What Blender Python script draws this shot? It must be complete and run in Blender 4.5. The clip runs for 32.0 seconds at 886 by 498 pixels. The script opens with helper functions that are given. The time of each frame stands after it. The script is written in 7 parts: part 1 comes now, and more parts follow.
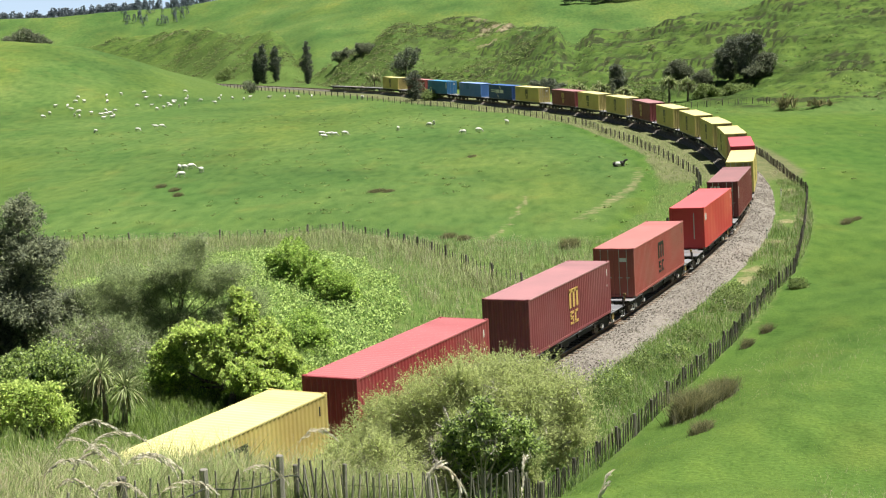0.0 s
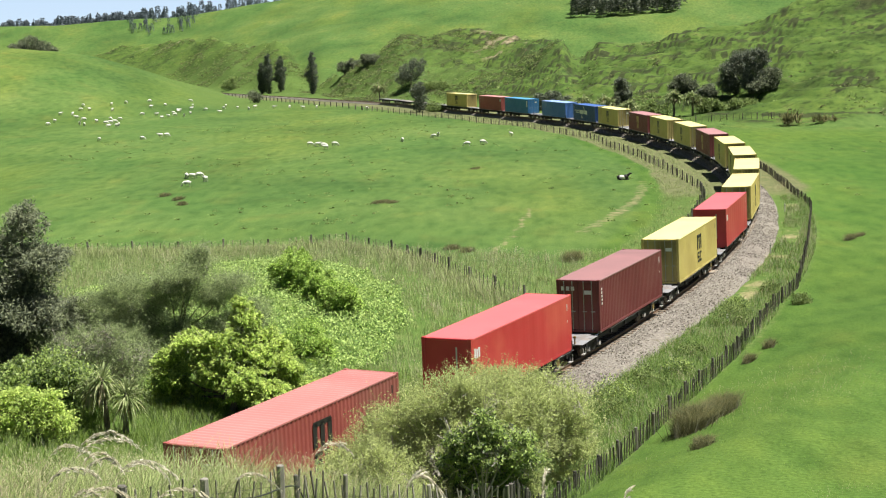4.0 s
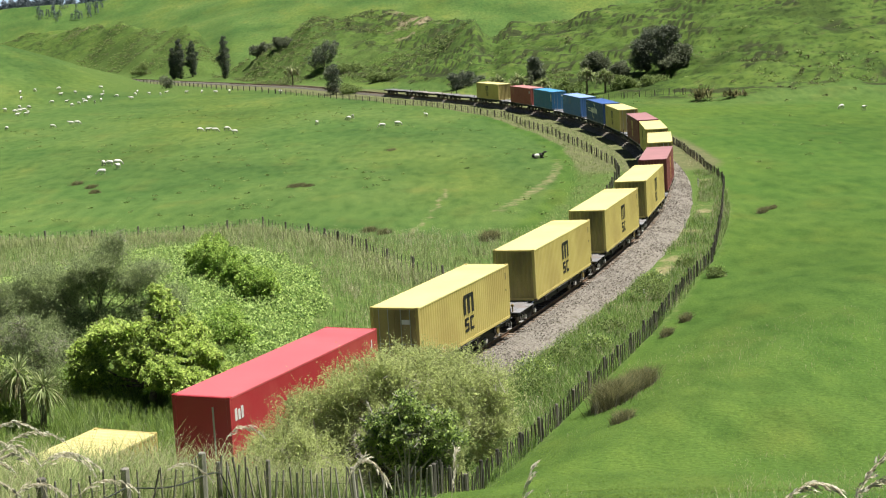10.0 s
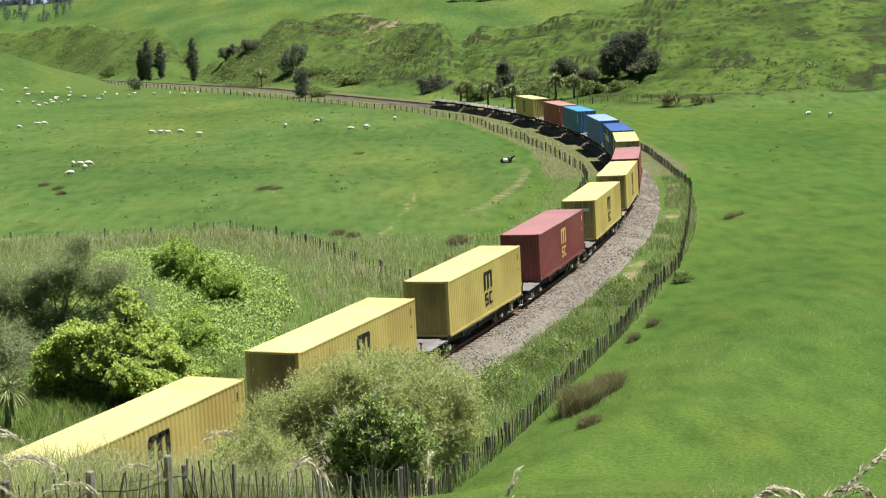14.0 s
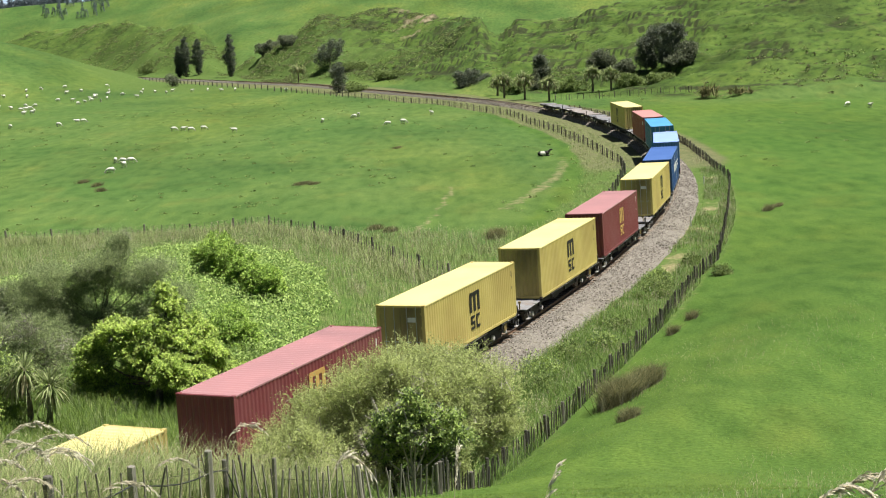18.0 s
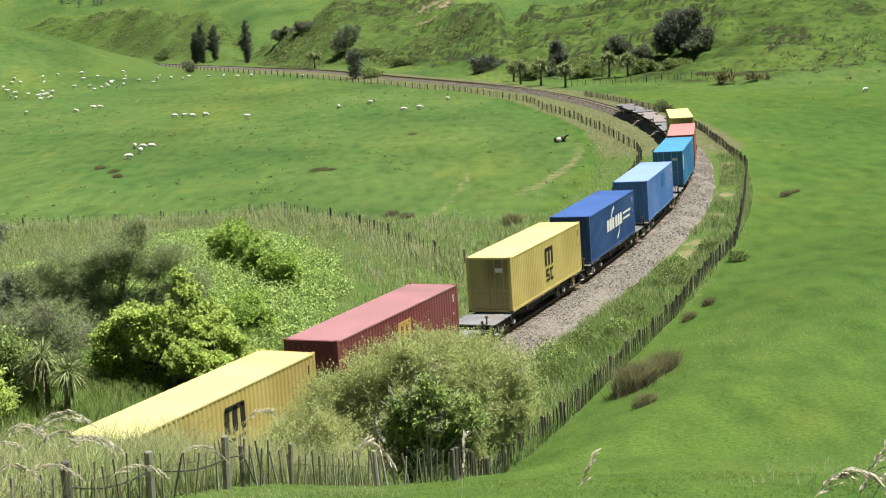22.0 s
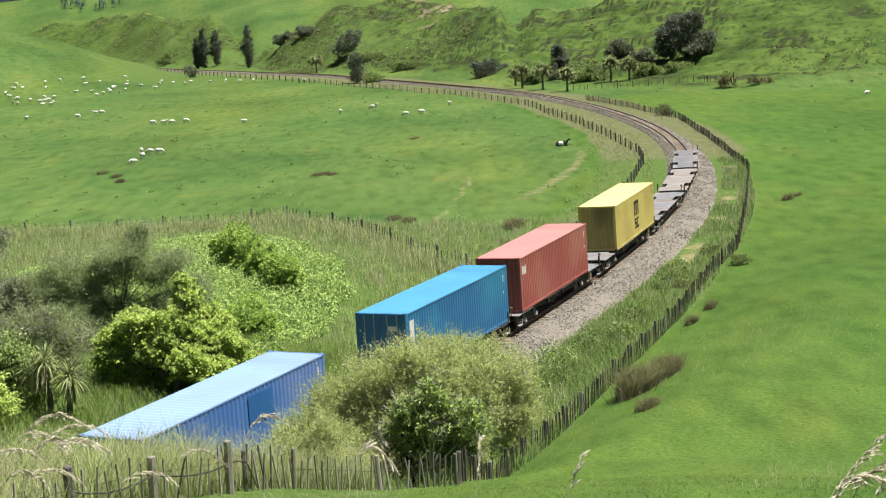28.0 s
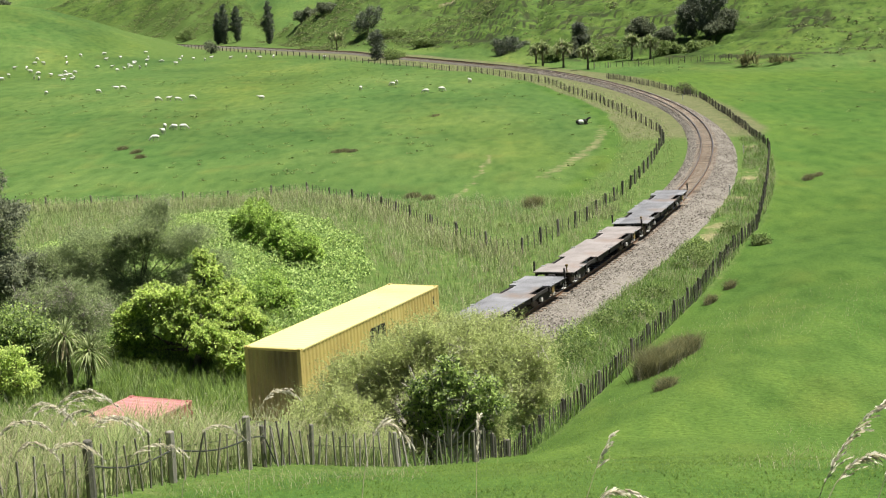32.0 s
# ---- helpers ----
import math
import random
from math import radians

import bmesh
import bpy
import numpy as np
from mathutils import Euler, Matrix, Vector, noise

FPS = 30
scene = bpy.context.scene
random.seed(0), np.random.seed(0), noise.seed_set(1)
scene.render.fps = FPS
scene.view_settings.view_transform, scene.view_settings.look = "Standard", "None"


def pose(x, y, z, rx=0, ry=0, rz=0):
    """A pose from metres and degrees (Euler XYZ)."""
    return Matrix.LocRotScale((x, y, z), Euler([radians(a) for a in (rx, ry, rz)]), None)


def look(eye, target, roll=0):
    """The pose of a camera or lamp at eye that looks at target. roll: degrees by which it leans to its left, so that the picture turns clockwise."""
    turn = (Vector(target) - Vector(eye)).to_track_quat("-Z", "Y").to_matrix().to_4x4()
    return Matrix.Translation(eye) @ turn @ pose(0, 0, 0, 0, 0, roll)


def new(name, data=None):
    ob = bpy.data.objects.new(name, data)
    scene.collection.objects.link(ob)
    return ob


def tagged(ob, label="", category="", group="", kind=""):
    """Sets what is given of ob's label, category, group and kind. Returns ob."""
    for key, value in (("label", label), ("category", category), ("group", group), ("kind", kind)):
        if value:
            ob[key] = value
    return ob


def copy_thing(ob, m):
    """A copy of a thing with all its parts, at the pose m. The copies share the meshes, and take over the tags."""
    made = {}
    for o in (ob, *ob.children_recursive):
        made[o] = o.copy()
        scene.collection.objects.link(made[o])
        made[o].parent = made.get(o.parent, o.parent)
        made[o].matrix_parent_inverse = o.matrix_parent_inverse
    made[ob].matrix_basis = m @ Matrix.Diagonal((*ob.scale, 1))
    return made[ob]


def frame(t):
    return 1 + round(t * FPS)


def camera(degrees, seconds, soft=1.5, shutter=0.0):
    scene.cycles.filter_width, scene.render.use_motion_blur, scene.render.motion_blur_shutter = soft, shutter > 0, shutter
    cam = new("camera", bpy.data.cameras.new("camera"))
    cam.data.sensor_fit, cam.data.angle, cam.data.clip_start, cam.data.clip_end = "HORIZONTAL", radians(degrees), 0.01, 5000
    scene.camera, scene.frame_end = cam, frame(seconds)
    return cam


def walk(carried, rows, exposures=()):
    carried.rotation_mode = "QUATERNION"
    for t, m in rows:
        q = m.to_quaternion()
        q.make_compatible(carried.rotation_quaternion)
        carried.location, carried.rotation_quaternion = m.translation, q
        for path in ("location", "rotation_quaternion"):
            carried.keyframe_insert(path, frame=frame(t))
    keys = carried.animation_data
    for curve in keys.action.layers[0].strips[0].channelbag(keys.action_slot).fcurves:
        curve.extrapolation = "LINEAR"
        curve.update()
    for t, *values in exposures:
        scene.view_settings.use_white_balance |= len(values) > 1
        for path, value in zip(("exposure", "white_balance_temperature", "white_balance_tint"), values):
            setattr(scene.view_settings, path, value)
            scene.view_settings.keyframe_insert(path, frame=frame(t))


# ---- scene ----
cam = camera(32.35, 32.0, soft=1.15)
EYE = (0.0, 0.0, 16.418)
# seconds, yaw, pitch, roll: the camera stands and pans
PATH = [(0,2.28,-7.60,2.30), (0.5,2.09,-7.47,2.31), (1,2.04,-7.34,2.14), (1.5,2.07,-7.22,2.13), (2,2.14,-7.15,2.14), (2.5,2.26,-7.14,2.15), (4.5,2.47,-7.18,1.62), (5,2.30,-7.37,1.71), (5.5,2.07,-7.57,1.85), (6,1.78,-7.71,1.94), (6.5,1.54,-7.73,1.96), (7,1.28,-7.77,2.03), (7.5,0.98,-7.93,2.15), (8,0.60,-8.12,2.27), (8.5,0.27,-8.16,2.44), (9,-0.12,-8.13,2.55), (9.5,-0.47,-8.04,2.74), (10,-0.77,-7.98,2.67), (10.5,-1.03,-7.95,2.58), (11,-1.35,-7.94,2.52), (11.5,-1.62,-7.93,2.58), (12,-1.83,-7.96,2.56), (12.5,-1.99,-8.01,2.49), (13,-2.04,-8.04,2.39), (13.5,-2.01,-7.99,2.33), (14,-1.91,-7.88,2.15), (14.5,-1.78,-7.76,2.08), (16.5,-1.14,-7.71,2.84), (17,-0.90,-7.81,2.89), (17.5,-0.74,-7.93,2.88), (18,-0.56,-8.05,2.74), (18.5,-0.47,-8.20,2.75), (19,-0.36,-8.38,2.87), (19.5,-0.21,-8.52,2.93), (20,-0.01,-8.54,2.88), (20.5,0.08,-8.55,2.71), (21,0.13,-8.55,2.60), (21.5,0.06,-8.56,2.66), (22,0.04,-8.54,2.81), (22.5,0.01,-8.53,2.81), (23,0.00,-8.49,2.86), (23.5,0.01,-8.46,2.86), (24,0.01,-8.43,2.81), (24.5,0.02,-8.40,2.85), (25,0.04,-8.37,2.94), (25.5,0.01,-8.29,3.04), (27.5,0.06,-8.25,3.02), (28,0.10,-8.38,2.96), (28.5,0.19,-8.51,2.87), (29,0.32,-8.65,2.78), (29.5,0.40,-8.77,2.69), (30,0.53,-8.92,2.70), (30.5,0.65,-9.09,2.62), (31,0.74,-9.19,2.63), (31.5,0.81,-9.21,2.66), (32,0.87,-9.18,2.67)]
walk(cam, [(t, pose(*EYE, 90 + p, r, y)) for t, y, p, r in PATH], exposures=((0, 0.18), (2.5, 0.2), (5, 0.21), (9, 0.07), (14, 0.0), (18, 0.05), (23, 0.07), (28, 0.12), (32, 0.14)))

# ---- daylight: high summer sun from the outer side of the curve ----
SUN_AZ, SUN_EL = -6.0, 69.5   # degrees from +x towards +y, and up
world = bpy.data.worlds.new("sky")
scene.world = world
world.use_nodes = True
wn = world.node_tree
sky = wn.nodes.new("ShaderNodeTexSky")
sky.sky_type, sky.sun_disc = 'NISHITA', False
sky.sun_elevation, sky.sun_rotation = radians(SUN_EL), radians(90 - SUN_AZ)
sky.air_density, sky.dust_density = 1.0, 1.0
wn.links.new(sky.outputs[0], wn.nodes["Background"].inputs[0])
wn.nodes["Background"].inputs[1].default_value = 0.029
sun = new("sun", bpy.data.lights.new("sun", 'SUN'))
sun.data.energy, sun.data.angle, sun.data.color = 7.0, radians(0.53), (1.0, 0.965, 0.89)
ce, az = math.cos(radians(SUN_EL)), radians(SUN_AZ)
sun.matrix_world = look((ce * math.cos(az) * 200, ce * math.sin(az) * 200, math.sin(radians(SUN_EL)) * 200), (0, 0, 0))


# bright haze low in the sky behind the hills
def sky_backdrop():
    m = bpy.data.materials.new("horizon_sky")
    m.use_nodes = True
    n, l = m.node_tree.nodes, m.node_tree.links
    glow, tc, sep, ramp = n.new("ShaderNodeEmission"), n.new("ShaderNodeTexCoord"), n.new("ShaderNodeSeparateXYZ"), n.new("ShaderNodeValToRGB")
    k = n.new("ShaderNodeMath")
    k.operation, k.inputs[1].default_value = 'MULTIPLY', 1 / 900
    ramp.color_ramp.elements[0].color, ramp.color_ramp.elements[1].color = (0.62, 0.76, 0.88, 1), (0.22, 0.42, 0.78, 1)
    l.new(tc.outputs["Object"], sep.inputs[0])
    l.new(sep.outputs[2], k.inputs[0])
    l.new(k.outputs[0], ramp.inputs[0])
    l.new(ramp.outputs[0], glow.inputs[0])
    l.new(glow.outputs[0], n["Material Output"].inputs[0])
    a = [radians(d) for d in range(-40, 41, 4)]
    me = bpy.data.meshes.new("sky_backdrop")
    me.from_pydata([(4600 * math.sin(b), 4600 * math.cos(b), z) for z in (-60, 900) for b in a], [], [(i, i + 1, len(a) + i + 1, len(a) + i) for i in range(len(a) - 1)])
    me.materials.append(m)
    return tagged(new("backdrop", me), "pale blue summer sky behind the far ridge", "sky", kind="structure")


sky_backdrop()


# ---- materials ----
def rgba(c):
    return (*c, 1.0)


def surface(name, dark, light, scale=3.0, rough=0.7, metal=0.0, bump=0.2, fine=40.0, island=0.0, random_object=0.0, leaf=0.0, bend=0.0, gloss=0.5, stains=None, stretch=(1, 1, 1)):
    """A material that wanders between two colours at two scales; stains adds a third colour in patches."""
    m = bpy.data.materials.new(name)
    m.use_nodes = True
    n, l = m.node_tree.nodes, m.node_tree.links
    bsdf = n["Principled BSDF"]
    bsdf.inputs["Roughness"].default_value, bsdf.inputs["Metallic"].default_value = rough, metal
    bsdf.inputs["Specular IOR Level"].default_value = gloss
    tc, mp = n.new("ShaderNodeTexCoord"), n.new("ShaderNodeMapping")
    mp.inputs["Scale"].default_value = stretch
    l.new(tc.outputs["Object"], mp.inputs["Vector"])
    big, small = n.new("ShaderNodeTexNoise"), n.new("ShaderNodeTexNoise")
    big.inputs["Scale"].default_value, big.inputs["Detail"].default_value = scale, 5
    small.inputs["Scale"].default_value, small.inputs["Detail"].default_value = fine, 3
    l.new(mp.outputs[0], big.inputs["Vector"])
    l.new(mp.outputs[0], small.inputs["Vector"])
    add = n.new("ShaderNodeMath")
    add.operation = 'MULTIPLY_ADD'
    add.inputs[1].default_value = 0.45
    l.new(small.outputs[0], add.inputs[0])
    half = n.new("ShaderNodeMath")
    half.operation = 'MULTIPLY'
    half.inputs[1].default_value = 0.62
    l.new(big.outputs[0], half.inputs[0])
    l.new(half.outputs[0], add.inputs[2])
    fac = add.outputs[0]
    if island or random_object:
        src = n.new("ShaderNodeNewGeometry").outputs["Random Per Island"] if island else n.new("ShaderNodeObjectInfo").outputs["Random"]
        k = n.new("ShaderNodeMath")
        k.operation = 'MULTIPLY_ADD'
        k.inputs[1].default_value = island or random_object
        l.new(src, k.inputs[0])
        sub = n.new("ShaderNodeMath")
        sub.operation = 'SUBTRACT'
        sub.inputs[1].default_value = (island or random_object) / 2
        l.new(fac, sub.inputs[0])
        l.new(sub.outputs[0], k.inputs[2])
        fac = k.outputs[0]
    ramp = n.new("ShaderNodeValToRGB")
    ramp.color_ramp.elements[0].position, ramp.color_ramp.elements[1].position = 0.32, 0.72
    ramp.color_ramp.elements[0].color, ramp.color_ramp.elements[1].color = rgba(dark), rgba(light)
    l.new(fac, ramp.inputs[0])
    col = ramp.outputs[0]
    if stains:
        patch = n.new("ShaderNodeTexNoise")
        patch.inputs["Scale"].default_value, patch.inputs["Detail"].default_value = scale * 0.35, 6
        l.new(mp.outputs[0], patch.inputs["Vector"])
        cut = n.new("ShaderNodeValToRGB")
        cut.color_ramp.elements[0].position, cut.color_ramp.elements[1].position = 0.56, 0.68
        l.new(patch.outputs[0], cut.inputs[0])
        mix = n.new("ShaderNodeMixRGB")
        mix.inputs[2].default_value = rgba(stains)
        l.new(cut.outputs[0], mix.inputs[0])
        l.new(col, mix.inputs[1])
        col = mix.outputs[0]
    l.new(col, bsdf.inputs["Base Color"])
    if bump:
        b = n.new("ShaderNodeBump")
        b.inputs["Strength"].default_value, b.inputs["Distance"].default_value = bump, 0.02
        l.new(small.outputs[0], b.inputs["Height"])
        l.new(b.outputs[0], bsdf.inputs["Normal"])
    if leaf:
        tr, mx = n.new("ShaderNodeBsdfTranslucent"), n.new("ShaderNodeMixShader")
        if bend:
            # blades stand so close that together they take the light like a lawn
            geo, up, nrm = n.new("ShaderNodeNewGeometry"), n.new("ShaderNodeVectorMath"), n.new("ShaderNodeVectorMath")
            up.operation, nrm.operation = 'ADD', 'NORMALIZE'
            up.inputs[1].default_value = (0, 0, bend)
            l.new(geo.outputs["Normal"], up.inputs[0])
            l.new(up.outputs[0], nrm.inputs[0])
            l.new(nrm.outputs[0], bsdf.inputs["Normal"])
        l.new(col, tr.inputs[0])
        mx.inputs[0].default_value = leaf
        l.new(bsdf.outputs[0], mx.inputs[1])
        l.new(tr.outputs[0], mx.inputs[2])
        l.new(mx.outputs[0], n["Material Output"].inputs[0])
    return m


def ground_material():
    """Pasture with rank verges, worn tracks, slips of bare earth and stony ground, by masks of the ground sheet."""
    m = bpy.data.materials.new("pasture")
    m.use_nodes = True
    n, l = m.node_tree.nodes, m.node_tree.links
    bsdf = n["Principled BSDF"]
    bsdf.inputs["Roughness"].default_value, bsdf.inputs["Specular IOR Level"].default_value = 0.9, 0.15
    tc = n.new("ShaderNodeTexCoord").outputs["Object"]

    def tex(scale, detail=4, squash=(1, 1, 1)):
        mp, t = n.new("ShaderNodeMapping"), n.new("ShaderNodeTexNoise")
        mp.inputs["Scale"].default_value = squash
        t.inputs["Scale"].default_value, t.inputs["Detail"].default_value = scale, detail
        l.new(tc, mp.inputs["Vector"])
        l.new(mp.outputs[0], t.inputs["Vector"])
        return t.outputs[0]

    def ramp(fac, stops):
        r = n.new("ShaderNodeValToRGB")
        while len(r.color_ramp.elements) < len(stops):
            r.color_ramp.elements.new(0.5)
        for e, (p, c) in zip(r.color_ramp.elements, stops):
            e.position, e.color = p, rgba(c)
        l.new(fac, r.inputs[0])
        return r.outputs[0]

    def mix(fac, a, b, kind='MIX'):
        x = n.new("ShaderNodeMixRGB")
        x.blend_type = kind
        if isinstance(fac, float):
            x.inputs[0].default_value = fac
        else:
            l.new(fac, x.inputs[0])
        l.new(a, x.inputs[1])
        l.new(b, x.inputs[2])
        return x.outputs[0]

    def mask(name, soft=0.35):
        a = n.new("ShaderNodeAttribute")
        a.attribute_name = name
        k = n.new("ShaderNodeMath")
        k.operation = 'MULTIPLY_ADD'
        k.inputs[1].default_value = soft
        l.new(tex(0.9, 5), k.inputs[0])
        s = n.new("ShaderNodeMath")
        s.operation = 'SUBTRACT'
        s.inputs[1].default_value = soft / 2
        l.new(a.outputs["Fac"], s.inputs[0])
        l.new(s.outputs[0], k.inputs[2])
        r = n.new("ShaderNodeValToRGB")
        r.color_ramp.elements[0].position, r.color_ramp.elements[1].position = 0.35, 0.65
        l.new(k.outputs[0], r.inputs[0])
        return r.outputs[0]

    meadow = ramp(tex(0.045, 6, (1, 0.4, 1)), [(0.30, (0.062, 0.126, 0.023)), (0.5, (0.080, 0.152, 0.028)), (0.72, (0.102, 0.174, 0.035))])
    # bluer grass across the line and far off: distance haze put in the colour
    hazed = ramp(tex(0.04, 6, (1, 0.6, 1)), [(0.30, (0.060, 0.118, 0.029)), (0.5, (0.088, 0.158, 0.039)), (0.72, (0.126, 0.192, 0.052))])
    meadow = mix(mask("paddock"), meadow, hazed)
    tufts = ramp(tex(0.8, 7, (1, 0.3, 1)), [(0.28, (0.68, 0.75, 0.68)), (0.5, (1, 1, 1)), (0.76, (1.34, 1.22, 1.2))])
    fine = ramp(tex(7.0, 4), [(0.25, (0.62, 0.66, 0.58)), (0.75, (1.34, 1.28, 1.26))])
    patchy = ramp(tex(0.16, 5, (1, 0.2, 1)), [(0.30, (0.88, 0.94, 0.9)), (0.5, (1, 1, 1)), (0.74, (1.12, 1.04, 0.98))])
    drift = ramp(tex(0.03, 4, (1, 0.3, 1)), [(0.38, (0.88, 0.96, 0.94)), (0.5, (1, 1, 1)), (0.62, (1.16, 1.05, 0.92))])
    meadow = mix(1.0, meadow, drift, 'MULTIPLY')
    seedy = ramp(tex(0.2, 5, (1, 0.5, 1)), [(0.56, (1, 1, 1)), (0.70, (1.18, 1.0, 1.02))])
    meadow = mix(1.0, meadow, seedy, 'MULTIPLY')
    col = mix(1.0, mix(1.0, mix(1.0, meadow, patchy, 'MULTIPLY'), tufts, 'MULTIPLY'), fine, 'MULTIPLY')
    hill = ramp(tex(0.26, 8, (1, 0.7, 2.0)), [(0.32, (0.056, 0.092, 0.024)), (0.44, (0.072, 0.130, 0.027)), (0.58, (0.086, 0.150, 0.031)), (0.76, (0.122, 0.162, 0.048))])
    # ledge and riser darks: rough grass, plus terrace shadows put in the colour
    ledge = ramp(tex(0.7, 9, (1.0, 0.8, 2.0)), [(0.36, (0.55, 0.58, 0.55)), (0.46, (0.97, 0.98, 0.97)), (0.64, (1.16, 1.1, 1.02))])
    shaded_riser = ramp(tex(0.9, 5), [(0.3, (0.022, 0.034, 0.012)), (0.7, (0.060, 0.075, 0.028))])
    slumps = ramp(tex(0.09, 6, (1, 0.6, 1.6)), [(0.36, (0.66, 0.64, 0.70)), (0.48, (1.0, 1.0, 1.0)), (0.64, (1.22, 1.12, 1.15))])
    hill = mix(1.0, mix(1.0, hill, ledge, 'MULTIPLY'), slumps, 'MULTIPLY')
    hill = mix(mask("ledge", 0.5), hill, shaded_riser)
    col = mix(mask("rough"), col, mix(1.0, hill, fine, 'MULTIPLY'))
    rank = ramp(tex(1.7, 5), [(0.3, (0.065, 0.12, 0.026)), (0.55, (0.10, 0.165, 0.038)), (0.78, (0.17, 0.19, 0.075))])
    col = mix(mask("verge"), col, mix(1.0, rank, fine, 'MULTIPLY'))
    stalky = ramp(tex(1.3, 6), [(0.3, (0.105, 0.130, 0.050)), (0.55, (0.155, 0.165, 0.080)), (0.78, (0.235, 0.225, 0.125))])
    col = mix(mask("corridor"), col, mix(1.0, stalky, fine, 'MULTIPLY'))
    straw = ramp(tex(2.5, 5), [(0.3, (0.17, 0.165, 0.075)), (0.7, (0.36, 0.315, 0.19))])
    col = mix(mask("worn", 0.8), col, mix(1.0, straw, fine, 'MULTIPLY'))
    earth = ramp(tex(0.6, 6), [(0.3, (0.16, 0.13, 0.07)), (0.7, (0.42, 0.36, 0.24))])
    col = mix(mask("bare", 0.7), col, earth)
    wood = ramp(tex(0.05, 6), [(0.3, (0.012, 0.025, 0.012)), (0.7, (0.035, 0.055, 0.025))])
    col = mix(mask("wooded", 0.5), col, wood)
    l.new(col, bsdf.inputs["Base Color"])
    b = n.new("ShaderNodeBump")
    b.inputs["Strength"].default_value, b.inputs["Distance"].default_value = 0.6, 0.12
    l.new(tex(5.0, 5), b.inputs["Height"])
    l.new(b.outputs[0], bsdf.inputs["Normal"])
    return m


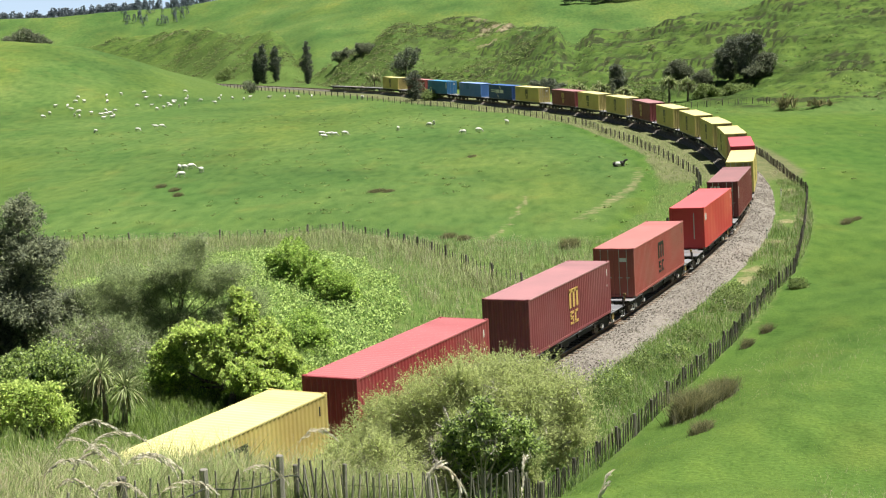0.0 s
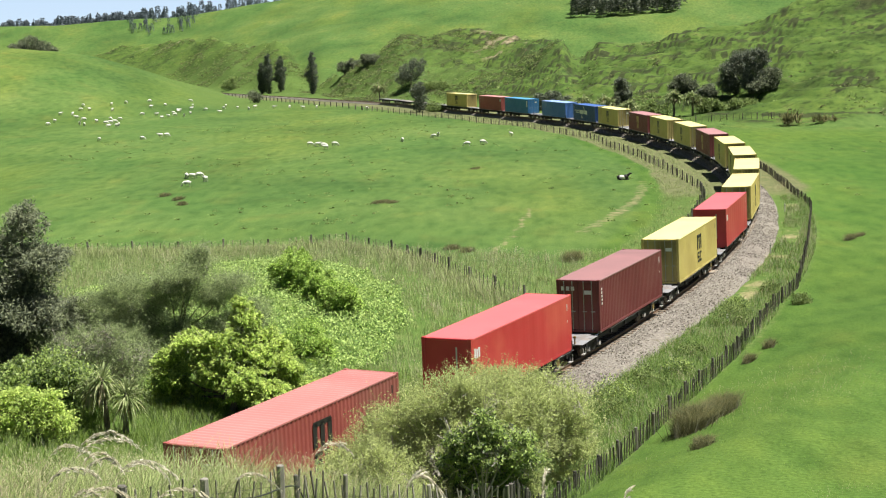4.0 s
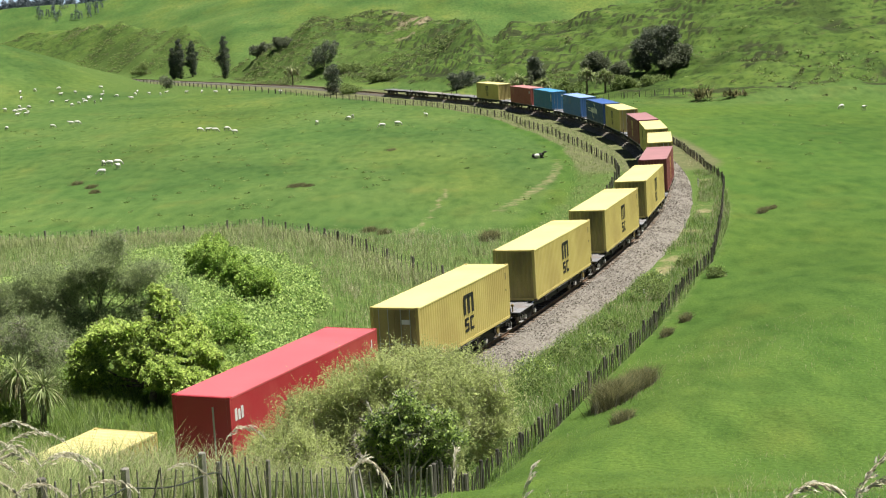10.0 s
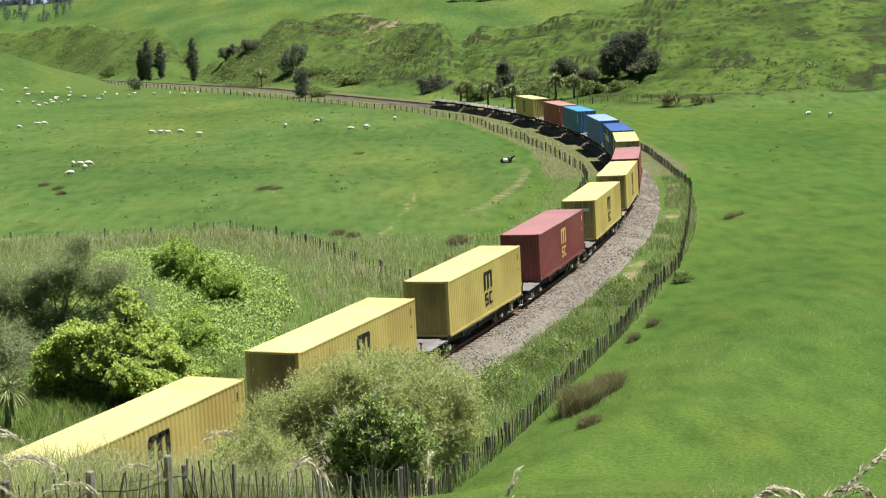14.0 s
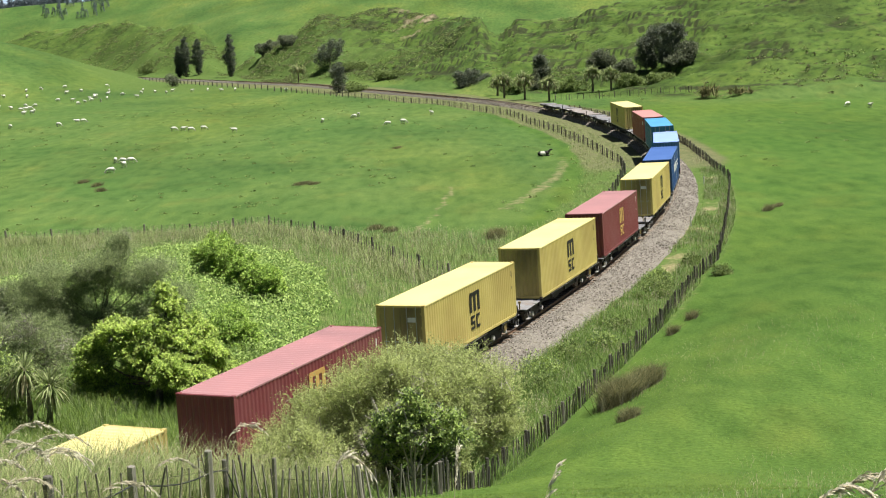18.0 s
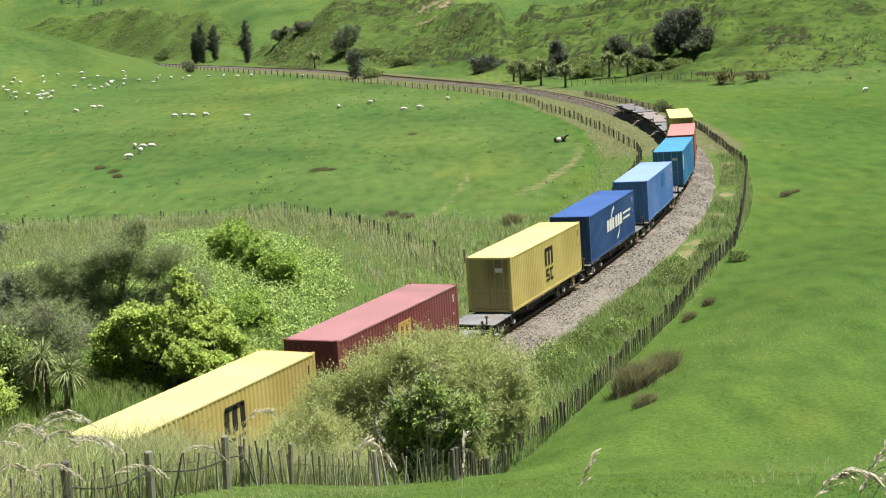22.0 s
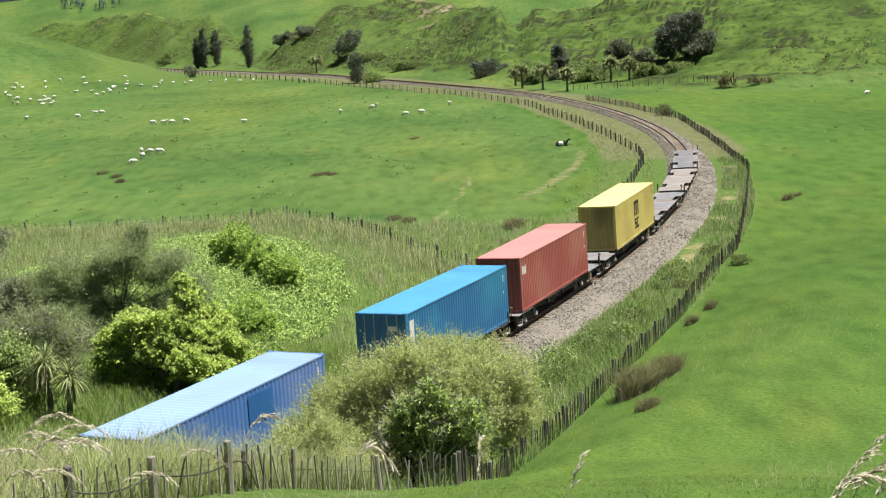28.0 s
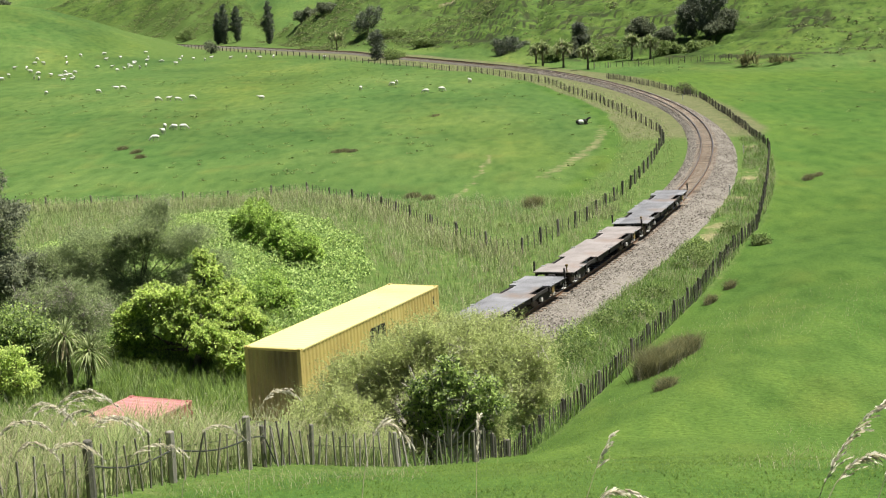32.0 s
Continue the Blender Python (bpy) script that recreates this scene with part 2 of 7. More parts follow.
M = dict(
    pasture=ground_material(),
    ballast=surface("ballast", (0.075, 0.066, 0.056), (0.36, 0.33, 0.285), 7.0, 0.95, bump=1.0, fine=16, gloss=0.2, stains=(0.15, 0.135, 0.10)),
    stone=surface("ballast_stone", (0.10, 0.088, 0.074), (0.40, 0.362, 0.315), 3, 0.95, island=0.8, bump=0.3, gloss=0.2),
    rail=surface("rail_steel", (0.15, 0.09, 0.055), (0.30, 0.20, 0.135), 2.0, 0.55, 0.6, bump=0.1),
    railtop=surface("rail_polish", (0.30, 0.28, 0.27), (0.5, 0.48, 0.46), 2.0, 0.3, 0.9, bump=0.02),
    sleeper=surface("sleeper", (0.19, 0.14, 0.10), (0.38, 0.30, 0.22), 2, 0.9, random_object=0.5),
    yellow=surface("yellow_paint", (0.55, 0.44, 0.135), (0.67, 0.55, 0.20), 0.6, 0.45, bump=0.05, stains=(0.52, 0.40, 0.14)),
    # darker yellow for container ends: their shade and grime put in the colour
    shaded_soiled_yellow=surface("shaded_soiled_yellow_paint", (0.29, 0.23, 0.09), (0.50, 0.405, 0.15), 1.4, 0.6, bump=0.1, stains=(0.22, 0.17, 0.075), stretch=(1, 1, 0.4)),
    maroon=surface("maroon_paint", (0.185, 0.042, 0.05), (0.27, 0.072, 0.078), 0.6, 0.5, bump=0.05, stains=(0.25, 0.08, 0.085)),
    dark_maroon=surface("dark_maroon_paint", (0.135, 0.027, 0.031), (0.20, 0.048, 0.05), 0.6, 0.5, bump=0.05, stains=(0.19, 0.055, 0.055)),
    rust=surface("rust_red_paint", (0.31, 0.07, 0.06), (0.40, 0.105, 0.09), 0.6, 0.5, bump=0.05, stains=(0.32, 0.11, 0.09)),
    dull_red=surface("dull_red_paint", (0.29, 0.035, 0.042), (0.38, 0.06, 0.066), 0.6, 0.5, bump=0.05, stains=(0.33, 0.08, 0.08)),
    red=surface("red_paint", (0.47, 0.03, 0.036), (0.57, 0.05, 0.055), 0.6, 0.45, bump=0.05, stains=(0.60, 0.09, 0.07)),
    crimson=surface("crimson_paint", (0.41, 0.022, 0.037), (0.50, 0.042, 0.055), 0.6, 0.45, bump=0.05, stains=(0.5, 0.07, 0.07)),
    navy=surface("navy_paint", (0.018, 0.056, 0.19), (0.032, 0.085, 0.255), 0.6, 0.45, bump=0.05, stains=(0.05, 0.10, 0.28)),
    blue=surface("mid_blue_paint", (0.066, 0.17, 0.47), (0.098, 0.225, 0.55), 0.6, 0.5, bump=0.05, stains=(0.16, 0.26, 0.56)),
    patch=surface("patch_blue_paint", (0.02, 0.11, 0.34), (0.035, 0.15, 0.40), 0.6, 0.5, bump=0.05),
    sky_blue=surface("sky_blue_paint", (0.028, 0.145, 0.345), (0.048, 0.205, 0.435), 0.6, 0.45, bump=0.05, stains=(0.05, 0.25, 0.45)),
    brick=surface("brick_red_paint", (0.31, 0.075, 0.068), (0.41, 0.115, 0.10), 0.6, 0.55, bump=0.05, stains=(0.42, 0.16, 0.13)),
    black=surface("black_mark", (0.015, 0.014, 0.013), (0.03, 0.028, 0.025), 2, 0.6, bump=0),
    tan=surface("tan_mark", (0.58, 0.36, 0.10), (0.70, 0.46, 0.15), 2, 0.6, bump=0),
    white=surface("white_mark", (0.68, 0.68, 0.66), (0.82, 0.82, 0.80), 2, 0.6, bump=0),
    casting=surface("corner_casting", (0.10, 0.08, 0.07), (0.2, 0.17, 0.15), 4, 0.6, 0.3),
    bar=surface("galvanised_bar", (0.36, 0.36, 0.36), (0.52, 0.52, 0.52), 4, 0.45, 0.5),
    deck_brown=surface("worn_brown_deck", (0.19, 0.165, 0.155), (0.37, 0.335, 0.32), 0.9, 0.85, bump=0.2, stains=(0.26, 0.20, 0.17)),
    deck=surface("grey_deck", (0.13, 0.13, 0.14), (0.31, 0.312, 0.33), 0.9, 0.8, bump=0.2, stains=(0.22, 0.17, 0.14), random_object=0.25),
    underframe=surface("dark_underframe", (0.018, 0.016, 0.015), (0.05, 0.045, 0.04), 2, 0.8, 0.2),
    wheel=surface("wheel_steel", (0.09, 0.07, 0.06), (0.2, 0.17, 0.15), 3, 0.6, 0.5),
    axlebox=surface("pale_axle_box", (0.40, 0.39, 0.37), (0.62, 0.60, 0.57), 3, 0.6, 0.1),
    brake=surface("ochre_brake_post", (0.17, 0.12, 0.04), (0.30, 0.21, 0.07), 3, 0.6),
    post=surface("weathered_post", (0.13, 0.12, 0.104), (0.38, 0.35, 0.31), 5, 0.95, bump=0.6, fine=60, random_object=0.5, stretch=(1, 1, 0.15)),
    darkpost=surface("dark_post", (0.055, 0.05, 0.044), (0.19, 0.172, 0.15), 5, 0.95, bump=0.5, fine=60, random_object=0.5, stretch=(1, 1, 0.15)),
    wire=surface("fence_wire", (0.12, 0.11, 0.10), (0.22, 0.2, 0.19), 3, 0.5, 0.7, bump=0),
    hose=surface("dark_hose", (0.03, 0.035, 0.03), (0.06, 0.065, 0.06), 3, 0.6, bump=0),
    bark=surface("bark", (0.06, 0.048, 0.036), (0.20, 0.17, 0.14), 5, 0.95, bump=0.8, fine=30),
    palebark=surface("pale_dead_wood", (0.26, 0.23, 0.20), (0.48, 0.44, 0.40), 5, 0.95, bump=0.6, fine=30),
    wool=surface("wool", (0.70, 0.68, 0.62), (0.86, 0.84, 0.79), 6, 0.95, bump=0.8, fine=30),
    hide_black=surface("black_hide", (0.012, 0.011, 0.010), (0.035, 0.032, 0.03), 4, 0.7),
    hoof=surface("sheep_leg", (0.35, 0.33, 0.3), (0.55, 0.52, 0.47), 4, 0.9),
)


def leafage(name, dark, light, gloss=0.3, leaf=0.4, rough=0.6, bend=0.6):
    return surface(name, dark, light, 0.7, rough, island=0.75, bump=0, leaf=leaf, gloss=gloss, fine=6, bend=bend)


M.update(
    olive_leaf=leafage("olive_foliage", (0.31, 0.365, 0.135), (0.60, 0.67, 0.27), bend=1.9, leaf=0.52),
    deep_leaf=leafage("deep_green_foliage", (0.085, 0.145, 0.04), (0.46, 0.60, 0.16), bend=0.9, leaf=0.42, gloss=0.5, rough=0.45),
    lime_leaf=leafage("lime_green_foliage", (0.30, 0.43, 0.10), (0.70, 0.84, 0.23), bend=1.6, leaf=0.5),
    bush_leaf=leafage("bush_foliage", (0.20, 0.34, 0.06), (0.56, 0.75, 0.17), bend=1.1, leaf=0.4),
    ivy_leaf=leafage("creeper_foliage", (0.20, 0.33, 0.085), (0.60, 0.76, 0.25), bend=1.0, leaf=0.42),
    dark_leaf=leafage("dark_conifer_foliage", (0.11, 0.135, 0.085), (0.32, 0.355, 0.21), bend=1.2),
    grey_leaf=leafage("grey_green_foliage", (0.19, 0.245, 0.11), (0.43, 0.52, 0.235), bend=1.5, leaf=0.48),
    poplar_leaf=leafage("poplar_foliage", (0.055, 0.075, 0.055), (0.19, 0.225, 0.15), bend=0.7),
    bracken=leafage("bracken", (0.075, 0.09, 0.035), (0.19, 0.205, 0.085), bend=1.2),
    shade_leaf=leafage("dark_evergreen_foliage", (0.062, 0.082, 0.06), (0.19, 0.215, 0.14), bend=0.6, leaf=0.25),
    far_leaf=leafage("far_foliage", (0.08, 0.10, 0.06), (0.25, 0.28, 0.17), bend=0.7),
    scrub_leaf=leafage("scrub_foliage", (0.09, 0.14, 0.035), (0.30, 0.39, 0.12), bend=0.8),
    blade=leafage("green_grass", (0.13, 0.215, 0.037), (0.25, 0.36, 0.070), bend=2.6),
    rank=leafage("rank_grass", (0.19, 0.265, 0.08), (0.47, 0.55, 0.215), bend=1.4),
    lush=leafage("lush_grass", (0.09, 0.17, 0.035), (0.26, 0.39, 0.085), bend=1.3),
    turf=leafage("grazed_turf", (0.13, 0.222, 0.039), (0.20, 0.305, 0.057), bend=4.0),
    dry=leafage("dry_grass", (0.36, 0.31, 0.17), (0.66, 0.60, 0.41), bend=1.0),
    seed=leafage("seed_heads", (0.62, 0.55, 0.40), (0.85, 0.80, 0.66), bend=1.2),
    rush=leafage("rush_tuft", (0.08, 0.09, 0.034), (0.22, 0.215, 0.09), bend=1.8),
    strap=leafage("strap_leaf", (0.19, 0.25, 0.09), (0.55, 0.61, 0.31), bend=0.8),
    # far woods: aerial haze is put into this bluish leaf colour
    hazy_leaf=leafage("hazed_conifer_foliage", (0.10, 0.13, 0.155), (0.18, 0.22, 0.24), bend=0.8),
)
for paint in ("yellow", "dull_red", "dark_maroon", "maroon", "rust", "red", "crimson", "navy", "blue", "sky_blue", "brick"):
    # roofs get a paler copy: fading plus sky sheen put in the colour
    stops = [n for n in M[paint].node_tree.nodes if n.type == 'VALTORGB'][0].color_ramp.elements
    pale_add = {"maroon": 0.15, "brick": 0.15, "dark_maroon": 0.13, "blue": 0.2}.get(paint, 0.10)
    lo_c, hi_c = [tuple(min(0.86, 1.25 * c + pale_add) for c in e.color[:3]) for e in stops]
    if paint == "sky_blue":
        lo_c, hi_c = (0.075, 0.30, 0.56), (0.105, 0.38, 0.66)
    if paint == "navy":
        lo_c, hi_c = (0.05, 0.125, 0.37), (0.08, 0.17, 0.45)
    M[paint + "_roof"] = surface("faded_lit_" + paint, lo_c, hi_c, 0.5, 0.5, bump=0.05, stains=tuple(0.93 * c for c in lo_c))


# ---- building blocks ----
def mesh_of(name, verts, faces, material=None, smooth=False):
    me = bpy.data.meshes.new(name)
    me.from_pydata([tuple(map(float, v)) for v in verts], [], [tuple(map(int, f)) for f in faces])
    me.update()
    if material:
        me.materials.append(material)
    if smooth:
        me.polygons.foreach_set("use_smooth", [True] * len(me.polygons))
    return me


def quads_mesh(name, corners, material, sides=4):
    """A mesh of loose polygons; corners is an array (count, sides, 3)."""
    corners = np.asarray(corners, np.float32)
    k = len(corners)
    me = bpy.data.meshes.new(name)
    me.vertices.add(k * sides)
    me.vertices.foreach_set("co", corners.reshape(-1))
    me.loops.add(k * sides)
    me.loops.foreach_set("vertex_index", np.arange(k * sides, dtype=np.int32))
    me.polygons.add(k)
    me.polygons.foreach_set("loop_start", np.arange(0, k * sides, sides, dtype=np.int32))
    me.polygons.foreach_set("loop_total", np.full(k, sides, dtype=np.int32))
    me.update(calc_edges=True)
    me.materials.append(material)
    return me


class Shape:
    """Collects boxes, tubes and other solids into one mesh."""

    def __init__(self):
        self.v, self.f = [], []

    def add(self, verts, faces):
        o = len(self.v)
        self.v.extend(verts)
        self.f.extend([tuple(i + o for i in f) for f in faces])
        return self

    def box(self, x0, x1, y0, y1, z0, z1, bevel=0.0):
        if bevel:
            b = bevel
            ring = [(x0 + b, y0), (x1 - b, y0), (x1, y0 + b), (x1, y1 - b), (x1 - b, y1), (x0 + b, y1), (x0, y1 - b), (x0, y0 + b)]
            inner = [(x0 + b, y0 + b), (x1 - b, y0 + b), (x1 - b, y0 + b), (x1 - b, y1 - b), (x1 - b, y1 - b), (x0 + b, y1 - b), (x0 + b, y1 - b), (x0 + b, y0 + b)]
            v = [(x, y, z0) for x, y in inner] + [(x, y, z0 + b) for x, y in ring] + [(x, y, z1 - b) for x, y in ring] + [(x, y, z1) for x, y in inner]
            f = [tuple(reversed(range(8)))] + [(r * 8 + i, r * 8 + (i + 1) % 8, r * 8 + 8 + (i + 1) % 8, r * 8 + 8 + i) for r in range(3) for i in range(8)] + [tuple(range(24, 32))]
            return self.add(v, f)
        v = [(x, y, z) for z in (z0, z1) for x, y in ((x0, y0), (x1, y0), (x1, y1), (x0, y1))]
        return self.add(v, [(3, 2, 1, 0), (4, 5, 6, 7), (0, 1, 5, 4), (1, 2, 6, 5), (2, 3, 7, 6), (3, 0, 4, 7)])

    def tube(self, pts, radii, n=6):
        pts = [Vector(p) for p in pts]
        rings = []
        for i, p in enumerate(pts):
            d = (pts[min(i + 1, len(pts) - 1)] - pts[max(i - 1, 0)]).normalized()
            a = d.orthogonal().normalized() if i == 0 else (a - d * a.dot(d)).normalized()
            b = d.cross(a)
            r = radii[i] if isinstance(radii, (list, tuple)) else radii
            rings.append([tuple(p + (a * math.cos(2 * math.pi * k / n) + b * math.sin(2 * math.pi * k / n)) * r) for k in range(n)])
        v = [q for ring in rings for q in ring]
        f = [(i * n + k, i * n + (k + 1) % n, (i + 1) * n + (k + 1) % n, (i + 1) * n + k) for i in range(len(rings) - 1) for k in range(n)]
        f += [tuple(reversed(range(n))), tuple(range(len(v) - n, len(v)))]
        return self.add(v, f)

    def ball(self, c, r, n=8, m=6):
        rx, ry, rz = r if isinstance(r, (tuple, list)) else (r, r, r)
        v = [(c[0], c[1], c[2] - rz)] + [(c[0] + rx * math.sin(math.pi * j / m) * math.cos(2 * math.pi * i / n), c[1] + ry * math.sin(math.pi * j / m) * math.sin(2 * math.pi * i / n), c[2] - rz * math.cos(math.pi * j / m)) for j in range(1, m) for i in range(n)] + [(c[0], c[1], c[2] + rz)]
        f = [(0, 1 + (i + 1) % n, 1 + i) for i in range(n)]
        f += [(1 + j * n + i, 1 + j * n + (i + 1) % n, 1 + (j + 1) * n + (i + 1) % n, 1 + (j + 1) * n + i) for j in range(m - 2) for i in range(n)]
        f += [(1 + (m - 2) * n + i, 1 + (m - 2) * n + (i + 1) % n, len(v) - 1) for i in range(n)]
        return self.add(v, f)

    def mesh(self, name, material, smooth=False):
        return mesh_of(name, self.v, self.f, material, smooth)


def part(name, shape, material, parent, label="", smooth=False):
    """Links a shape or mesh as one object under its thing or part."""
    me = shape.mesh(name, material, smooth) if isinstance(shape, Shape) else shape
    ob = new(name, me)
    ob.parent = parent
    if label:
        ob["label"] = label
    return ob


def thing(name, m, label, category, group="", kind=""):
    ob = new(name)
    ob.empty_display_size = 0.3
    ob.matrix_basis = m
    return tagged(ob, label, category, group, kind)


# ---- the line of the railway: curvature by stretches, in 1/100 m ----
CURVE_S = [-30, 0, 30, 60, 90, 120, 150, 180, 210, 240, 270, 300, 330, 360, 560, 610]
CURVE_K = [-0.252, 0.015, 0.243, 0.323, 0.369, 0.359, 0.338, 0.243, 0.322, 0.453, 0.119, 0.0, -0.1, 0.0, 0.0, 0.3]
SS = np.arange(-140.0, 900.0, 1.0)
KK = np.interp(SS, CURVE_S, CURVE_K) * 0.01
TH = np.concatenate([[0.0], np.cumsum((KK[1:] + KK[:-1]) / 2)])
TH += 1.1542 - TH[140]
TX = np.concatenate([[0.0], np.cumsum((np.cos(TH[1:]) + np.cos(TH[:-1])) / 2)])
TY = np.concatenate([[0.0], np.cumsum((np.sin(TH[1:]) + np.sin(TH[:-1])) / 2)])
TX += -7.445 - TX[140]
TY += 56.267 - TY[140]


def rail_z(s):
    far = 0.012 * np.maximum(np.asarray(s, float) - 580, 0)
    s = np.clip(s, -60, 350)
    return 0.012439 * s + 1.3447e-5 * (s - 100) ** 2 + far


def on_track(s, u=0.0):
    """The place at s metres along the line and u metres to its right."""
    x, y, th = np.interp(s, SS, TX), np.interp(s, SS, TY), np.interp(s, SS, TH)
    return x + u * np.sin(th), y - u * np.cos(th)


def to_track(x, y):
    """Along and across the line, for arrays of places."""
    x, y = np.atleast_1d(np.asarray(x, float)), np.atleast_1d(np.asarray(y, float))
    s, u = np.empty(len(x)), np.empty(len(x))
    cx, cy = TX[::4], TY[::4]
    for a in range(0, len(x), 20000):
        px, py = x[a:a + 20000], y[a:a + 20000]
        i = ((px[:, None] - cx) ** 2 + (py[:, None] - cy) ** 2).argmin(1) * 4
        for _ in range(2):
            along = (px - np.interp(SS[i] if _ == 0 else sv, SS, TX)) * np.cos(np.interp(SS[i] if _ == 0 else sv, SS, TH)) + (py - np.interp(SS[i] if _ == 0 else sv, SS, TY)) * np.sin(np.interp(SS[i] if _ == 0 else sv, SS, TH))
            sv = np.clip((SS[i] if _ == 0 else sv) + along, SS[0], SS[-1])
        th = np.interp(sv, SS, TH)
        s[a:a + 20000] = sv
        u[a:a + 20000] = (px - np.interp(sv, SS, TX)) * np.sin(th) - (py - np.interp(sv, SS, TY)) * np.cos(th)
    return s, u


def value_noise(x, y, seed=0):
    """Smooth noise in -1..1 with cells of size 1."""
    xi, yi = np.floor(x).astype(np.int64), np.floor(y).astype(np.int64)
    fx, fy = x - xi, y - yi
    fx, fy = fx * fx * (3 - 2 * fx), fy * fy * (3 - 2 * fy)

    def rnd(a, b):
        n = (a * 374761393 + b * 668265263 + seed * 974711) & 0x7FFFFFFF
        n = ((n ^ (n >> 13)) * 1274126177) & 0x7FFFFFFF
        return ((n ^ (n >> 16)) & 0xFFFF) / 32767.5 - 1
    a, b, c, e = rnd(xi, yi), rnd(xi + 1, yi), rnd(xi, yi + 1), rnd(xi + 1, yi + 1)
    return a + (b - a) * fx + (c - a) * fy + (a - b - c + e) * fx * fy


def fbm(x, y, octaves=4, seed=0):
    v, k = 0.0, 1.0
    for o in range(octaves):
        v = v + k * value_noise(x * 2 ** o, y * 2 ** o, seed + 7 * o)
        k *= 0.5
    return v / 2


def step(a, b, v):
    t = np.clip((v - a) / (b - a), 0, 1)
    return t * t * (3 - 2 * t)


def ramp_up(v, soft=2.0):
    return np.where(v > 12 * soft, v, soft * np.log1p(np.exp(np.clip(v, -60, 12 * soft) / soft)))


# bearing in degrees from the way ahead: the scarp's foot and brow in metres off, and the brow's height
SCARP = [[-18.5, -16.0, -14.4, -12.0, -10.4, -9.6, -8.7, -8.1, -7.7, -7.4, -6.8, -6.2, -5.15, -4.1, -2.8, -0.9, 0.8, 1.95, 2.3, 2.6, 3.3, 4.4, 5.4, 6.6, 9.1, 10.4, 13.9],
         [765, 765, 755, 715, 645, 605, 580, 565, 555, 550, 500, 460, 430, 425, 410, 380, 355, 335, 330, 325, 315, 305, 298, 292, 280, 275, 262],
         [890, 890, 870, 820, 750, 720, 690, 665, 645, 640, 560, 530, 520, 520, 520, 520, 470, 440, 440, 440, 430, 425, 420, 415, 400, 395, 390],
         [18.0, 20.3, 25.9, 31.8, 27.9, 23.7, 27.4, 21.4, 12.8, 6.8, 7.8, 11.6, 17.9, 24.9, 24.7, 24.6, 21.3, 22.0, 17.4, 15.8, 19.0, 19.5, 19.7, 22.5, 24.3, 28.2, 31.5]]
SKYLINE = [[-18.5, -16.4, -12.4, -8.2, -4.0, 2.0, 13.9], [42.5, 43.0, 46.5, 56.0, 68.0, 78.0, 90.0], [44.0, 48.0, 53.0, 66.0, 80.0, 92.0, 110.0]]


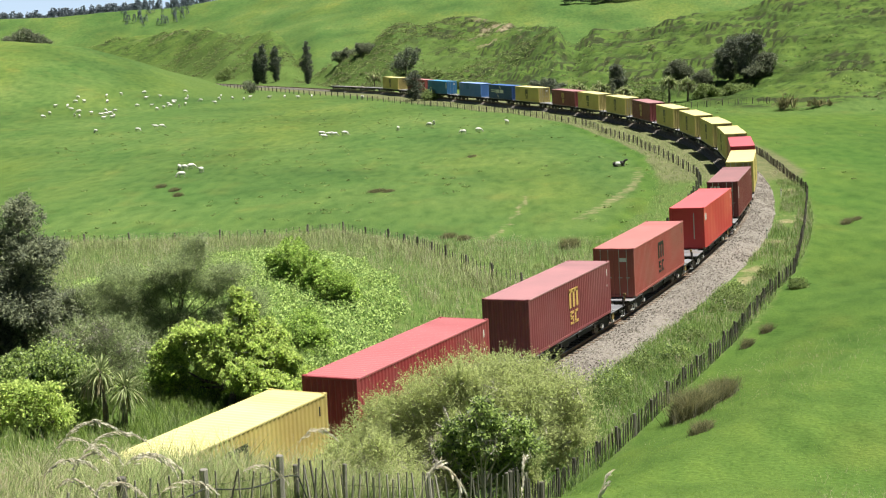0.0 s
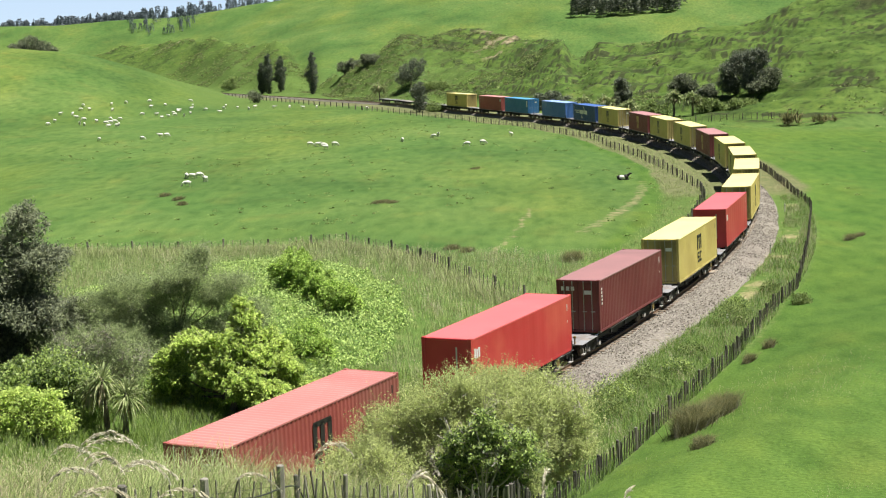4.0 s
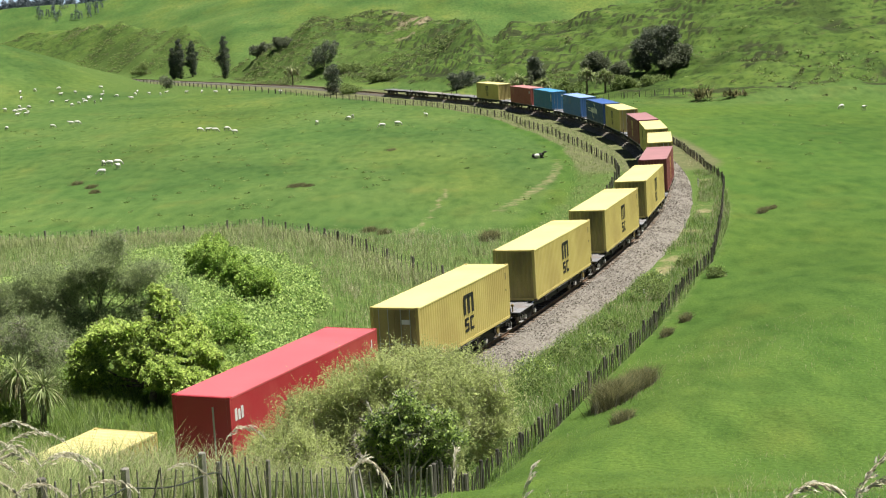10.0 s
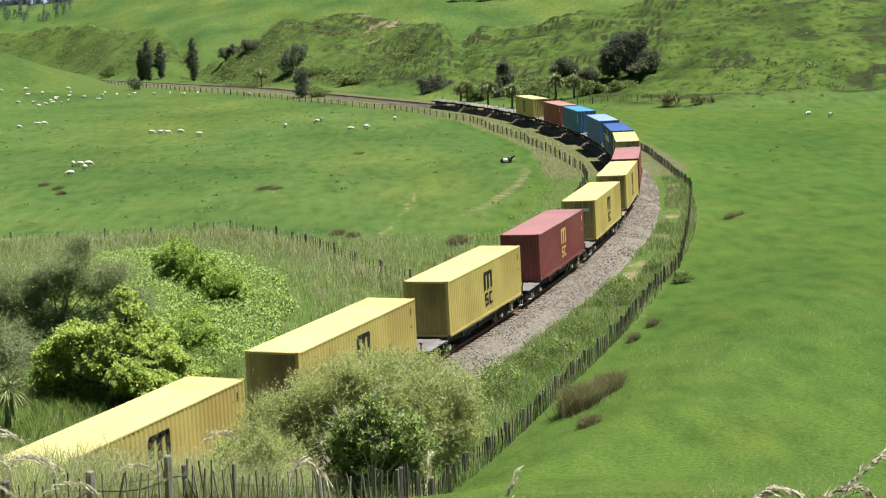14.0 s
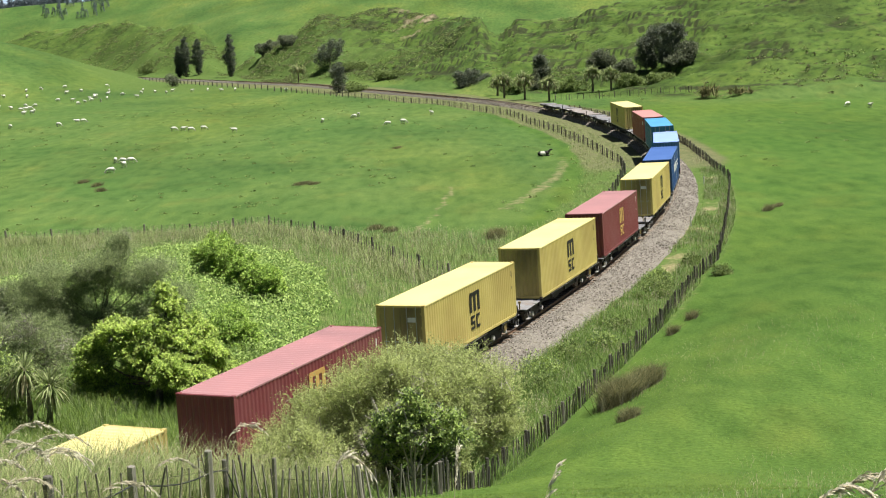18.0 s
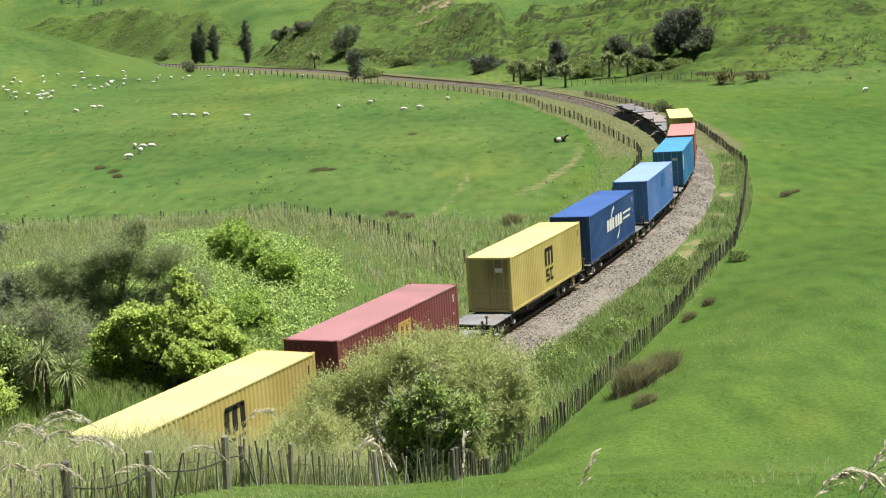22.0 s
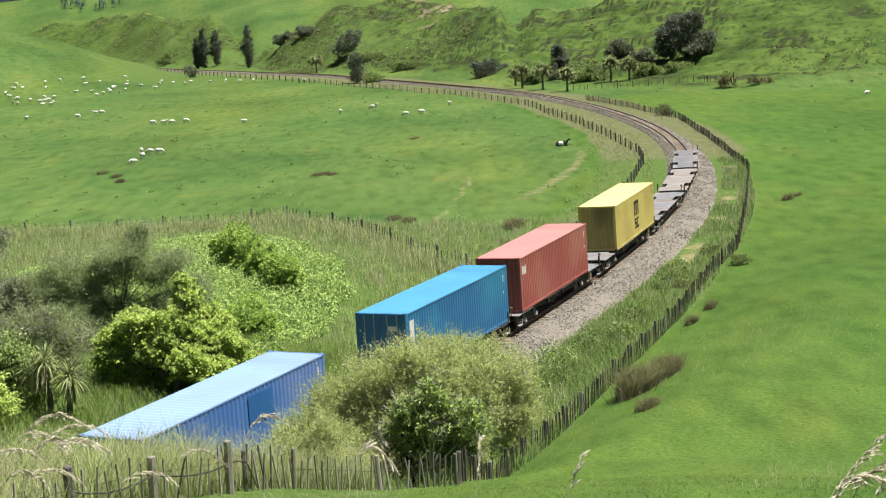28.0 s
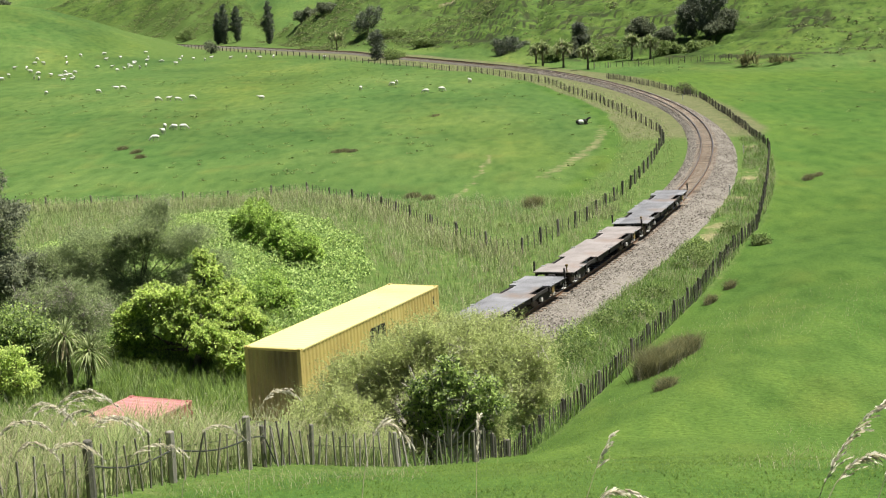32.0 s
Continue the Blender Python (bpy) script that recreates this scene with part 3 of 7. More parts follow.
def ground(x, y):
    """The height of the ground for arrays of places."""
    x, y = np.atleast_1d(np.asarray(x, float)), np.atleast_1d(np.asarray(y, float))
    s, u = to_track(x, y)
    z = rail_z(s) - 0.62
    # the hillside on the outer side, on whose shoulder the camera stands
    away = np.hypot(x, y)
    lo, hi = np.interp(s, [-22, -15, -5, 5, 60], [2.2, 3.2, 5.2, 5.5, 5.0]), np.interp(s, [-24, -15, -5, 5, 60], [7.6, 11.5, 15.5, 18.0, 22.0])
    shoulder = np.interp(away, [0, 3, 9, 20, 24, 28, 31, 35, 40, 45, 60, 80, 110, 150, 220], [15.4, 15.2, 13.6, 10.2, 9.2, 8.3, 7.45, 6.2, 4.7, 3.7, 3.2, 2.5, 1.5, 0.8, 0.3])
    z = z + shoulder * step(0, 1, (u - lo) / (hi - lo)) * (1 - step(150, 220, s))
    z = z + 1.0 * np.exp(-((u - 8.2) / 2.8) ** 2) * step(-13, -20, s) * step(-60, -35, s)
    z = z - 0.15 * np.exp(-((x - 0.9) / 2.0) ** 2 - ((y - 45.0) / 5.5) ** 2)
    # the bank on the inner side, between the line and the paddock
    bank = step(-7, -24, u) * step(75, 30, s) * step(-60, -10, s)
    z = z + 1.6 * bank
    # the smooth knoll beyond the paddock
    z = z + (17 * step(-78, -132, x) + 0.09 * np.clip(-132 - x, 0, 120)) * np.exp(-0.5 * ((y - 430) / 75.0) ** 2)
    # hills round the valley: a broken scarp, then smooth grazed slopes up to a wooded skyline
    bearing = np.degrees(np.arctan2(x, np.maximum(y, 1e-3)))
    bearing = np.where(y > 0, bearing, np.where(x > 0, 90.0, -90.0))
    n1, n2 = fbm(x / 60, y / 60, 4, 3), fbm(x / 15, y / 15, 4, 11)
    foot = np.interp(bearing + 0.8 * n1, SCARP[0], SCARP[1])
    brow = np.interp(bearing, SCARP[0], SCARP[2])
    top = np.interp(bearing, SCARP[0], SCARP[3])
    shelf = np.interp(bearing, SKYLINE[0], SKYLINE[1])
    crest = np.interp(bearing, SKYLINE[0], SKYLINE[2])
    face = np.clip((away - foot) / (brow - foot), 0, 1)
    face = 0.55 * face + 0.45 * face * face * (3 - 2 * face)
    ridge = top - 0.05 * np.maximum(away - brow, 0)
    rise = np.interp(bearing, [-16.0, -14.0, -12.0, -10.4, -9.0, -7.0], [800, 785, 745, 690, 630, 560])
    level = np.maximum(1000, rise + 200)
    foreland = np.interp(bearing, [-10, -2, 3, 14], [5.5, 4.5, 3.0, 2.6])
    slope = foreland + (shelf - foreland) * np.clip((away - rise - 8 * n1) / (level - rise), 0, 1)
    slope = np.where(away > level, shelf + (crest - shelf) * step(level, 1600, away) + 0.004 * np.maximum(away - 1600, 0), slope)
    slope = slope + step(rise, rise + 140, away) * (3.5 * fbm(x / 160, y / 160, 3, 91) + 0.6 * n1)
    rough = step(0.02, 0.2, face) * step(40, 5, away - brow)
    far_on = np.maximum(step(150, 215, s) * step(0, 12, u), step(rise - 60, rise + 80, away))
    terrace = ridge * face
    near_h = z + face * np.maximum(ridge - z, 0) + rough * (2.2 * n2 + 0.9 * n1 + 0.42 * np.sin(terrace * 3.4 + 3.0 * n2) + 1.2 * fbm(x / 5.5, y / 5.5, 2, 15) - 3.0 * np.maximum(0, 0.35 - np.abs(fbm(x / 34, y / 60, 3, 23))) * 2)
    far_h = np.maximum(slope, z)
    blend = np.clip((far_h - near_h) / 4 + 0.5, 0, 1)
    z = z + far_on * (np.maximum(near_h, near_h + (far_h - near_h) * blend) - z)
    # the line runs level through whatever it meets
    cut = step(320, 380, s) * step(740, 690, s) * step(22, 6, np.abs(u))
    z = z + cut * (rail_z(s) - 0.62 - z)
    # small unevenness
    flat = 1 - step(2.0, 5.0, np.abs(u)) * 0.85
    z = z + (1 - flat) * (0.35 * fbm(x / 14, y / 14, 3, 31) + 0.08 * fbm(x / 2.3, y / 2.3, 2, 41))
    return z


def ground1(x, y):
    return float(ground(x, y)[0])


def sheet_lines(dense_lo, dense_hi, pitch, lo, hi, growth, back):
    line = list(np.arange(dense_lo, dense_hi, pitch))
    d, v = pitch, line[-1]
    while v < hi:
        d = min(d * growth, 60)
        v += d
        line.append(v)
    d, v = pitch, line[0]
    while v > lo:
        d = min(d * back, 60)
        v -= d
        line.insert(0, v)
    return np.array(line)


def build_ground():
    gx = sheet_lines(-48, 56, 0.8, -3200, 3200, 1.032, 1.022)
    gy = sheet_lines(8, 150, 0.8, -1200, 4200, 1.0058, 1.08)
    xx, yy = np.meshgrid(gx, gy)
    x, y = xx.ravel(), yy.ravel()
    z = ground(x, y)
    nx, ny = len(gx), len(gy)
    me = bpy.data.meshes.new("ground")
    me.vertices.add(nx * ny)
    me.vertices.foreach_set("co", np.stack([x, y, z], 1).astype(np.float32).ravel())
    i = (np.arange(ny - 1)[:, None] * nx + np.arange(nx - 1)).ravel()
    quad = np.stack([i, i + 1, i + nx + 1, i + nx], 1).astype(np.int32)
    me.loops.add(quad.size)
    me.loops.foreach_set("vertex_index", quad.ravel())
    me.polygons.add(len(quad))
    me.polygons.foreach_set("loop_start", np.arange(0, quad.size, 4, dtype=np.int32))
    me.polygons.foreach_set("loop_total", np.full(len(quad), 4, dtype=np.int32))
    me.polygons.foreach_set("use_smooth", np.ones(len(quad), bool))
    me.update(calc_edges=True)
    s, u = to_track(x, y)
    n = fbm(x / 9, y / 9, 3, 51)
    outer = np.interp(s, [-20, -5, 10, 25, 45, 95, 120, 300], [12.0, 11.5, 9.4, 8.6, 7.7, 6.2, 5.0, 5.0])
    verge = np.maximum(step(0.4, -0.4, u - outer + 0.5 * n) * step(-11, -7, u + 1.5 * n) * step(330, 300, s), 0)
    bank = step(-6, -9, u) * step(70, 60, s + 0.25 * (u + 30) + 3 * n) * step(-75, -50, u)
    left_fore = step(13.5, 11.5, u + n) * step(-3, -9, s)
    far_verge = step(70, 25, np.abs(u)) * step(330, 390, s) * (0.62 + 0.3 * n)
    corridor = step(-10.5, -8.0, u + 0.8 * n) * step(9.5, 5.5, u + n) * step(104, 122, s) * step(640, 420, s) * (0.9 + 0.35 * n)
    verge = np.clip(np.maximum.reduce([verge, bank, left_fore, far_verge]), 0, 1)
    away, bearing = np.hypot(x, y), np.degrees(np.arctan2(x, np.maximum(y, 1e-3)))
    foot, brow = np.interp(bearing, SCARP[0], SCARP[1]), np.interp(bearing, SCARP[0], SCARP[2])
    face = (away - foot) / (brow - foot)
    rough = step(-0.03, 0.1, face) * step(1.15, 0.95, face + 0.15 * n) * step(185, 225, s) * np.clip(0.8 + 0.6 * n, 0, 1) * (y > 0)
    worn = np.maximum.reduce([
        step(3.2, 3.6, u) * step(6.2, 4.6, u + n) * step(34, 46, s) * step(135, 105, s) * step(-0.1, 0.25, n) * 0.75,
        step(1.5, 0.4, np.abs(u + 15.5 + 5 * np.cos(s / 45))) * step(78, 84, s) * step(150, 120, s) * 0.475,
        step(0.9, 0.2, np.abs(u + 21 + 0.08 * (s - 90))) * step(60, 70, s) * step(112, 98, s) * 0.47])
    # mask for the dark risers, whose shade is painted, not shaped
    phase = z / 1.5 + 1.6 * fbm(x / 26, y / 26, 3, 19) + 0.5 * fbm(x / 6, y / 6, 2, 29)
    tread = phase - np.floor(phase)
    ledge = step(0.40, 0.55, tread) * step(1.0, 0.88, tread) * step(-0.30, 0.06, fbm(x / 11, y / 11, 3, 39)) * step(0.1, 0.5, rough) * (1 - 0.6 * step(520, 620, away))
    slip = step(0.45, 0.7, face) * step(1.1, 0.98, face) * np.exp(-((bearing + 0.4) / 1.2) ** 2) + 0.6 * step(0.7, 0.85, face) * step(1.08, 0.98, face) * np.exp(-((bearing + 12.6) / 2.2) ** 2)
    bare = np.clip(slip * (0.48 + 1.1 * fbm(x / 5, y / 5, 3, 53)), 0, 1) * (y > 0)
    wooded = step(1250, 1500, away) * step(0.0, -0.1, x / np.maximum(y, 1))
    # the paddock mask spreads the haze tint: inner side and far ground
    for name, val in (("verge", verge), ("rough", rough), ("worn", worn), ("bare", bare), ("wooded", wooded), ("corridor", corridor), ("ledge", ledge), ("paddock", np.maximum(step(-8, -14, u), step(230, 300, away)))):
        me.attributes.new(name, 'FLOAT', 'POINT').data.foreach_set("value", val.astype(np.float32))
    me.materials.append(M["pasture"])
    return tagged(new("ground", me), "green sheep pasture with rank verges, a valley floor and rising hills", "ground", kind="structure")


build_ground()


# ---- the railway ----
def swept(profile, s0, s1, ds, u0=0.0, wobble=0.0, closed=True, width=lambda s: 1.0):
    """A profile (across, up) carried along the line, heights over the rail top."""
    ss = np.arange(s0, s1 + ds / 2, ds)
    k = len(profile)
    verts, faces = [], []
    for j, s in enumerate(ss):
        z = float(rail_z(s))
        for c, (a, h) in enumerate(profile):
            w = wobble * float(value_noise(np.array([s * 0.6]), np.array([a * 1.3 + 5]), 61)[0]) if wobble else 0.0
            px, py = on_track(s, u0 + a * width(s) + w * 0.6)
            verts.append((px, py, z + h + w * 0.35))
    for j in range(len(ss) - 1):
        for c in range(k if closed else k - 1):
            d = (c + 1) % k
            faces.append((j * k + c, j * k + d, (j + 1) * k + d, (j + 1) * k + c))
    if closed:
        faces += [tuple(range(k)), tuple(reversed(range(len(verts) - k, len(verts))))]
    return verts, faces


track = thing("railway_track", Matrix(), "narrow-gauge railway track on grey crushed-stone ballast, curving through pasture", "railway track", kind="structure")
bed = [(-2.7, -0.95), (-2.4, -0.60), (-1.65, -0.24), (-1.45, -0.17), (-0.6, -0.19), (0, -0.21), (0.6, -0.19), (1.45, -0.17), (1.8, -0.22), (2.4, -0.38), (3.3, -0.58), (3.9, -0.95)]
v, f = swept([(a, h) for a, h in bed], -70, 800, 1.0, wobble=0.16, closed=False, width=lambda s: float(np.interp(s, [60, 140], [1.0, 0.62])))
part("ballast_bed", mesh_of("ballast_bed", v, f, M["ballast"], True), None, track, "grey crushed-stone ballast shoulder")
rail_profile = [(-0.06, -0.15), (0.06, -0.15), (0.06, -0.135), (0.012, -0.12), (0.012, -0.045), (0.035, -0.03), (0.035, -0.004), (0.028, 0.0), (-0.028, 0.0), (-0.035, -0.004), (-0.035, -0.03), (-0.012, -0.045), (-0.012, -0.12), (-0.06, -0.135)]
for side in (-1, 1):
    v, f = swept(rail_profile, -70, 800, 2.0, side * 0.568)
    rail = part("rail", mesh_of("rail", v, f, M["rail"]), None, track, "rusty-sided steel rail")
    v, f = swept([(-0.026, 0.001), (0.026, 0.001), (0.026, 0.004), (-0.026, 0.004)], -70, 800, 2.0, side * 0.568)
    part("running_surface", mesh_of("running_surface", v, f, M["railtop"]), None, rail, "polished running surface")


def sleepers():
    """Timber sleepers; those past the first three hundred that show are joined."""
    base = Shape().box(-1.05, 1.05, -0.11, 0.11, -0.30, -0.145, 0.015).mesh("sleeper", M["sleeper"])
    rest = Shape()
    for k, s in enumerate(np.arange(-40, 420, 0.66)):
        x, y = on_track(s)
        a = float(np.interp(s, SS, TH))
        if 55 <= s < 250:
            ob = part("sleeper", base, None, track)
            ob.matrix_basis = pose(float(x), float(y), float(rail_z(s)) + 0.01, 0, 0, math.degrees(a) - 90 + random.gauss(0, 0.8))
        else:
            m = pose(float(x), float(y), float(rail_z(s)) + 0.01, 0, 0, math.degrees(a) - 90)
            rest.add([tuple(m @ v.co) for v in base.vertices], [tuple(p.vertices) for p in base.polygons])
    part("joined_sleeper", rest, M["sleeper"], track)["kind"] = "stuff"


sleepers()


def ballast_stones():
    rng = np.random.default_rng(5)
    k = 90000
    s = -12 + 270 * rng.random(k) ** 1.7
    a = rng.uniform(-2.9, 3.7, k)
    keep = (np.abs(np.abs(a) - 0.568) > 0.1)
    s, a = s[keep], a[keep]
    k = len(s)
    px, py = on_track(s, a * np.interp(s, [60, 140], [1.0, 0.62]))
    z = rail_z(s) + np.interp(a, [p[0] for p in bed], [p[1] for p in bed]) + 0.01
    r = rng.uniform(0.022, 0.06, k) * np.interp(s, [0, 130, 260], [1.0, 1.5, 2.2])
    c = np.stack([px, py, z], 1)
    # a squashed tetrahedral chip: three sides and a lid
    ang = rng.uniform(0, 6.28, k)
    tri = []
    for j in range(3):
        q = ang + j * 2.094 + rng.uniform(-0.4, 0.4, k)
        tri.append(c + np.stack([np.cos(q) * r * 1.2, np.sin(q) * r * 1.2, rng.uniform(-0.01, 0.03, k)], 1))
    top = c + np.stack([rng.normal(0, 0.3, k) * r, rng.normal(0, 0.3, k) * r, r * 0.9], 1)
    corners = np.stack([np.stack([tri[j], tri[(j + 1) % 3], top], 1) for j in range(3)], 1).reshape(-1, 3, 3)
    ob = part("ballast_stones", quads_mesh("ballast_stones", corners, M["stone"], 3), None, track)
    ob["kind"] = "stuff"


ballast_stones()


# ---- the train ----
def corrugated(length, z0, z1, face, depth=0.036, pitch=0.278, flat=0.35):
    """A folded steel wall along y whose crests lie at x = face; the back is closed."""
    prof, y = [], -length / 2
    n = max(1, round(length / pitch))
    p = length / n
    sgn = 1 if face > 0 else -1
    for i in range(n):
        prof += [(y, face), (y + p * 0.26, face), (y + p * 0.5, face - sgn * depth), (y + p * 0.76, face - sgn * depth)]
        y += p
    prof.append((length / 2, face))
    back = face - sgn * (depth + 0.03)
    prof += [(length / 2, back), (-length / 2, back)]
    k = len(prof)
    v = [(x, y, z) for z in (z0, z1) for y, x in prof]
    f = [(i, (i + 1) % k, k + (i + 1) % k, k + i) for i in range(k)]
    f += [(k - 2 - 0, k - 1, 2 * k - 1, 2 * k - 2)]
    if sgn < 0:
        f = [tuple(reversed(q)) for q in f]
    return Shape().add(v, f)


CL, CW, CH = 12.19, 2.438, 2.896


def emblem(side, y, z, scale=1.0):
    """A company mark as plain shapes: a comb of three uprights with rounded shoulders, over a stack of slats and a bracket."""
    bars = []
    x0, x1 = (CW / 2 - 0.002, CW / 2 + 0.006) if side > 0 else (-CW / 2 - 0.006, -CW / 2 + 0.002)
    w, h = 1.25 * scale, 0.98 * scale
    for c in (-0.42, 0.0, 0.42):
        bars.append((x0, x1, y + (c - 0.11) * w, y + (c + 0.11) * w, z, z + h * 0.93))
    bars.append((x0, x1, y - 0.5 * w, y + 0.5 * w, z + h * 0.80, z + h))
    low, tall = z - 0.86 * scale, 0.68 * scale
    for q in (0.0, 0.4, 0.8):
        bars.append((x0, x1, y - 0.48 * w, y - 0.06 * w, low + q * tall, low + (q + 0.2) * tall))
        if q != 0.4:
            bars.append((x0, x1, y + 0.08 * w, y + 0.48 * w, low + q * tall, low + (q + 0.2) * tall))
    bars.append((x0, x1, y + 0.06 * w, y + 0.22 * w, low + 0.05 * tall, low + 0.95 * tall))
    bars.append((x0, x1, y - 0.48 * w, y - 0.34 * w, low + 0.5 * tall, low + 0.92 * tall))
    bars.append((x0, x1, y - 0.20 * w, y - 0.06 * w, low + 0.08 * tall, low + 0.5 * tall))
    return bars


def container(paint, label, mark=None, smooth_wall=False, doors=False, extra=""):
    box = thing("shipping_container", Matrix(), label, "shipping container", "containers on the train")
    p = M[paint]
    # yellow ends use the copy with shade in its colour
    end_paint = M["shaded_soiled_yellow"] if paint == "yellow" else p
    hw, hl = CW / 2, CL / 2
    for s in (-1, 1):
        if smooth_wall:
            w = corrugated(CL - 0.3, 0.16, CH - 0.1, s * (hw - 0.003), 0.008, 1.2)
        else:
            w = corrugated(CL - 0.3, 0.16, CH - 0.1, s * (hw - 0.003))
        part("side_wall", w, p, box)
        # top rails take the roof's paler copy, sheen in the colour too
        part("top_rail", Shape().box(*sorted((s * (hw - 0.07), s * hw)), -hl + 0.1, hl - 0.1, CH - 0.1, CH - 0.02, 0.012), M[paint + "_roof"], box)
        part("bottom_rail", Shape().box(*sorted((s * (hw - 0.06), s * hw)), -hl + 0.1, hl - 0.1, 0.02, 0.16, 0.012), p, box)
        for e in (-1, 1):
            part("corner_post", Shape().box(*sorted((s * (hw - 0.16), s * hw)), *sorted((e * (hl - 0.15), e * hl)), 0.12, CH - 0.12, 0.015), p, box)
            for z in (0.0, CH - 0.118):
                part("corner_casting", Shape().box(*sorted((s * (hw - 0.162), s * (hw + 0.004))), *sorted((e * (hl - 0.178), e * (hl + 0.004))), z, z + 0.118, 0.014), M["casting"] if z == 0 else p, box)
    # the roof, with shallow folds across it
    r, k = Shape(), (1 if smooth_wall else 38)
    n = 2 if smooth_wall else k
    ys = np.linspace(-hl + 0.12, hl - 0.12, n * 2 + 1)
    v = [(x, y, (CH - 0.02 - (0.032 if j % 2 and not smooth_wall else 0.0)) if z else CH - 0.09) for z in (0, 1) for j, y in enumerate(ys) for x in (-hw + 0.07, hw - 0.07)]
    m = len(ys) * 2
    f = [(m + 2 * j, m + 2 * j + 1, m + 2 * j + 3, m + 2 * j + 2) for j in range(len(ys) - 1)] + [(2 * j + 2, 2 * j + 3, 2 * j + 1, 2 * j) for j in range(len(ys) - 1)]
    part("roof", r.add(v, f), M[paint + "_roof"], box, "pale roof, faded, with sky sheen put in its colour")
    part("floor", Shape().box(-hw + 0.06, hw - 0.06, -hl + 0.05, hl - 0.05, 0.06, 0.16), M["underframe"], box)
    for e in (-1, 1):
        part("end_sill", Shape().box(-hw + 0.16, hw - 0.16, *sorted((e * (hl - 0.1), e * hl)), 0.02, 0.16, 0.012), p, box)
        part("end_header", Shape().box(-hw + 0.16, hw - 0.16, *sorted((e * (hl - 0.1), e * hl)), CH - 0.12, CH - 0.02, 0.012), p, box)
        if (e < 0) == doors:
            for s in (-1, 1):
                door = part("door", Shape().box(*sorted((s * 0.008, s * (hw - 0.17))), *sorted((e * (hl - 0.06), e * (hl - 0.02))), 0.17, CH - 0.13, 0.01), end_paint, box)
                for a in (0.32, 0.78):
                    part("locking_bar", Shape().tube([(s * a, e * (hl + 0.008), 0.1), (s * a, e * (hl + 0.008), CH - 0.08)], 0.02, 6).box(s * a - 0.07, s * a + 0.16, *sorted((e * (hl - 0.02), e * (hl + 0.02))), 1.15, 1.19), M["bar"], door, "galvanised locking bar")
                for zz in (0.45, 1.1, 1.8, 2.45):
                    part("hinge", Shape().box(*sorted((s * (hw - 0.2), s * (hw - 0.1))), *sorted((e * (hl - 0.02), e * (hl + 0.006))), zz, zz + 0.09), p, door)
            part("placard", Shape().box(0.35, 0.75, *sorted((e * (hl - 0.02), e * (hl - 0.012))), 2.1, 2.32), M["white"], box, "white number panel with illegible lettering")
        else:
            if smooth_wall:
                part("end_wall", Shape().box(-hw + 0.16, hw - 0.16, *sorted((e * (hl - 0.07), e * (hl - 0.02))), 0.16, CH - 0.12), end_paint, box)
                part("vent_panel", Shape().box(0.45, 0.52, *sorted((e * (hl - 0.02), e * (hl - 0.008))), 0.7, 2.5), M["bar"], box, "pale vertical strip")
            else:
                w = corrugated(CW - 0.32, 0.16, CH - 0.12, 1.0 * (hl - 0.015) if e > 0 else -(hl - 0.015), 0.045, 0.26)
                w.v = [(y, x, z) for x, y, z in w.v]
                w.f = [tuple(reversed(q)) for q in w.f]
                part("end_wall", w, end_paint, box)
    if mark:
        for s in (-1, 1):
            for bar in emblem(s, 0.15, 1.42):
                part("mark_bar", Shape().box(*bar), M[mark], box, mark + " bar of the company mark")
    for s in (-1, 1):
        xs = sorted((s * (hw - 0.003), s * (hw + 0.005)))
        for z0, z1 in ((2.15, 2.5), (1.55, 1.66)):
            part("number_panel", Shape().box(*xs, hl - 0.62, hl - 0.54, z0, z1), M["white"] if mark != "black" else M["black"], box, "small bar of illegible lettering")
        if extra == "word":
            for j, (a, b) in enumerate(((-1.75, -1.2), (-1.1, -0.45), (-0.35, 0.2), (0.5, 1.05), (1.15, 1.7), (1.8, 2.4))):
                part("mark_bar", Shape().box(*xs, a, b, 1.22, 1.86).box(*xs, a + 0.1, b - 0.1, 1.86, 1.95), M["white"], box, "white block of the company mark")
            for a0, a1, sg in ((100, 165, 1), (285, 345, -1)):
                w = Shape()
                pts = [(math.cos(radians(a)) * 1.2 + 0.55, math.sin(radians(a)) * 1.05 + 1.5) for a in np.linspace(a0, a1, 7)]
                for (ya, za), (yb, zb) in zip(pts, pts[1:]):
                    w.add([(xs[0 if s < 0 else 1], ya, za - 0.1), (xs[0 if s < 0 else 1], ya, za + 0.1), (xs[0 if s < 0 else 1], yb, zb + 0.1), (xs[0 if s < 0 else 1], yb, zb - 0.1), (xs[1 if s < 0 else 0], ya, za - 0.1), (xs[1 if s < 0 else 0], ya, za + 0.1), (xs[1 if s < 0 else 0], yb, zb + 0.1), (xs[1 if s < 0 else 0], yb, zb - 0.1)], [(0, 1, 2, 3), (7, 6, 5, 4), (0, 4, 5, 1), (3, 2, 6, 7)])
                part("mark_arc", w, M["white"], box, "white arc of the company mark")
            for j in range(2):
                part("mark_bar", Shape().box(*xs, 2.75, 4.9 - 0.3 * j, 1.72 - j * 0.36, 1.86 - j * 0.36), M["white"], box, "white bar of small illegible lettering")
        if extra == "patch":
            part("repair_patch", Shape().box(*xs, 0.35, 2.05, 1.6, 2.6), M["patch"], box, "darker blue repainted patch")
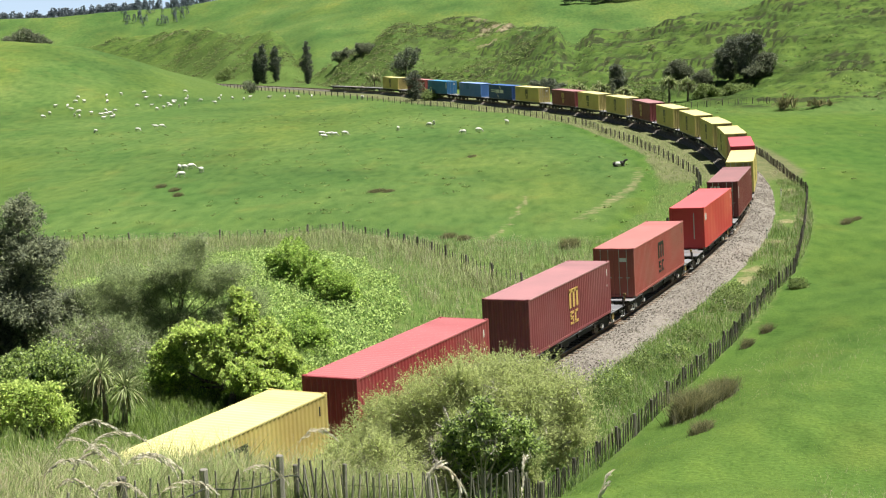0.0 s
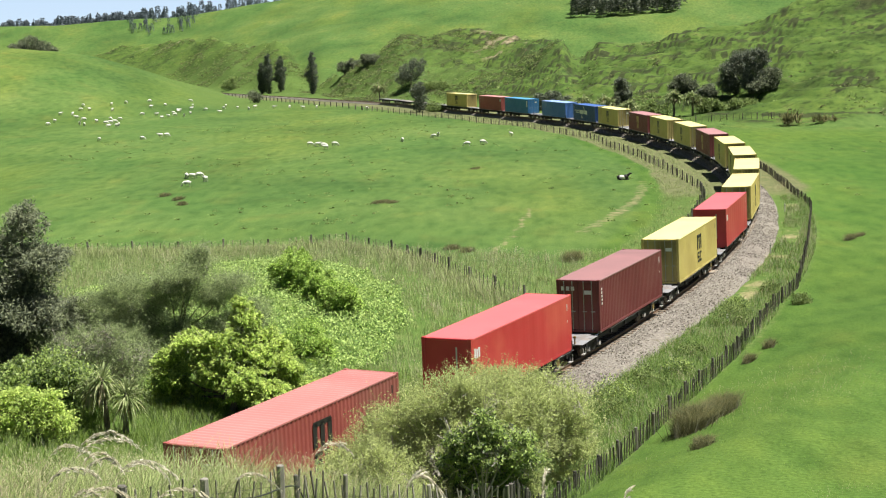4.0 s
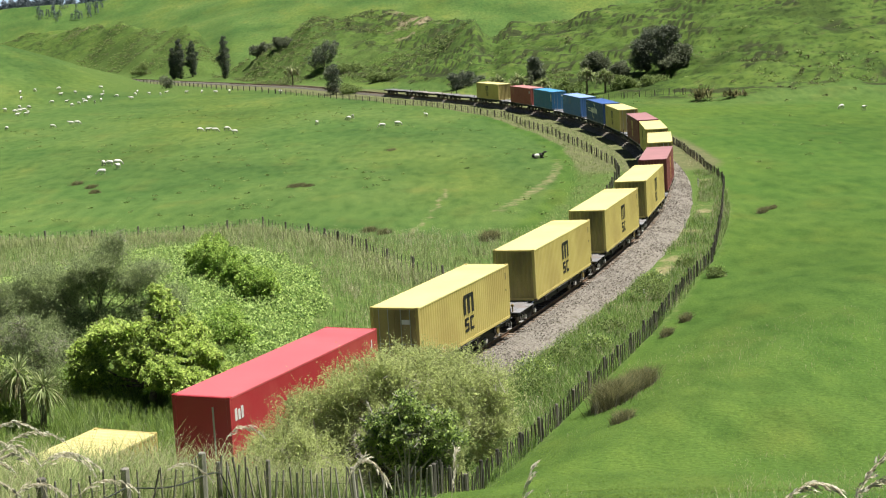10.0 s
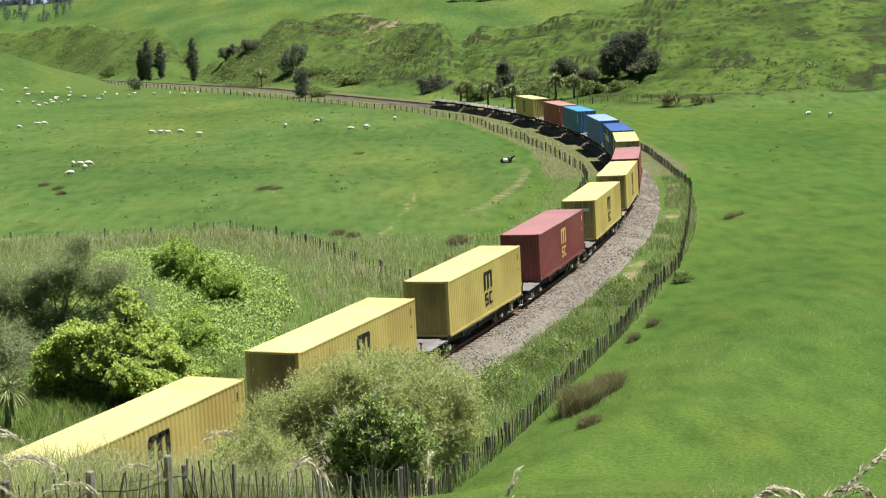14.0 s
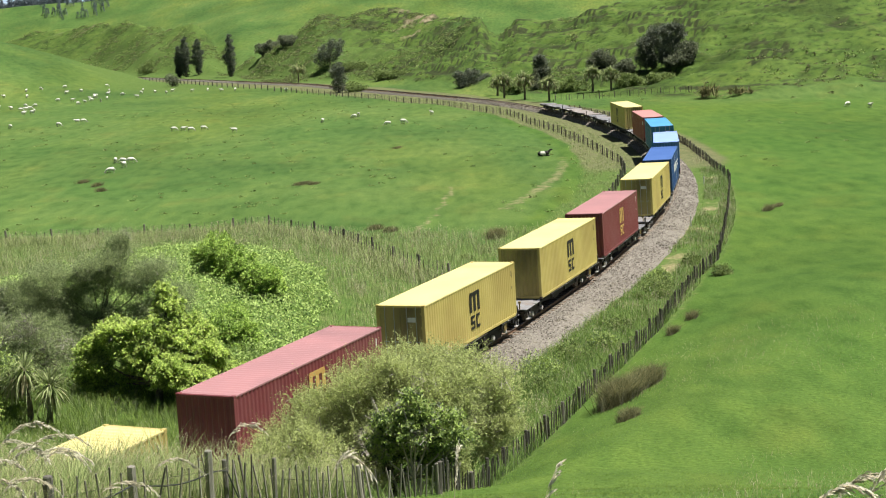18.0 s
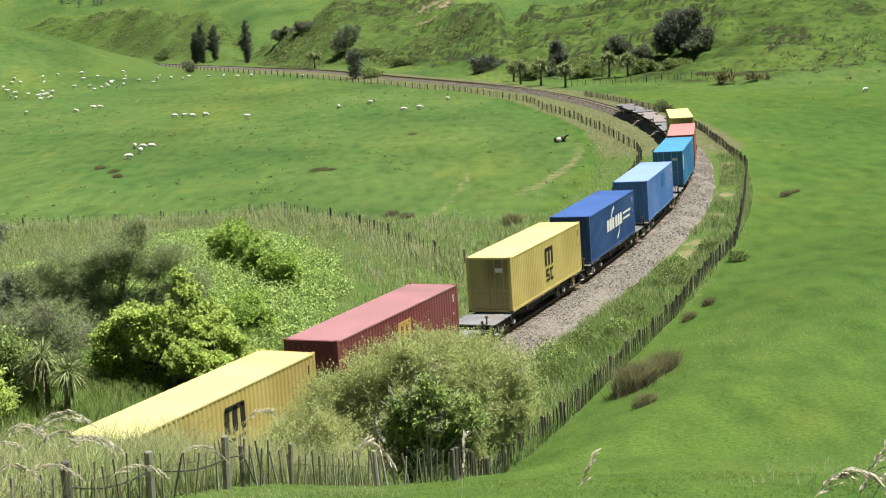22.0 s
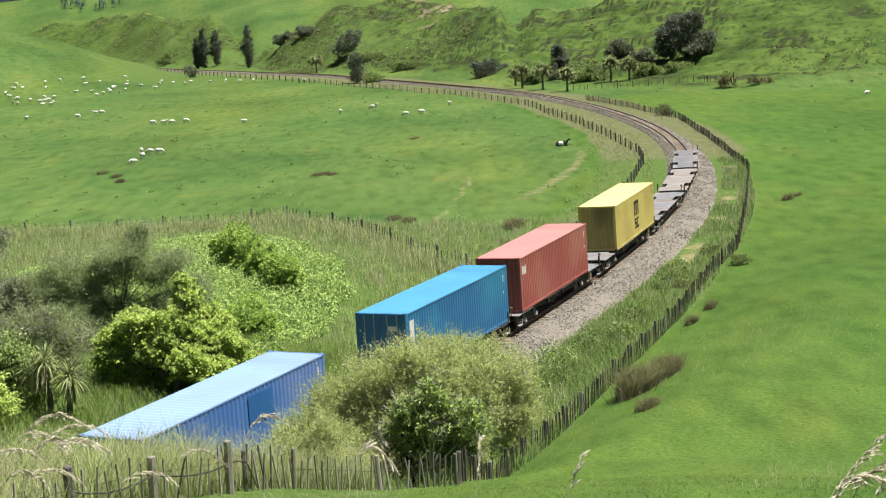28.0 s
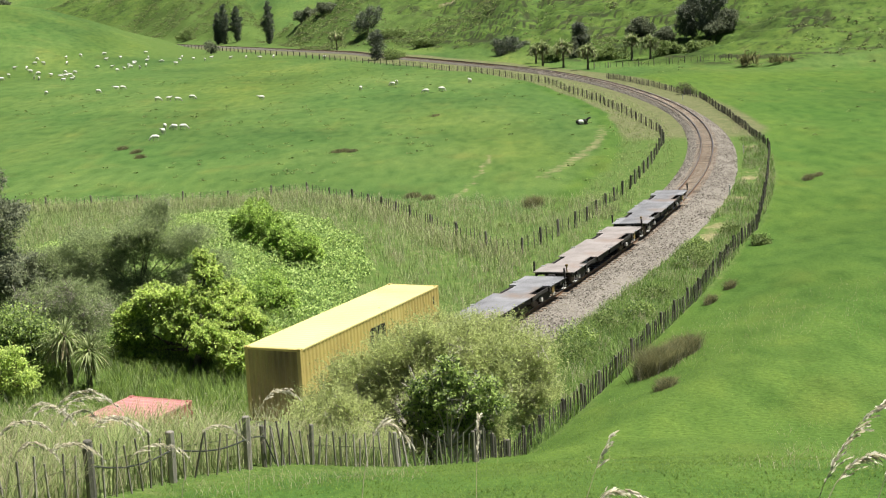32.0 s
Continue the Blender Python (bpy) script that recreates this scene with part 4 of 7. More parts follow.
        if extra == "corner":
            for j in range(3):
                part("mark_bar", Shape().box(*xs, -hl + 0.3 + j * 0.22, -hl + 0.46 + j * 0.22, 1.95, 2.4 - 0.06 * (j % 2)), M["white"], box, "white bar of the small company mark")
        if extra == "letters":
            for j in range(5):
                part("mark_bar", Shape().box(*xs, -hl + 0.32, -hl + 0.5, 2.3 - j * 0.2, 2.42 - j * 0.2), M["white"], box, "small white block of the company mark")
            if s > 0:
                for j in range(3):
                    part("mark_bar", Shape().box(-0.95 + j * 0.28, -0.77 + j * 0.28, -hl + 0.003, -hl + 0.022, 2.3, 2.52), M["white"], box, "small white block of the company mark")
        if extra == "panel":
            part("company_mark", Shape().box(*xs, -hl + 0.35, -hl + 0.8, 1.3, 2.5), M["white"], box, "white corner panel")
    return box


# kinds of container, and the train's order from the front; the last figure is the shift on its wagon
KINDS = dict(
    ya=("yellow", "yellow corrugated forty-foot container with a black company mark", "black", False, False, ""),
    yd=("yellow", "yellow corrugated forty-foot container, doors facing forward, black company mark", "black", False, True, ""),
    mt=("maroon", "maroon corrugated forty-foot container with a tan company mark", "tan", False, False, ""),
    mp=("dark_maroon", "dark maroon corrugated container with small white blocks on its front", None, False, True, "letters"),
    rd=("rust", "rust-red container with locking bars forward and a black company mark", "black", False, True, ""),
    dr=("dull_red", "dull red corrugated forty-foot container with pale roof", None, False, False, ""),
    rs=("red", "bright red smooth-sided container with a small white mark", None, True, False, "corner"),
    cr=("crimson", "crimson smooth-sided container with a small white mark", None, True, False, "corner"),
    nv=("navy", "navy corrugated container with white bars and arcs on its side", None, False, False, "word"),
    bl=("blue", "faded mid-blue container with a darker repainted patch", None, False, False, "patch"),
    sk=("sky_blue", "sky-blue corrugated container with white corner panel and forward doors", None, False, True, "panel"),
    bk=("brick", "faded brick-red corrugated container with a small white mark", None, False, False, "corner"),
)
ORDER = [("ya", 1.3), ("dr", -1.0), ("mt", -0.83), ("rd", -0.9), ("rs", 1.4), ("mp", 1.38), ("yd", 1.4), ("cr", 1.47), ("yd", 1.43), ("ya", 1.49), ("ya", 1.42), ("ya", 1.4), ("mt", 1.15), ("yd", 1.24), ("ya", 1.2), ("mt", -1.49), ("yd", 1.1), ("nv", -1.44), ("bl", -1.41), ("sk", 1.49), ("bk", -1.08), ("ya", 1.49), (None, 0), (None, 0), (None, 0)]
PITCH, FIRST = 16.730, -249.31


def flat_wagon():
    w = thing("flat_wagon", Matrix(), "grey steel flat wagon with pocketed deck on two bogies", "railway wagon", "wagons of the train")
    hl = 7.75
    part("deck", Shape().box(-0.72, 0.72, -hl, hl, 0.90, 0.975, 0.01), M["deck"], w)
    for s in (-1, 1):
        for a, b in ((-hl, -5.2), (-3.0, 3.0), (5.2, hl)):
            part("deck_plate", Shape().box(*sorted((s * 0.723, s * 1.19)), a, b, 0.925, 0.97, 0.01), M["deck"], w)
        part("side_sill", Shape().box(*sorted((s * 0.99, s * 1.07)), -hl, hl, 0.72, 0.90, 0.01).add([(s * 0.99, -4.0, 0.72), (s * 1.06, -4.0, 0.72), (s * 1.06, 4.0, 0.72), (s * 0.99, 4.0, 0.72), (s * 0.99, -2.6, 0.60), (s * 1.06, -2.6, 0.60), (s * 1.06, 2.6, 0.60), (s * 0.99, 2.6, 0.60)], [(0, 1, 5, 4), (1, 2, 6, 5), (2, 3, 7, 6), (3, 0, 4, 7), (4, 5, 6, 7)]), M["underframe"], w)
        for e in (-6.0, -0.0, 6.0):
            part("container_lock", Shape().box(*sorted((s * 1.02, s * 1.245)), e - 0.12, e + 0.12, 0.972, 1.0, 0.008), M["bar"], w)
        for e in (-1, 1):
            part("step_iron", Shape().box(*sorted((s * 1.05, s * 1.2)), e * 7.4 - 0.2, e * 7.4 + 0.2, 0.38, 0.42).box(s * 1.18 - 0.015, s * 1.18 + 0.015, e * 7.4 - 0.2, e * 7.4 - 0.17, 0.42, 0.74).box(s * 1.18 - 0.015, s * 1.18 + 0.015, e * 7.4 + 0.17, e * 7.4 + 0.2, 0.42, 0.74), M["axlebox"], w, "pale step iron")
        for a in (-4.1, 4.1):
            part("pocket_floor", Shape().box(*sorted((s * 0.723, s * 0.985)), a - 1.1, a + 1.1, 0.70, 0.74), M["underframe"], w)
        part("stanchion", Shape().box(*sorted((s * 1.14, s * 1.23)), s * 7.45 - 0.06, s * 7.45 + 0.06, 0.975, 1.5, 0.01), M["underframe"], w, "black upright end stanchion")
    part("centre_sill", Shape().box(-0.22, 0.22, -hl, hl, 0.52, 0.90), M["underframe"], w)
    for y in (-6.9, -5.2, -2.6, 0, 2.6, 5.2, 6.9):
        part("cross_bearer", Shape().box(-1.16, 1.16, y - 0.09, y + 0.09, 0.66, 0.90), M["underframe"], w)
    part("air_cylinder", Shape().tube([(-0.75, 1.2, 0.55), (-0.75, 2.3, 0.55)], 0.2, 10), M["underframe"], w)
    part("brake_box", Shape().box(0.4, 0.95, -1.7, -0.9, 0.42, 0.7, 0.02), M["underframe"], w)
    part("brake_post", Shape().box(0.74, 0.80, -7.72, -7.64, 0.975, 1.35, 0.01).box(0.70, 0.84, -7.73, -7.63, 1.28, 1.40, 0.01), M["brake"], w, "ochre brake post")
    part("brake_wheel", Shape().tube([(1.09, 5.75, 0.72), (1.13, 5.75, 0.72)], 0.22, 14), M["brake"], w, "ochre hand-brake wheel on the side")
    for e in (-1, 1):
        part("coupler", Shape().box(-0.12, 0.12, *sorted((e * 7.7, e * 8.12)), 0.62, 0.84, 0.03).box(-0.2, 0.2, *sorted((e * 8.02, e * 8.25)), 0.58, 0.9, 0.05), M["underframe"], w)
        bogie = part("bogie", Shape().box(-0.9, 0.9, e * 5.2 - 0.2, e * 5.2 + 0.2, 0.42, 0.62, 0.03), M["underframe"], w)
        for s in (-1, 1):
            part("side_frame", Shape().add([(s * x, e * 5.2 + y, z) for x in (0.78, 0.9) for y, z in ((-1.15, 0.36), (-1.15, 0.56), (-0.5, 0.66), (0.5, 0.66), (1.15, 0.56), (1.15, 0.36), (0.6, 0.36), (0.35, 0.2), (-0.35, 0.2), (-0.6, 0.36))], [tuple(range(10)), tuple(range(19, 9, -1))] + [(i, (i + 1) % 10, 10 + (i + 1) % 10, 10 + i) for i in range(10)]), M["underframe"], bogie)
            for a in (-0.9, 0.9):
                part("axle_box", Shape().tube([(s * 0.88, e * 5.2 + a, 0.42), (s * 1.02, e * 5.2 + a, 0.42)], 0.13, 10), M["axlebox"], bogie, "pale axle-box cover")
        for a in (-0.9, 0.9):
            y = e * 5.2 + a
            ws = Shape().tube([(-0.7, 0, 0), (0.7, 0, 0)], 0.07, 8)
            for s in (-1, 1):
                ws.tube([(s * 0.50, 0, 0), (s * 0.53, 0, 0), (s * 0.535, 0, 0), (s * 0.63, 0, 0)], [0.455, 0.45, 0.425, 0.42], 20)
            ob = part("wheelset", ws, M["wheel"], bogie)
            ob.matrix_basis = pose(0, y, 0.42)
    return w


wagons, boxes, first_of = [], [], {}
for i, (kind, shift) in enumerate(ORDER):
    wagons.append(flat_wagon() if i == 0 else copy_thing(wagons[0], Matrix()))
    if kind is None:
        wagons[-1]["label"] = "empty grey flat wagon with pocketed deck on two bogies"
        if i == len(ORDER) - 2:
            wagons[-1]["label"] = "empty flat wagon with worn brown-grey pocketed deck"
            for plate in [o for o in wagons[-1].children if o.name.startswith("deck")]:
                plate.data = plate.data.copy()
                plate.data.materials[0] = M["deck_brown"]
        continue
    if kind not in first_of:
        first_of[kind] = container(*KINDS[kind])
        boxes.append((i, first_of[kind], shift))
    else:
        boxes.append((i, copy_thing(first_of[kind], Matrix()), shift))

# how far the train still has to come, by seconds
RUN = np.polyfit([0, 2, 5, 7, 10, 13, 17, 19, 21.5, 24, 28, 30, 32], [240.51, 219.09, 187.37, 166.14, 133.95, 102.28, 60.88, 40.38, 14.8, -11.08, -54.13, -76.1, -98.29], 6)


def wagon_pose(i, t):
    s = FIRST + PITCH * i + float(np.polyval(RUN, t))
    (xa, ya), (xb, yb) = on_track(s - 5.2), on_track(s + 5.2)
    za, zb = float(rail_z(s - 5.2)), float(rail_z(s + 5.2))
    a, b = Vector((xa, ya, za)), Vector((xb, yb, zb))
    along = (b - a).normalized()
    right = along.cross(Vector((0, 0, 1))).normalized()
    up = right.cross(along)
    c = (a + b) / 2
    m = Matrix((right, along, up)).transposed().to_4x4()
    m.translation = c
    lean = 5.661 * float(np.interp(s, SS, KK))
    return m @ Matrix.Rotation(-lean, 4, 'Y')




# ---- fences ----
def post_mesh(name, radius, height, material, n=7, lean=0.02):
    """A round post, its foot 0.3 m in the ground and its top a little split."""
    s = Shape()
    s.tube([(0, 0, -0.35), (lean * 0.3, 0, height * 0.4), (lean, 0, height - 0.02), (lean, 0, height)], [radius * 1.05, radius, radius * 0.95, radius * 0.75], n)
    return s.mesh(name, material)


def batten_mesh(name, width, height, material):
    s = Shape()
    s.add([(x, y, z) for z, k in ((-0.05, 1), (height * 0.6, 0.95), (height, 0.7)) for x, y in ((-width / 2 * k, -0.016), (width / 2 * k, -0.016), (width / 2 * k, 0.016), (-width / 2 * k, 0.016))],
          [(3, 2, 1, 0), (8, 9, 10, 11)] + [(r * 4 + i, r * 4 + (i + 1) % 4, r * 4 + 4 + (i + 1) % 4, r * 4 + 4 + i) for r in range(2) for i in range(4)])
    return s.mesh(name, material)


def along_line(points, pitch):
    """Places every pitch metres along a broken line, with the way it runs."""
    pts = [Vector((*p, 0)) for p in points]
    out, left = [], 0.0
    for a, b in zip(pts, pts[1:]):
        d = (b - a).length
        while left <= d:
            q = a.lerp(b, left / d)
            out.append((q.x, q.y, math.atan2(b.y - a.y, b.x - a.x)))
            left += pitch
        left -= d
    return out


def fence(label, points, post_gap, batten_gap, post_r, post_h, batten_w, batten_h, material, wires=(0.35, 0.6, 0.85), seed=1, tilt=3.0, name="fence"):
    rng = random.Random(seed)
    x0, y0 = points[0]
    g0 = ground1(x0, y0)
    f = thing(name, pose(x0, y0, g0), label, "fence")
    pm, bmh = post_mesh("post", post_r, post_h, material), batten_mesh("batten", batten_w, batten_h, material)
    tops = []
    posts = along_line(points, post_gap)
    zs = ground([p[0] for p in posts], [p[1] for p in posts])
    for (x, y, a), z in zip(posts, zs):
        ob = part("post", pm, None, f)
        ob.matrix_basis = pose(x - x0, y - y0, z - g0, rng.gauss(0, tilt * 0.4), rng.gauss(0, tilt * 0.5), rng.uniform(0, 360))
        ob.scale = (1, 1, rng.uniform(0.92, 1.08))
        tops.append((x - x0, y - y0, z - g0))
    if batten_gap:
        bats = along_line(points, batten_gap)
        zs = ground([p[0] for p in bats], [p[1] for p in bats])
        for k, ((x, y, a), z) in enumerate(zip(bats, zs)):
            ob = part("batten", bmh, None, f)
            ob.matrix_basis = pose(x - x0 + rng.gauss(0, 0.03), y - y0, z - g0 + 0.04, rng.gauss(0, tilt), rng.gauss(0, tilt), math.degrees(a) + rng.gauss(0, 8))
            ob.scale = (rng.uniform(0.8, 1.2), 1, rng.uniform(0.82, 1.12))
    for h in wires:
        w = Shape().tube([(x, y, z + h * post_h / 0.95) for x, y, z in tops], 0.006, 3)
        part("wire", w, M["wire"], f, "rusty fence wire")
    return f


fence("weathered post and batten fence along the outer side of the railway", [(-0.27, 40.5), (0.6, 46.0), (1.7, 51.6), (3.1, 55.6), (5.55, 63.3), (9.2, 73.6), (11.25, 79.0), (15.6, 93.6), (19.3, 104.0), (24.2, 126.0), (28.9, 149.0), (30.1, 168.5), (31.5, 194.0), (32.0, 215.0), (30.6, 224.0), (27.8, 240.0), (23.2, 262.0)], 3.0, 0.27, 0.07, 1.0, 0.045, 0.86, M["darkpost"], seed=2, tilt=2.0)
fence("stout grey posts and thin battens above the cutting", [(-8.05, 23.65), (-7.26, 26.9), (-6.42, 30.1), (-5.37, 33.2)], 3.3, 0.47, 0.095, 1.14, 0.036, 1.02, M["post"], wires=(0.62,), seed=4, tilt=4.0)
fence("thin grey battens running down the bank above the cutting", [(-4.25, 35.9), (-2.7, 37.8), (-1.6, 38.8), (-0.27, 40.5)], 3.0, 0.24, 0.06, 0.95, 0.042, 0.84, M["post"], wires=(0.5,), seed=5, tilt=4.0)
fence("pale battens between the stout posts and the bank", [(-5.1, 33.8), (-4.7, 34.8), (-4.35, 35.6)], 9.0, 0.26, 0.06, 1.05, 0.042, 0.95, M["post"], wires=(0.5,), seed=15, tilt=6.0)
fence("long weathered post and batten fence along the railway's inner side", [(2.9, 97.8), (7.4, 108.0), (12.9, 126.5), (16.8, 143.5), (20.0, 160.0), (21.0, 172.5), (19.9, 190.0), (17.7, 219.0), (12.7, 258.0), (-0.8, 300.0), (-18.2, 334.0), (-36.0, 370.0)], 3.4, 1.1, 0.085, 1.15, 0.06, 1.0, M["darkpost"], wires=(0.4, 0.8), seed=6)
fence("old post and batten fence on the edge of the paddock", [(-60, 131.0), (-38.0, 129.0), (-22.2, 129.6), (-15.2, 133.0), (-9.4, 124.5), (-4.3, 109.5), (-0.2, 101.8), (2.9, 97.8)], 3.9, 0.62, 0.085, 1.1, 0.05, 0.95, M["darkpost"], seed=8)
fence("short fence under the hill beyond the railway", [(23.5, 290), (28.0, 292), (33.0, 292), (44.0, 287), (52.0, 280)], 3.0, 1.2, 0.09, 1.15, 0.07, 1.0, M["darkpost"], wires=(0.8,), seed=9)
fence("far fence along the railway below the terraced hill", [(-36.0, 370.0), (-60, 432), (-92, 520), (-120, 590)], 6.0, 0, 0.14, 1.2, 0.06, 1.0, M["darkpost"], wires=(0.8,), seed=10)

# the sagging hose that is tied from post to post
gz = [(-7.26, 26.9), (-6.42, 30.1), (-5.37, 33.2), (-4.95, 33.9)]
pts = []
for (xa, ya), (xb, yb), sag in zip(gz, gz[1:], (0.16, 0.14, -0.05)):
    for k in range(5):
        q = k / 5
        x, y = xa + (xb - xa) * q, ya + (yb - ya) * q - 0.09
        pts.append((x, y, ground1(x, y) + 0.70 - sag * math.sin(math.pi * q)))
pts.append((-4.85, 33.9, ground1(-4.85, 33.9) + 0.1))
hose = thing("hose", Matrix(), "dark hose tied along the fence posts", "hose")
part("pipe", Shape().tube(pts, 0.017, 6), M["hose"], hose)

# white pegs beside the line
for x, y, h in ((20.2, 120.7, 0.85), (26.2, 148.2, 0.75), (29.5, 214.0, 0.7), (13.0, 93.5, 0.25)):
    peg = thing("marker_post", pose(x, y, ground1(x, y)), "white wooden marker peg beside the railway", "marker post", "marker pegs")
    part("stake", Shape().box(-0.05, 0.05, -0.04, 0.04, -0.3, h, 0.012), M["white"], peg)
    part("band", Shape().box(-0.053, 0.053, -0.043, 0.043, h * 0.72, h * 0.8), M["black"], peg)


# ---- plants ----
RNG = np.random.default_rng(11)


def unit(v):
    return v / np.maximum(np.linalg.norm(v, axis=-1, keepdims=True), 1e-9)


def leaf_quads(c, way, length, width, rng, droop=0.25):
    """Pointed leaves at c that grow along way: four corners each, folded at the sides."""
    n = len(c)
    way = unit(way)
    side = unit(np.cross(way, rng.normal(size=(n, 3))))
    L = length * rng.uniform(0.6, 1.3, (n, 1))
    Wd = width * rng.uniform(0.7, 1.25, (n, 1))
    mid = c + way * L * 0.5
    tip = c + way * L - np.array([0, 0, 1.0]) * L * droop
    return np.stack([c, mid + side * Wd / 2, tip, mid - side * Wd / 2], 1)


def lobe_points(lobes, n, rng, shell=0.4, clump=0.28, per=26, hollow=False):
    """Clumps of points over the outsides of a crown's lobes, with the outward way at each."""
    lobes = np.array(lobes, float)
    area = (lobes[:, 3] * lobes[:, 4] + lobes[:, 3] * lobes[:, 5] + lobes[:, 4] * lobes[:, 5])
    k = max(4, n // per)
    pick = rng.choice(len(lobes), k, p=area / area.sum())
    d = unit(rng.normal(size=(k, 3)))
    if hollow:
        d[:, 2] = np.where(d[:, 2] < -0.35, -d[:, 2] * 0.6, d[:, 2])
    r = 1 - shell * rng.random(k) ** 2 + rng.normal(0, 0.06, k)
    c = lobes[pick, :3] + d * lobes[pick, 3:] * r[:, None]
    idx = rng.integers(0, k, n)
    size = lobes[pick, 3:].mean(1)[idx][:, None]
    p = c[idx] + rng.normal(0, 1, (n, 3)) * clump * np.minimum(size, 1.6) * np.array([1, 1, 0.7])
    return p, d[idx]


def broken(lobes, k, seed, lo=0.28, hi=0.5):
    """Breaks smooth lobes up: each keeps a smaller core and carries k knobs of its own on its outside."""
    rng = np.random.default_rng(seed)
    out = []
    for x, y, z, a, b, c in lobes:
        out.append((x, y, z, a * 0.78, b * 0.78, c * 0.78))
        for _ in range(k):
            d = unit(rng.normal(size=3) + np.array([0, -0.25, 0.35]))
            q = rng.uniform(lo, hi)
            out.append((x + d[0] * a * 0.85, y + d[1] * b * 0.85, z + d[2] * c * 0.85, a * q, b * q, c * q * rng.uniform(0.7, 1.1)))
    return out


def shoot_leaves(p, way, length, leaves, size, aspect, rng):
    """Leafy shoots: small leaves set along each bowed stem, and the stems as thin slips."""
    n = len(p)
    way = unit(way)
    L = length * rng.uniform(0.5, 1.25, (n, 1))
    bow = rng.normal(0, 0.22, (n, 3)) - np.array([0, 0, 0.12])
    quads = []
    for k in range(leaves):
        q = (k + 0.8) / leaves
        c = p + way * L * q + bow * L * q * q
        d = way * 0.55 + rng.normal(0, 0.6, (n, 3)) + np.array([0, 0, 0.15])
        quads.append(leaf_quads(c, d, size * (1.15 - 0.5 * q), size * aspect, rng))
    side = unit(np.cross(way, rng.normal(size=(n, 3)))) * 0.008
    stems = np.stack([p - way * 0.15 + side, p - way * 0.15 - side, p + way * L + bow * L], 1)
    return np.concatenate(quads), stems


def plant(name, base, lobes, leaf, n, size, label, category, trunk=0.12, stems=1, aspect=0.42, wood="bark", group="", seed=0, shell=0.4, clump=0.28, up=0.35, twigs=0, sprays=0, shoots=0, reach=0.55, knobs=0):
    """A tree or shrub: tapered stems that fork into its lobes, and a crown of loose clumps of leaves. Lobes are relative to the base."""
    rng = np.random.default_rng(seed + 100)
    z = ground1(*base)
    t = thing(name, pose(base[0], base[1], z), label, category, group)
    mean = Vector(np.mean([l[:3] for l in lobes], 0))
    for k in range(stems):
        off = Vector((rng.normal(0, 0.25) * (stems > 1), rng.normal(0, 0.25) * (stems > 1), 0))
        fork = Vector((mean.x * 0.35, mean.y * 0.35, mean.z * 0.5)) + off * 1.5
        stem = Shape().tube([off + Vector((0, 0, -0.4)), off * 1.1 + Vector((0, 0, 0.2)), fork * 0.6, fork], [trunk * 1.3, trunk, trunk * 0.8, trunk * 0.6], 7)
        part("trunk", stem, M[wood], t)
    if knobs:
        limbs, lobes = lobes, broken(lobes, knobs, seed + 900)
    else:
        limbs = lobes
    for k, l in enumerate(limbs):
        fork = Vector((mean.x * 0.35, mean.y * 0.35, mean.z * 0.5))
        end = Vector(l[:3]) + Vector((0, 0, l[5] * 0.3))
        bend = fork.lerp(end, 0.5) + Vector(rng.normal(0, 0.15, 3)) * l[3]
        part("limb", Shape().tube([fork, bend, end], [trunk * 0.55, trunk * 0.35, trunk * 0.12], 5), M[wood], t)
    if twigs:
        p, d = lobe_points(lobes, twigs, rng, 0.5, 0.2, 3)
        d = unit(d + rng.normal(0, 0.5, d.shape))
        side = unit(np.cross(d, rng.normal(size=d.shape))) * 0.012
        L = rng.uniform(0.3, 0.9, (twigs, 1))
        ob = part("bare_twig", quads_mesh("bare_twig", np.stack([p - d * L + side, p - d * L - side, p + d * 0.1], 1), M["palebark"], 3), None, t)
        ob["kind"] = "stuff"
    p, d = lobe_points(lobes, n, rng, shell, clump)
    way = d * 0.6 + rng.normal(0, 0.7, (n, 3)) + np.array([0, 0, up])
    q = leaf_quads(p, way, size, size * aspect, rng)
    if sprays:
        # upright shoots that fray the outline
        p, d = lobe_points(lobes, sprays, rng, 0.25, 0.1, 4, True)
        q = np.concatenate([q, leaf_quads(p, unit(d * 0.45 + rng.normal(0, 0.18, d.shape) + np.array([0, 0, 0.9])), size * 3.2, size * 0.3, rng, 0.05)])
    if shoots:
        p, d = lobe_points(lobes, shoots, rng, 0.45, 0.22, 5)
        more, slips = shoot_leaves(p, d * 0.5 + rng.normal(0, 0.35, d.shape) + np.array([0, 0, 0.75]), reach, 12, size * 0.8, aspect, rng)
        q = np.concatenate([q, more])
        ob = part("shoot", quads_mesh("shoot", slips, M[leaf], 3), None, t)
        ob["kind"] = "stuff"
    ob = part("crown", quads_mesh("crown", q, M[leaf]), None, t)
    ob["kind"] = "stuff"
    return t


def strap_head(s, centre, radius, n, rng, width=0.05, up=0.2):
    """A rosette of long arching leaves."""
    for k in range(n):
        d = unit(rng.normal(size=3) + np.array([0, 0, up]))
        side = unit(np.cross(d, [0.1, 0.2, 1.0])) * width / 2
        L = radius * rng.uniform(0.75, 1.15)
        c = np.array(centre)
        a, b, e = c + d * L * 0.15, c + d * L * 0.6 - [0, 0, L * 0.04], c + d * L - [0, 0, L * rng.uniform(0.15, 0.4)]
        s.add([tuple(a + side * 0.6), tuple(a - side * 0.6), tuple(b - side), tuple(b + side), tuple(e)], [(0, 1, 2, 3), (3, 2, 4)])


